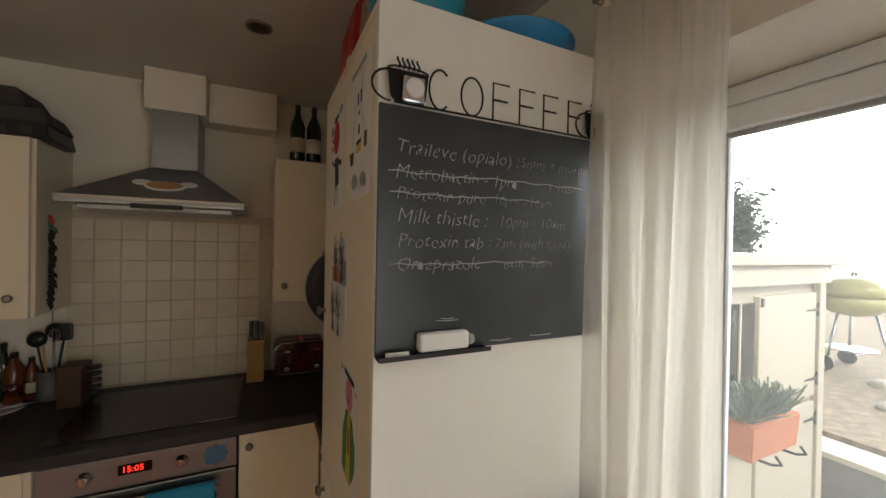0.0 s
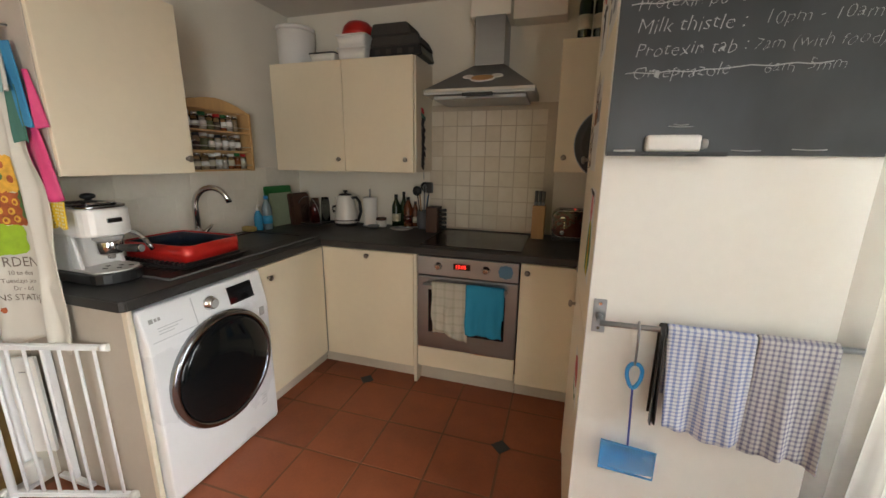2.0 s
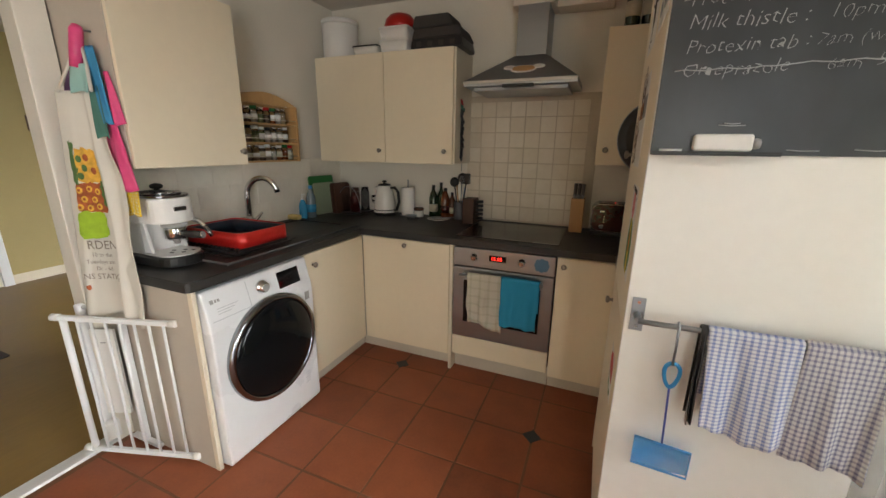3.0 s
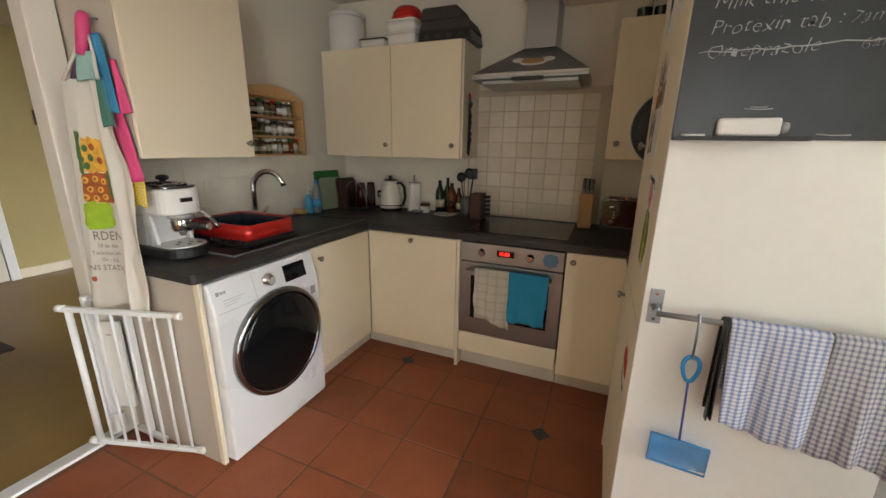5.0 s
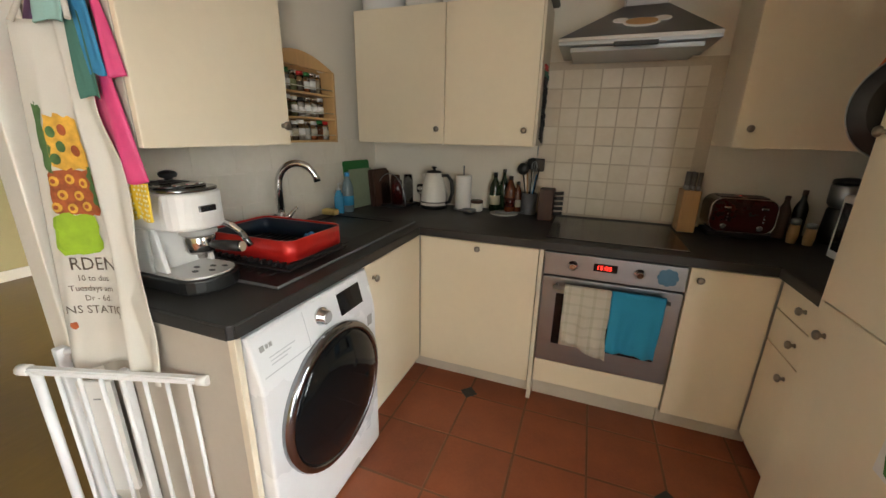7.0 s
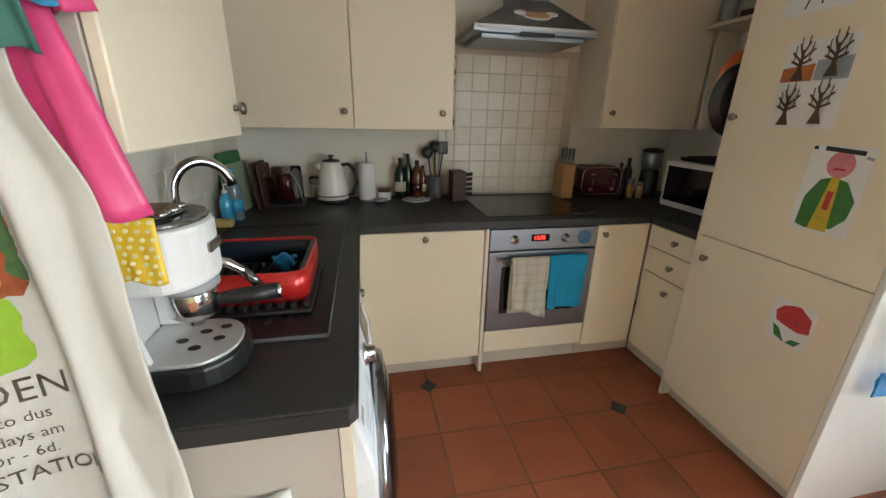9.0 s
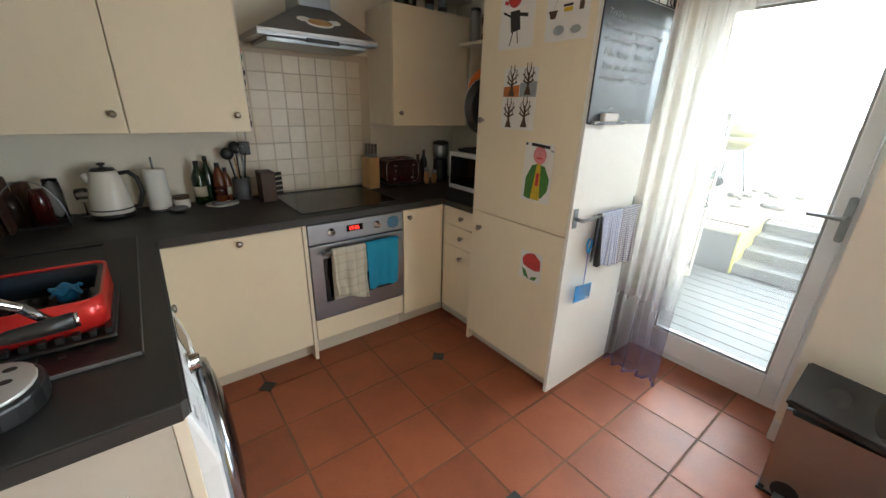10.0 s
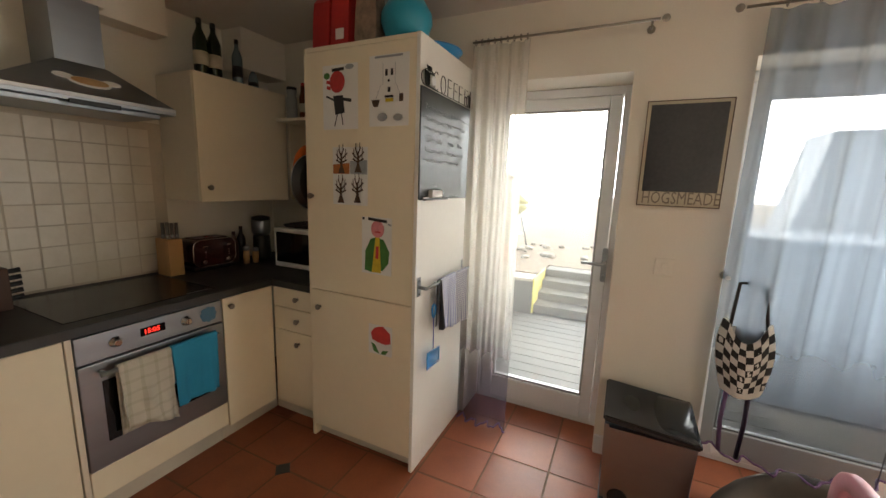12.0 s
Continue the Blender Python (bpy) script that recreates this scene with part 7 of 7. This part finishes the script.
for i in range(NU):
    for j in range(1, NV):
        if (i + j) % 2:
            bm = bmesh.new()
            vs = [bm.verts.new(Vector(chk((i + p) / NU, (j + q) / NV)) - Vector((d, 0, 0))) for d in (0.0022, 0.0034) for p, q in ((0, 0), (1, 0), (1, 1), (0, 1))]
            for q in ((3, 2, 1, 0), (4, 5, 6, 7), (0, 1, 5, 4), (1, 2, 6, 5), (2, 3, 7, 6), (3, 0, 4, 7)):
                bm.faces.new([vs[k] for k in q])
            part("check_square", bm, CHECKBLACK, bgk)
part("bag_ribbon", tube(bmesh.new(), [(1.60, 0.53, 0.60), (1.605, 0.535, 0.42), (1.60, 0.525, 0.27)], 0.010, 6), PURPLE, bgk)
part("bag_ribbon", tube(bmesh.new(), [(1.60, 0.45, 0.60), (1.605, 0.445, 0.42), (1.60, 0.455, 0.25)], 0.010, 6), PURPLE, bgk)

# pet bed
pb = thing("pet_bed", (1.30, 0.17, 0), "round brown felt pet bed with a plush cushion", "pet bed")
bm = bmesh.new()
ctr, n = [], 40
rnd = random.Random(12)
rows_ = []
for i in range(n):
    a = 6.2832 * i / n
    rx, ry = 0.39, 0.43
    c0 = Vector((1.25 + rx * math.cos(a), 0.12 + ry * math.sin(a), 0.0))
    out = Vector((math.cos(a), math.sin(a), 0))
    hgt = 0.20 + 0.03 * math.sin(3 * a + 1) + rnd.uniform(-0.006, 0.006) - (0.07 if 2.4 < a < 3.9 else 0)
    ringv = []
    for k_ in range(10):
        t_ = math.pi * k_ / 9
        ringv.append(bm.verts.new(c0 + out * (0.075 * math.cos(t_)) + Vector((0, 0, 0.002 + hgt * math.sin(t_) ** 0.7))))
    rows_.append(ringv)
for i in range(n):
    a_, b_ = rows_[i], rows_[(i + 1) % n]
    for k_ in range(9):
        bm.faces.new((a_[k_], b_[k_], b_[k_ + 1], a_[k_ + 1])).smooth = True
part("wall", bm, DARKFELT, pb, "dark felt side")
bm = grid(bmesh.new(), lambda u, v: (1.25 + 0.36 * math.sqrt(u) * math.cos(6.2832 * v), 0.12 + 0.40 * math.sqrt(u) * math.sin(6.2832 * v), 0.09 + 0.03 * (1 - u) + 0.012 * math.sin(9 * u + 12 * v) * (u * (1 - u)) * 4), 12, 36)
part("cushion", bm, LIGHTFELT, pb, "pale plush cushion")

# pink chair
ch = thing("chair", (0.69, 0.25, 0), "pink painted wooden chair with a rounded spindle back", "chair")
CY_, CXA, CXB = 0.425, 0.50, 0.875
hoop = []
for i in range(25):
    a = math.pi * i / 24
    hoop.append(((CXA + CXB) / 2 + (CXB - CXA) / 2 * math.copysign(abs(math.cos(a)) ** 0.6, math.cos(a)), CY_ + 0.03 * math.sin(a), 0.44 + 0.325 * math.sin(a) ** 0.6))
bm = bmesh.new()
inner = [Vector(p) for p in hoop]
rows_ = []
for i, p in enumerate(inner):
    d = (inner[min(i + 1, 24)] - inner[max(i - 1, 0)]).normalized()
    nrm = d.cross(Vector((0, 1, 0))).normalized()
    rows_.append([bm.verts.new(p + nrm * a + Vector((0, b, 0))) for a, b in ((-0.024, -0.009), (-0.018, -0.013), (0.018, -0.013), (0.024, -0.009), (0.024, 0.009), (0.018, 0.013), (-0.018, 0.013), (-0.024, 0.009))])
for a, b in zip(rows_, rows_[1:]):
    for i in range(8):
        bm.faces.new((a[i], a[(i + 1) % 8], b[(i + 1) % 8], b[i])).smooth = True
bm.faces.new(rows_[0])
bm.faces.new(rows_[-1])
part("backrest", bm, PINKPAINT, ch)
for i in range(4):
    x = CXA + 0.078 + i * 0.073
    part("spindle", tube(bmesh.new(), [(x, CY_ - 0.005, 0.45), (x, CY_ + 0.02, 0.735)], 0.009, 8), PINKPAINT, ch)
part("seat", prism(bmesh.new(), rounded(CXA - 0.01, CXB + 0.01, CY_ - 0.36, CY_ + 0.02, 0.08, 6), 0.43, 0.458, "z", 0.006), PINKPAINT, ch)
for x, y in ((CXA + 0.04, CY_ - 0.03), (CXB - 0.04, CY_ - 0.03), (CXA + 0.04, CY_ - 0.31), (CXB - 0.04, CY_ - 0.31)):
    part("leg", tube(bmesh.new(), [(x, y, 0.43), (x, y, 0.2), (x, y + (0.015 if y > 0.3 else -0.015), 0.001)], [0.017, 0.019, 0.013], 10), PINKPAINT, ch)

# ---- hall ----
fx = thing("wall_picture", (-4.39, 3.0, 1.35), "small dark picture on the hall wall", "picture")
part("picture", B(-4.399, -4.38, 2.93, 3.09, 1.52, 1.645, bev=0.003), DARKFELT, fx)
part("frame", B(-4.397, -4.376, 2.92, 2.93, 1.51, 1.655), WALNUT, fx)
cd = thing("coat_hook", (-4.39, 3.2, 0.6), "dark bracket low on the hall wall", "hook")
part("bracket", tube(bmesh.new(), [(-4.398, 3.08, 0.47), (-4.34, 3.07, 0.47), (-4.30, 3.05, 0.51)], 0.02, 8), WALNUT, cd)
hd = thing("door_2", (-4.39, 2.1, 0.004), "white painted hall door in its frame", "door", kind="structure")
part("door_leaf", B(-4.397, -4.375, 1.70, 2.44, 0.01, 2.0, bev=0.004), WALL, hd)
for y0 in (1.62, 2.445):
    part("door_frame", B(-4.397, -4.362, y0, y0 + 0.075, 0.005, 2.08, bev=0.004), UPVC, hd)
part("door_frame", B(-4.397, -4.362, 1.697, 2.443, 2.003, 2.08, bev=0.004), UPVC, hd)
solid("door_mat", prism(bmesh.new(), rounded(-3.25, -2.56, 1.05, 1.83, 0.02, 3), 0.0045, 0.014, "z", 0.003), DARKFELT, "dark grey door mat on the hall floor", "mat")
solid("baseboard_hall", B(-4.398, -4.384, 2.525, 5.0, 0.005, 0.10, bev=0.003), CREAM_EDGE, "white painted skirting board", "baseboard", kind="structure")


# ---- garden ----
ground = bmesh.new()
prism(ground, [(4.45, -1500), (1500, -1500), (1500, 1500), (4.45, 1500), (4.45, 1.935), (5.07, 1.935), (5.07, 0.715), (4.45, 0.715)], -0.4, 0.36, "z")
solid("ground_garden", ground, LEAFLITTER, "raised garden bed covered in dry leaves and gravel", "ground", kind="structure")
solid("ground", B(-1500, 4.45, -1500, 1500, -0.6, -0.16), CONCRETE, "plain ground round the house", "ground", kind="structure")
dk = thing("pavement_deck", (3.2, 1.2, -0.12), "pale grey timber patio deck", "deck", kind="structure")
part("bed", B(2.03, 4.0, -4.0, 3.9, -0.14, -0.055), CONCRETE, dk)
rw = thing("wall_retaining", (4.2, 2, -0.1), "low grey concrete retaining wall", "wall", kind="structure")
part("wall", B(4.10, 4.28, 1.93, 6.0, -0.14, 0.33, bev=0.006), CONCRETE, rw)
part("wall", B(4.10, 4.28, -5.0, 0.72, -0.14, 0.33, bev=0.006), CONCRETE, rw)
part("coping", B(4.06, 4.32, 1.95, 6.0, 0.331, 0.37, bev=0.006), SHEDPAINT, rw, "pale coping")
part("coping", B(4.06, 4.32, -5.0, 0.72, 0.331, 0.37, bev=0.006), SHEDPAINT, rw, "pale coping")
sg = thing("garden_steps", (4.3, 1.3, -0.05), "grey concrete garden steps with worn edges", "steps")
for i in range(4):
    part("step", B(4.06 + i * 0.24, 4.32 + i * 0.24, 0.74, 1.91, -0.05, 0.06 + i * 0.1, bev=0.012), CONCRETE, sg)
part("edge_strip", B(4.03, 4.75, 1.912, 1.928, -0.05, 0.38, bev=0.003), mat("yellow_strip", (0.62, 0.55, 0.14), 0.6), sg, "yellow painted side board")
# shed
SYF = 2.12
sd = thing("garden_store", (3.0, 2.5, -0.05), "cream painted garden store with strap-hinged doors", "shed")
part("body", B(2.10, 3.58, SYF + 0.022, 3.1, -0.05, 1.52, bev=0.004), SHEDPAINT, sd)
rf = part("roof", B(2.04, 3.63, SYF - 0.06, 3.2, 1.545, 1.60, bev=0.006), SHEDPAINT, sd, "pale flat roof board")
part("fascia", B(2.06, 3.595, SYF - 0.03, SYF + 0.015, 1.45, 1.543, bev=0.003), SHEDPAINT, sd)
part("corner_post", B(3.525, 3.59, SYF - 0.012, SYF + 0.02, -0.05, 1.45, bev=0.003), SHEDPAINT, sd)
part("window", B(2.74, 2.93, SYF + 0.004, SYF + 0.0215, 0.86, 1.37), BLACKGLOSS, sd, "dark narrow window")
part("window_bar", B(2.80, 2.813, SYF - 0.002, SYF + 0.003, 0.86, 1.37), SHEDPAINT, sd)
for x0_, x1_, z0_, z1_ in ((2.95, 3.50, 0.86, 1.40), (2.95, 3.50, 0.02, 0.83), (2.14, 2.92, 0.02, 0.83), (2.14, 2.72, 0.86, 1.40)):
    d_ = part("door", B(x0_, x1_, SYF - 0.006, SYF + 0.020, z0_, z1_, bev=0.004), SHEDPAINT, sd)
    for z in (z0_ + 0.09, z1_ - 0.09):
        part("strap_hinge", prism(bmesh.new(), [(x1_ + 0.012, z - 0.035), (x1_ + 0.024, z - 0.035), (x1_ + 0.024, z + 0.035), (x1_ + 0.012, z + 0.035), (x1_ - 0.0, z + 0.008), (x1_ - 0.11, z + 0.003), (x1_ - 0.11, z - 0.003), (x1_, z - 0.008)], SYF - 0.011, SYF - 0.0065, "y"), BLACK, d_, "black iron strap hinge")
    part("bolt", B(x0_ + 0.01, x0_ + 0.03, SYF - 0.012, SYF - 0.0065, z1_ - 0.05, z1_ - 0.01), BLACK, d_)
pl = thing("planter", (2.76, SYF - 0.10, 0.80), "terracotta window box with grey-green lavender", "planter")
part("trough", wedge(2.555, 2.90, SYF - 0.17, SYF - 0.03, 0.80, 0.94, -0.015), POTCLAY, pl)
for x in (2.66, 2.85):
    part("bracket", tube(bmesh.new(), [(x, SYF - 0.008, 0.77), (x, SYF - 0.19, 0.785), (x, SYF - 0.22, 0.80), (x, SYF - 0.20, 0.825)], 0.006, 6), BLACK, pl)
bm = bmesh.new()
rnd = random.Random(31)
for i in range(420):
    b0 = Vector((rnd.uniform(2.57, 2.88), SYF - rnd.uniform(0.05, 0.15), 0.93))
    e0 = b0 + Vector((rnd.gauss(0, 0.05), rnd.gauss(0, 0.045), rnd.uniform(0.05, 0.13)))
    s0 = Vector((rnd.uniform(-1, 1), rnd.uniform(-1, 1), 0)).normalized() * 0.005
    bm.faces.new([bm.verts.new(p) for p in (b0 - s0, b0 + s0, e0 + s0 * 0.7, e0 - s0 * 0.7)])
part("leaves", bm, HERB, pl, "grey-green lavender leaves")
# barbecue
bq = thing("barbecue", (6.6, 2.93, 0.37), "yellow kettle barbecue on a wheeled tripod", "barbecue")
part("bowl", lathe(bmesh.new(), [(0.05, 0.58), (0.18, 0.61), (0.27, 0.69), (0.30, 0.79)], (6.6, 2.93, 0.36), 28), BBQ, bq)
part("lid", lathe(bmesh.new(), [(0.305, 0.795), (0.28, 0.90), (0.18, 0.985), (0.04, 1.01)], (6.6, 2.93, 0.36), 28), BBQ, bq)
part("lid_handle", tube(bmesh.new(), [(6.55, 2.93, 1.36), (6.57, 2.93, 1.40), (6.65, 2.93, 1.40), (6.67, 2.93, 1.36)], 0.01, 8), BLACK, bq)
for dx, dy in ((0.26, 0.1), (-0.26, 0.1), (0.0, -0.28)):
    part("leg", tube(bmesh.new(), [(6.6 + dx * 0.6, 2.93 + dy * 0.6, 1.0), (6.6 + dx * 1.15, 2.93 + dy * 1.15, 0.365)], 0.014, 8), STEEL, bq)
part("shelf", lathe(bmesh.new(), [(0.20, 0.22), (0.20, 0.232)], (6.6, 2.93, 0.36), 20), STEEL, bq)
for dx in (0.28, -0.28):
    part("wheel", lathe(bmesh.new(), [(0.075, -0.02), (0.08, -0.012), (0.08, 0.012), (0.075, 0.02), (0.02, 0.022)], (6.6 + dx, 3.05, 0.44), 20, "x"), BLACK, bq)
# covered table on the patio
gt = thing("covered_table", (3.4, -1.1, -0.02), "garden table under a blue-grey weather cover", "garden table")
part("cover", wedge(2.85, 4.0, -2.6, 0.40, -0.02, 1.17, 0.06), mat("blue_grey_cover", (0.075, 0.10, 0.14), 0.6, var=0.12, scale=3, bump=0.3), gt)
# sheeted frame beyond the patio window
cv = thing("garden_cover", (6.0, -1.4, 0.37), "pale grey sheet stretched over a garden frame", "cover")
part("sheet", prism(bmesh.new(), [(-0.9, 0.37), (-0.74, 1.0), (-0.86, 1.45), (-1.01, 2.2), (-3.6, 2.26), (-3.8, 0.37)], 5.4, 6.2, "x", 0.02), mat("grey_sheet", (0.42, 0.43, 0.45), 0.6, var=0.05, bump=0.1), cv)
# stones
rnd = random.Random(17)
for i in range(14):
    bm = bmesh.new()
    bmesh.ops.create_icosphere(bm, subdivisions=2, radius=rnd.uniform(0.03, 0.085))
    for v in bm.verts:
        v.co *= 1 + 0.25 * noise.noise(v.co * 9 + Vector((i, 0, 0)))
        v.co.z *= 0.65
    bmesh.ops.translate(bm, verts=bm.verts[:], vec=(rnd.uniform(5.2, 7.2), rnd.uniform(1.4, 2.6) if i > 4 else 2.0 + 0.12 * i, 0.375))
    solid("garden_stone", bm, PALESTONE, "rounded pale garden stone on the raised bed", "stone", "garden stones")


def tree(x, y, z, hgt, crown, seed, label):
    t = thing("tree", (x, y, z), label, "tree", "garden trees")
    rnd = random.Random(seed)
    bm = tube(bmesh.new(), [(x, y, z), (x + 0.05, y, z + hgt * 0.3), (x, y + 0.1, z + hgt * 0.75)], [hgt * 0.035, hgt * 0.026, hgt * 0.008], 9)
    tips = []
    for i in range(14):
        a, k = rnd.uniform(0, 6.28), rnd.uniform(0.3, 0.75)
        b0 = Vector((x, y, z + hgt * k))
        e0 = b0 + Vector((math.cos(a), math.sin(a), rnd.uniform(0.2, 0.8))) * crown * rnd.uniform(0.5, 0.9)
        tube(bm, [b0, (b0 + e0) / 2 + Vector((0, 0, 0.08)), e0], [hgt * 0.012, hgt * 0.008, hgt * 0.003], 6)
        tips.append(e0)
    part("trunk", bm, BARK, t)
    verts, faces = [], []
    for i in range(5200):
        c0 = rnd.choice(tips) + Vector((rnd.gauss(0, 1), rnd.gauss(0, 1), rnd.gauss(0, 0.9))) * crown * 0.24
        u_ = Vector((rnd.gauss(0, 1), rnd.gauss(0, 1), rnd.gauss(0, 1))).normalized()
        w_ = u_.orthogonal().normalized()
        s = rnd.uniform(0.05, 0.10)
        b = len(verts)
        verts += [c0 - u_ * s, c0 + w_ * s * 0.5, c0 + u_ * s, c0 - w_ * s * 0.5]
        faces.append((b, b + 1, b + 2, b + 3))
    me = bpy.data.meshes.new("crown")
    me.from_pydata([tuple(Vector(v) - Vector((x, y, z))) for v in verts], [], faces)
    me.materials.append(LEAF)
    ob = new("crown", me)
    ob.parent = t
    tagged(ob, "dense dark green leaves", kind="stuff")


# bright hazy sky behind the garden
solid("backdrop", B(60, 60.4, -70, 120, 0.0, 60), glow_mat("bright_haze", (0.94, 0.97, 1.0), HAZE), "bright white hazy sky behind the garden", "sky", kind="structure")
tree(9.6, 6.0, 0.36, 2.9, 0.75, 5, "bushy dark green garden tree")

# ---- tiles of the walls and floor ----
TX0, TY0, TP, TQ = 0.190, 1.255, 0.304, 0.306


def tile_mesh(name, sx, sy, h, bev, material, up="z"):
    bm = bmesh.new()
    box(bm, -sx / 2, sx / 2, -sy / 2, sy / 2, -h, 0)
    top = [v for v in bm.verts if v.co.z > -h / 2]
    for v in top:
        v.co.x -= math.copysign(bev, v.co.x)
        v.co.y -= math.copysign(bev, v.co.y)
    low = [bm.verts.new((math.copysign(sx / 2, a), math.copysign(sy / 2, b), -bev)) for a, b in ((-1, -1), (1, -1), (1, 1), (-1, 1))]
    bmesh.ops.delete(bm, geom=low, context="VERTS")
    bmesh.ops.recalc_face_normals(bm, faces=bm.faces[:])
    if up == "y":
        bmesh.ops.rotate(bm, verts=bm.verts[:], cent=(0, 0, 0), matrix=Matrix.Rotation(radians(90), 3, "X"))
    if up == "x":
        bmesh.ops.rotate(bm, verts=bm.verts[:], cent=(0, 0, 0), matrix=Matrix.Rotation(radians(90), 3, "Y"))
    me = bpy.data.meshes.new(name)
    bm.to_mesh(me)
    bm.free()
    me.materials.append(material)
    return me


me_floor = tile_mesh("tile", TP - 0.006, TQ - 0.006, 0.012, 0.0025, TERRA)
rnd = random.Random(2)
for i in range(-5, 6):
    for j in range(-11, 8):
        cx_, cy_ = TX0 + (i + 0.5) * TP, TY0 + (j + 0.5) * TQ
        if not (XW - 0.0 < cx_ - 0.10 and cx_ < 2.0 and cy_ < YN - 0.1 and cy_ > -2.1):
            continue
        if cx_ > XE and not (1.06 < cy_ < 1.86 or cy_ < 0.59):
            continue
        if cx_ < -0.6 and cy_ > 1.9 or cy_ > 3.05:
            continue
        ob = new("tile", me_floor)
        ob.parent = floor
        ob.matrix_basis = pose(cx_ + rnd.uniform(-0.0008, 0.0008), cy_ + rnd.uniform(-0.0008, 0.0008), rnd.uniform(-0.0008, 0.0006), rnd.uniform(-0.12, 0.12), rnd.uniform(-0.12, 0.12), 0)
me_inset = tile_mesh("inset", 0.070, 0.070, 0.012, 0.002, INSET)
for x, y, s in ((-0.115, 2.805, 45), (0.794, 2.478, 45), (0.484, 1.566, 0)):
    ob = new("inset", me_inset)
    ob.parent = floor
    ob.matrix_basis = pose(x, y, 0.0026, 0, 0, s)
# glazed wall tiles behind the hob and along the sink
wn_ = bpy.data.objects["wall_north"]
pitch = 0.1015
me_w = tile_mesh("tile", pitch - 0.004, pitch - 0.004, 0.008, 0.002, WTILE, "y")
rnd = random.Random(3)
bed = part("tile_bed", B(0.06, 0.93, YN - 0.0072, YN - 0.0005, ZT + 0.001, 1.745), WGROUT, wn_)
for i in range(9):
    for j in range(9):
        x, z = 0.105 + i * pitch, 0.945 + j * pitch
        if x > 0.90 or z > 1.75:
            continue
        ob = new("tile", me_w)
        ob.parent = wn_
        ob.matrix_basis = pose(x, YN - 0.0090 + rnd.uniform(-0.0006, 0.0006), z, rnd.uniform(-0.45, 0.45), 0, rnd.uniform(-0.45, 0.45))
ww_ = bpy.data.objects["wall_west"]
part("tile_bed", B(XW + 0.0005, XW + 0.0058, 1.76, 3.5, ZT + 0.001, 1.30), SINKTILE, ww_)
me_s = tile_mesh("tile", 0.1375, 0.1975, 0.007, 0.0015, SINKTILE, "x")
for i in range(8):
    for j in range(3):
        y, z = 1.85 + i * 0.2 + (0.1 if j == 1 else 0.0), 0.958 + j * 0.14
        ob = new("tile", me_s)
        ob.parent = ww_
        ob.matrix_basis = pose(XW + 0.0075 + rnd.uniform(-0.0004, 0.0004), y, z, 0, rnd.uniform(-0.3, 0.3), rnd.uniform(-0.3, 0.3))
# deck boards
me_d = tile_mesh("plank", 0.138, 3.9, 0.024, 0.003, DECK)
for i in range(13):
    ob = new("plank", me_d)
    ob.parent = dk
    ob.matrix_basis = pose(2.14 + i * 0.144 - 3.2, 0.75, -0.03 + 0.12, 0, 0, 0)
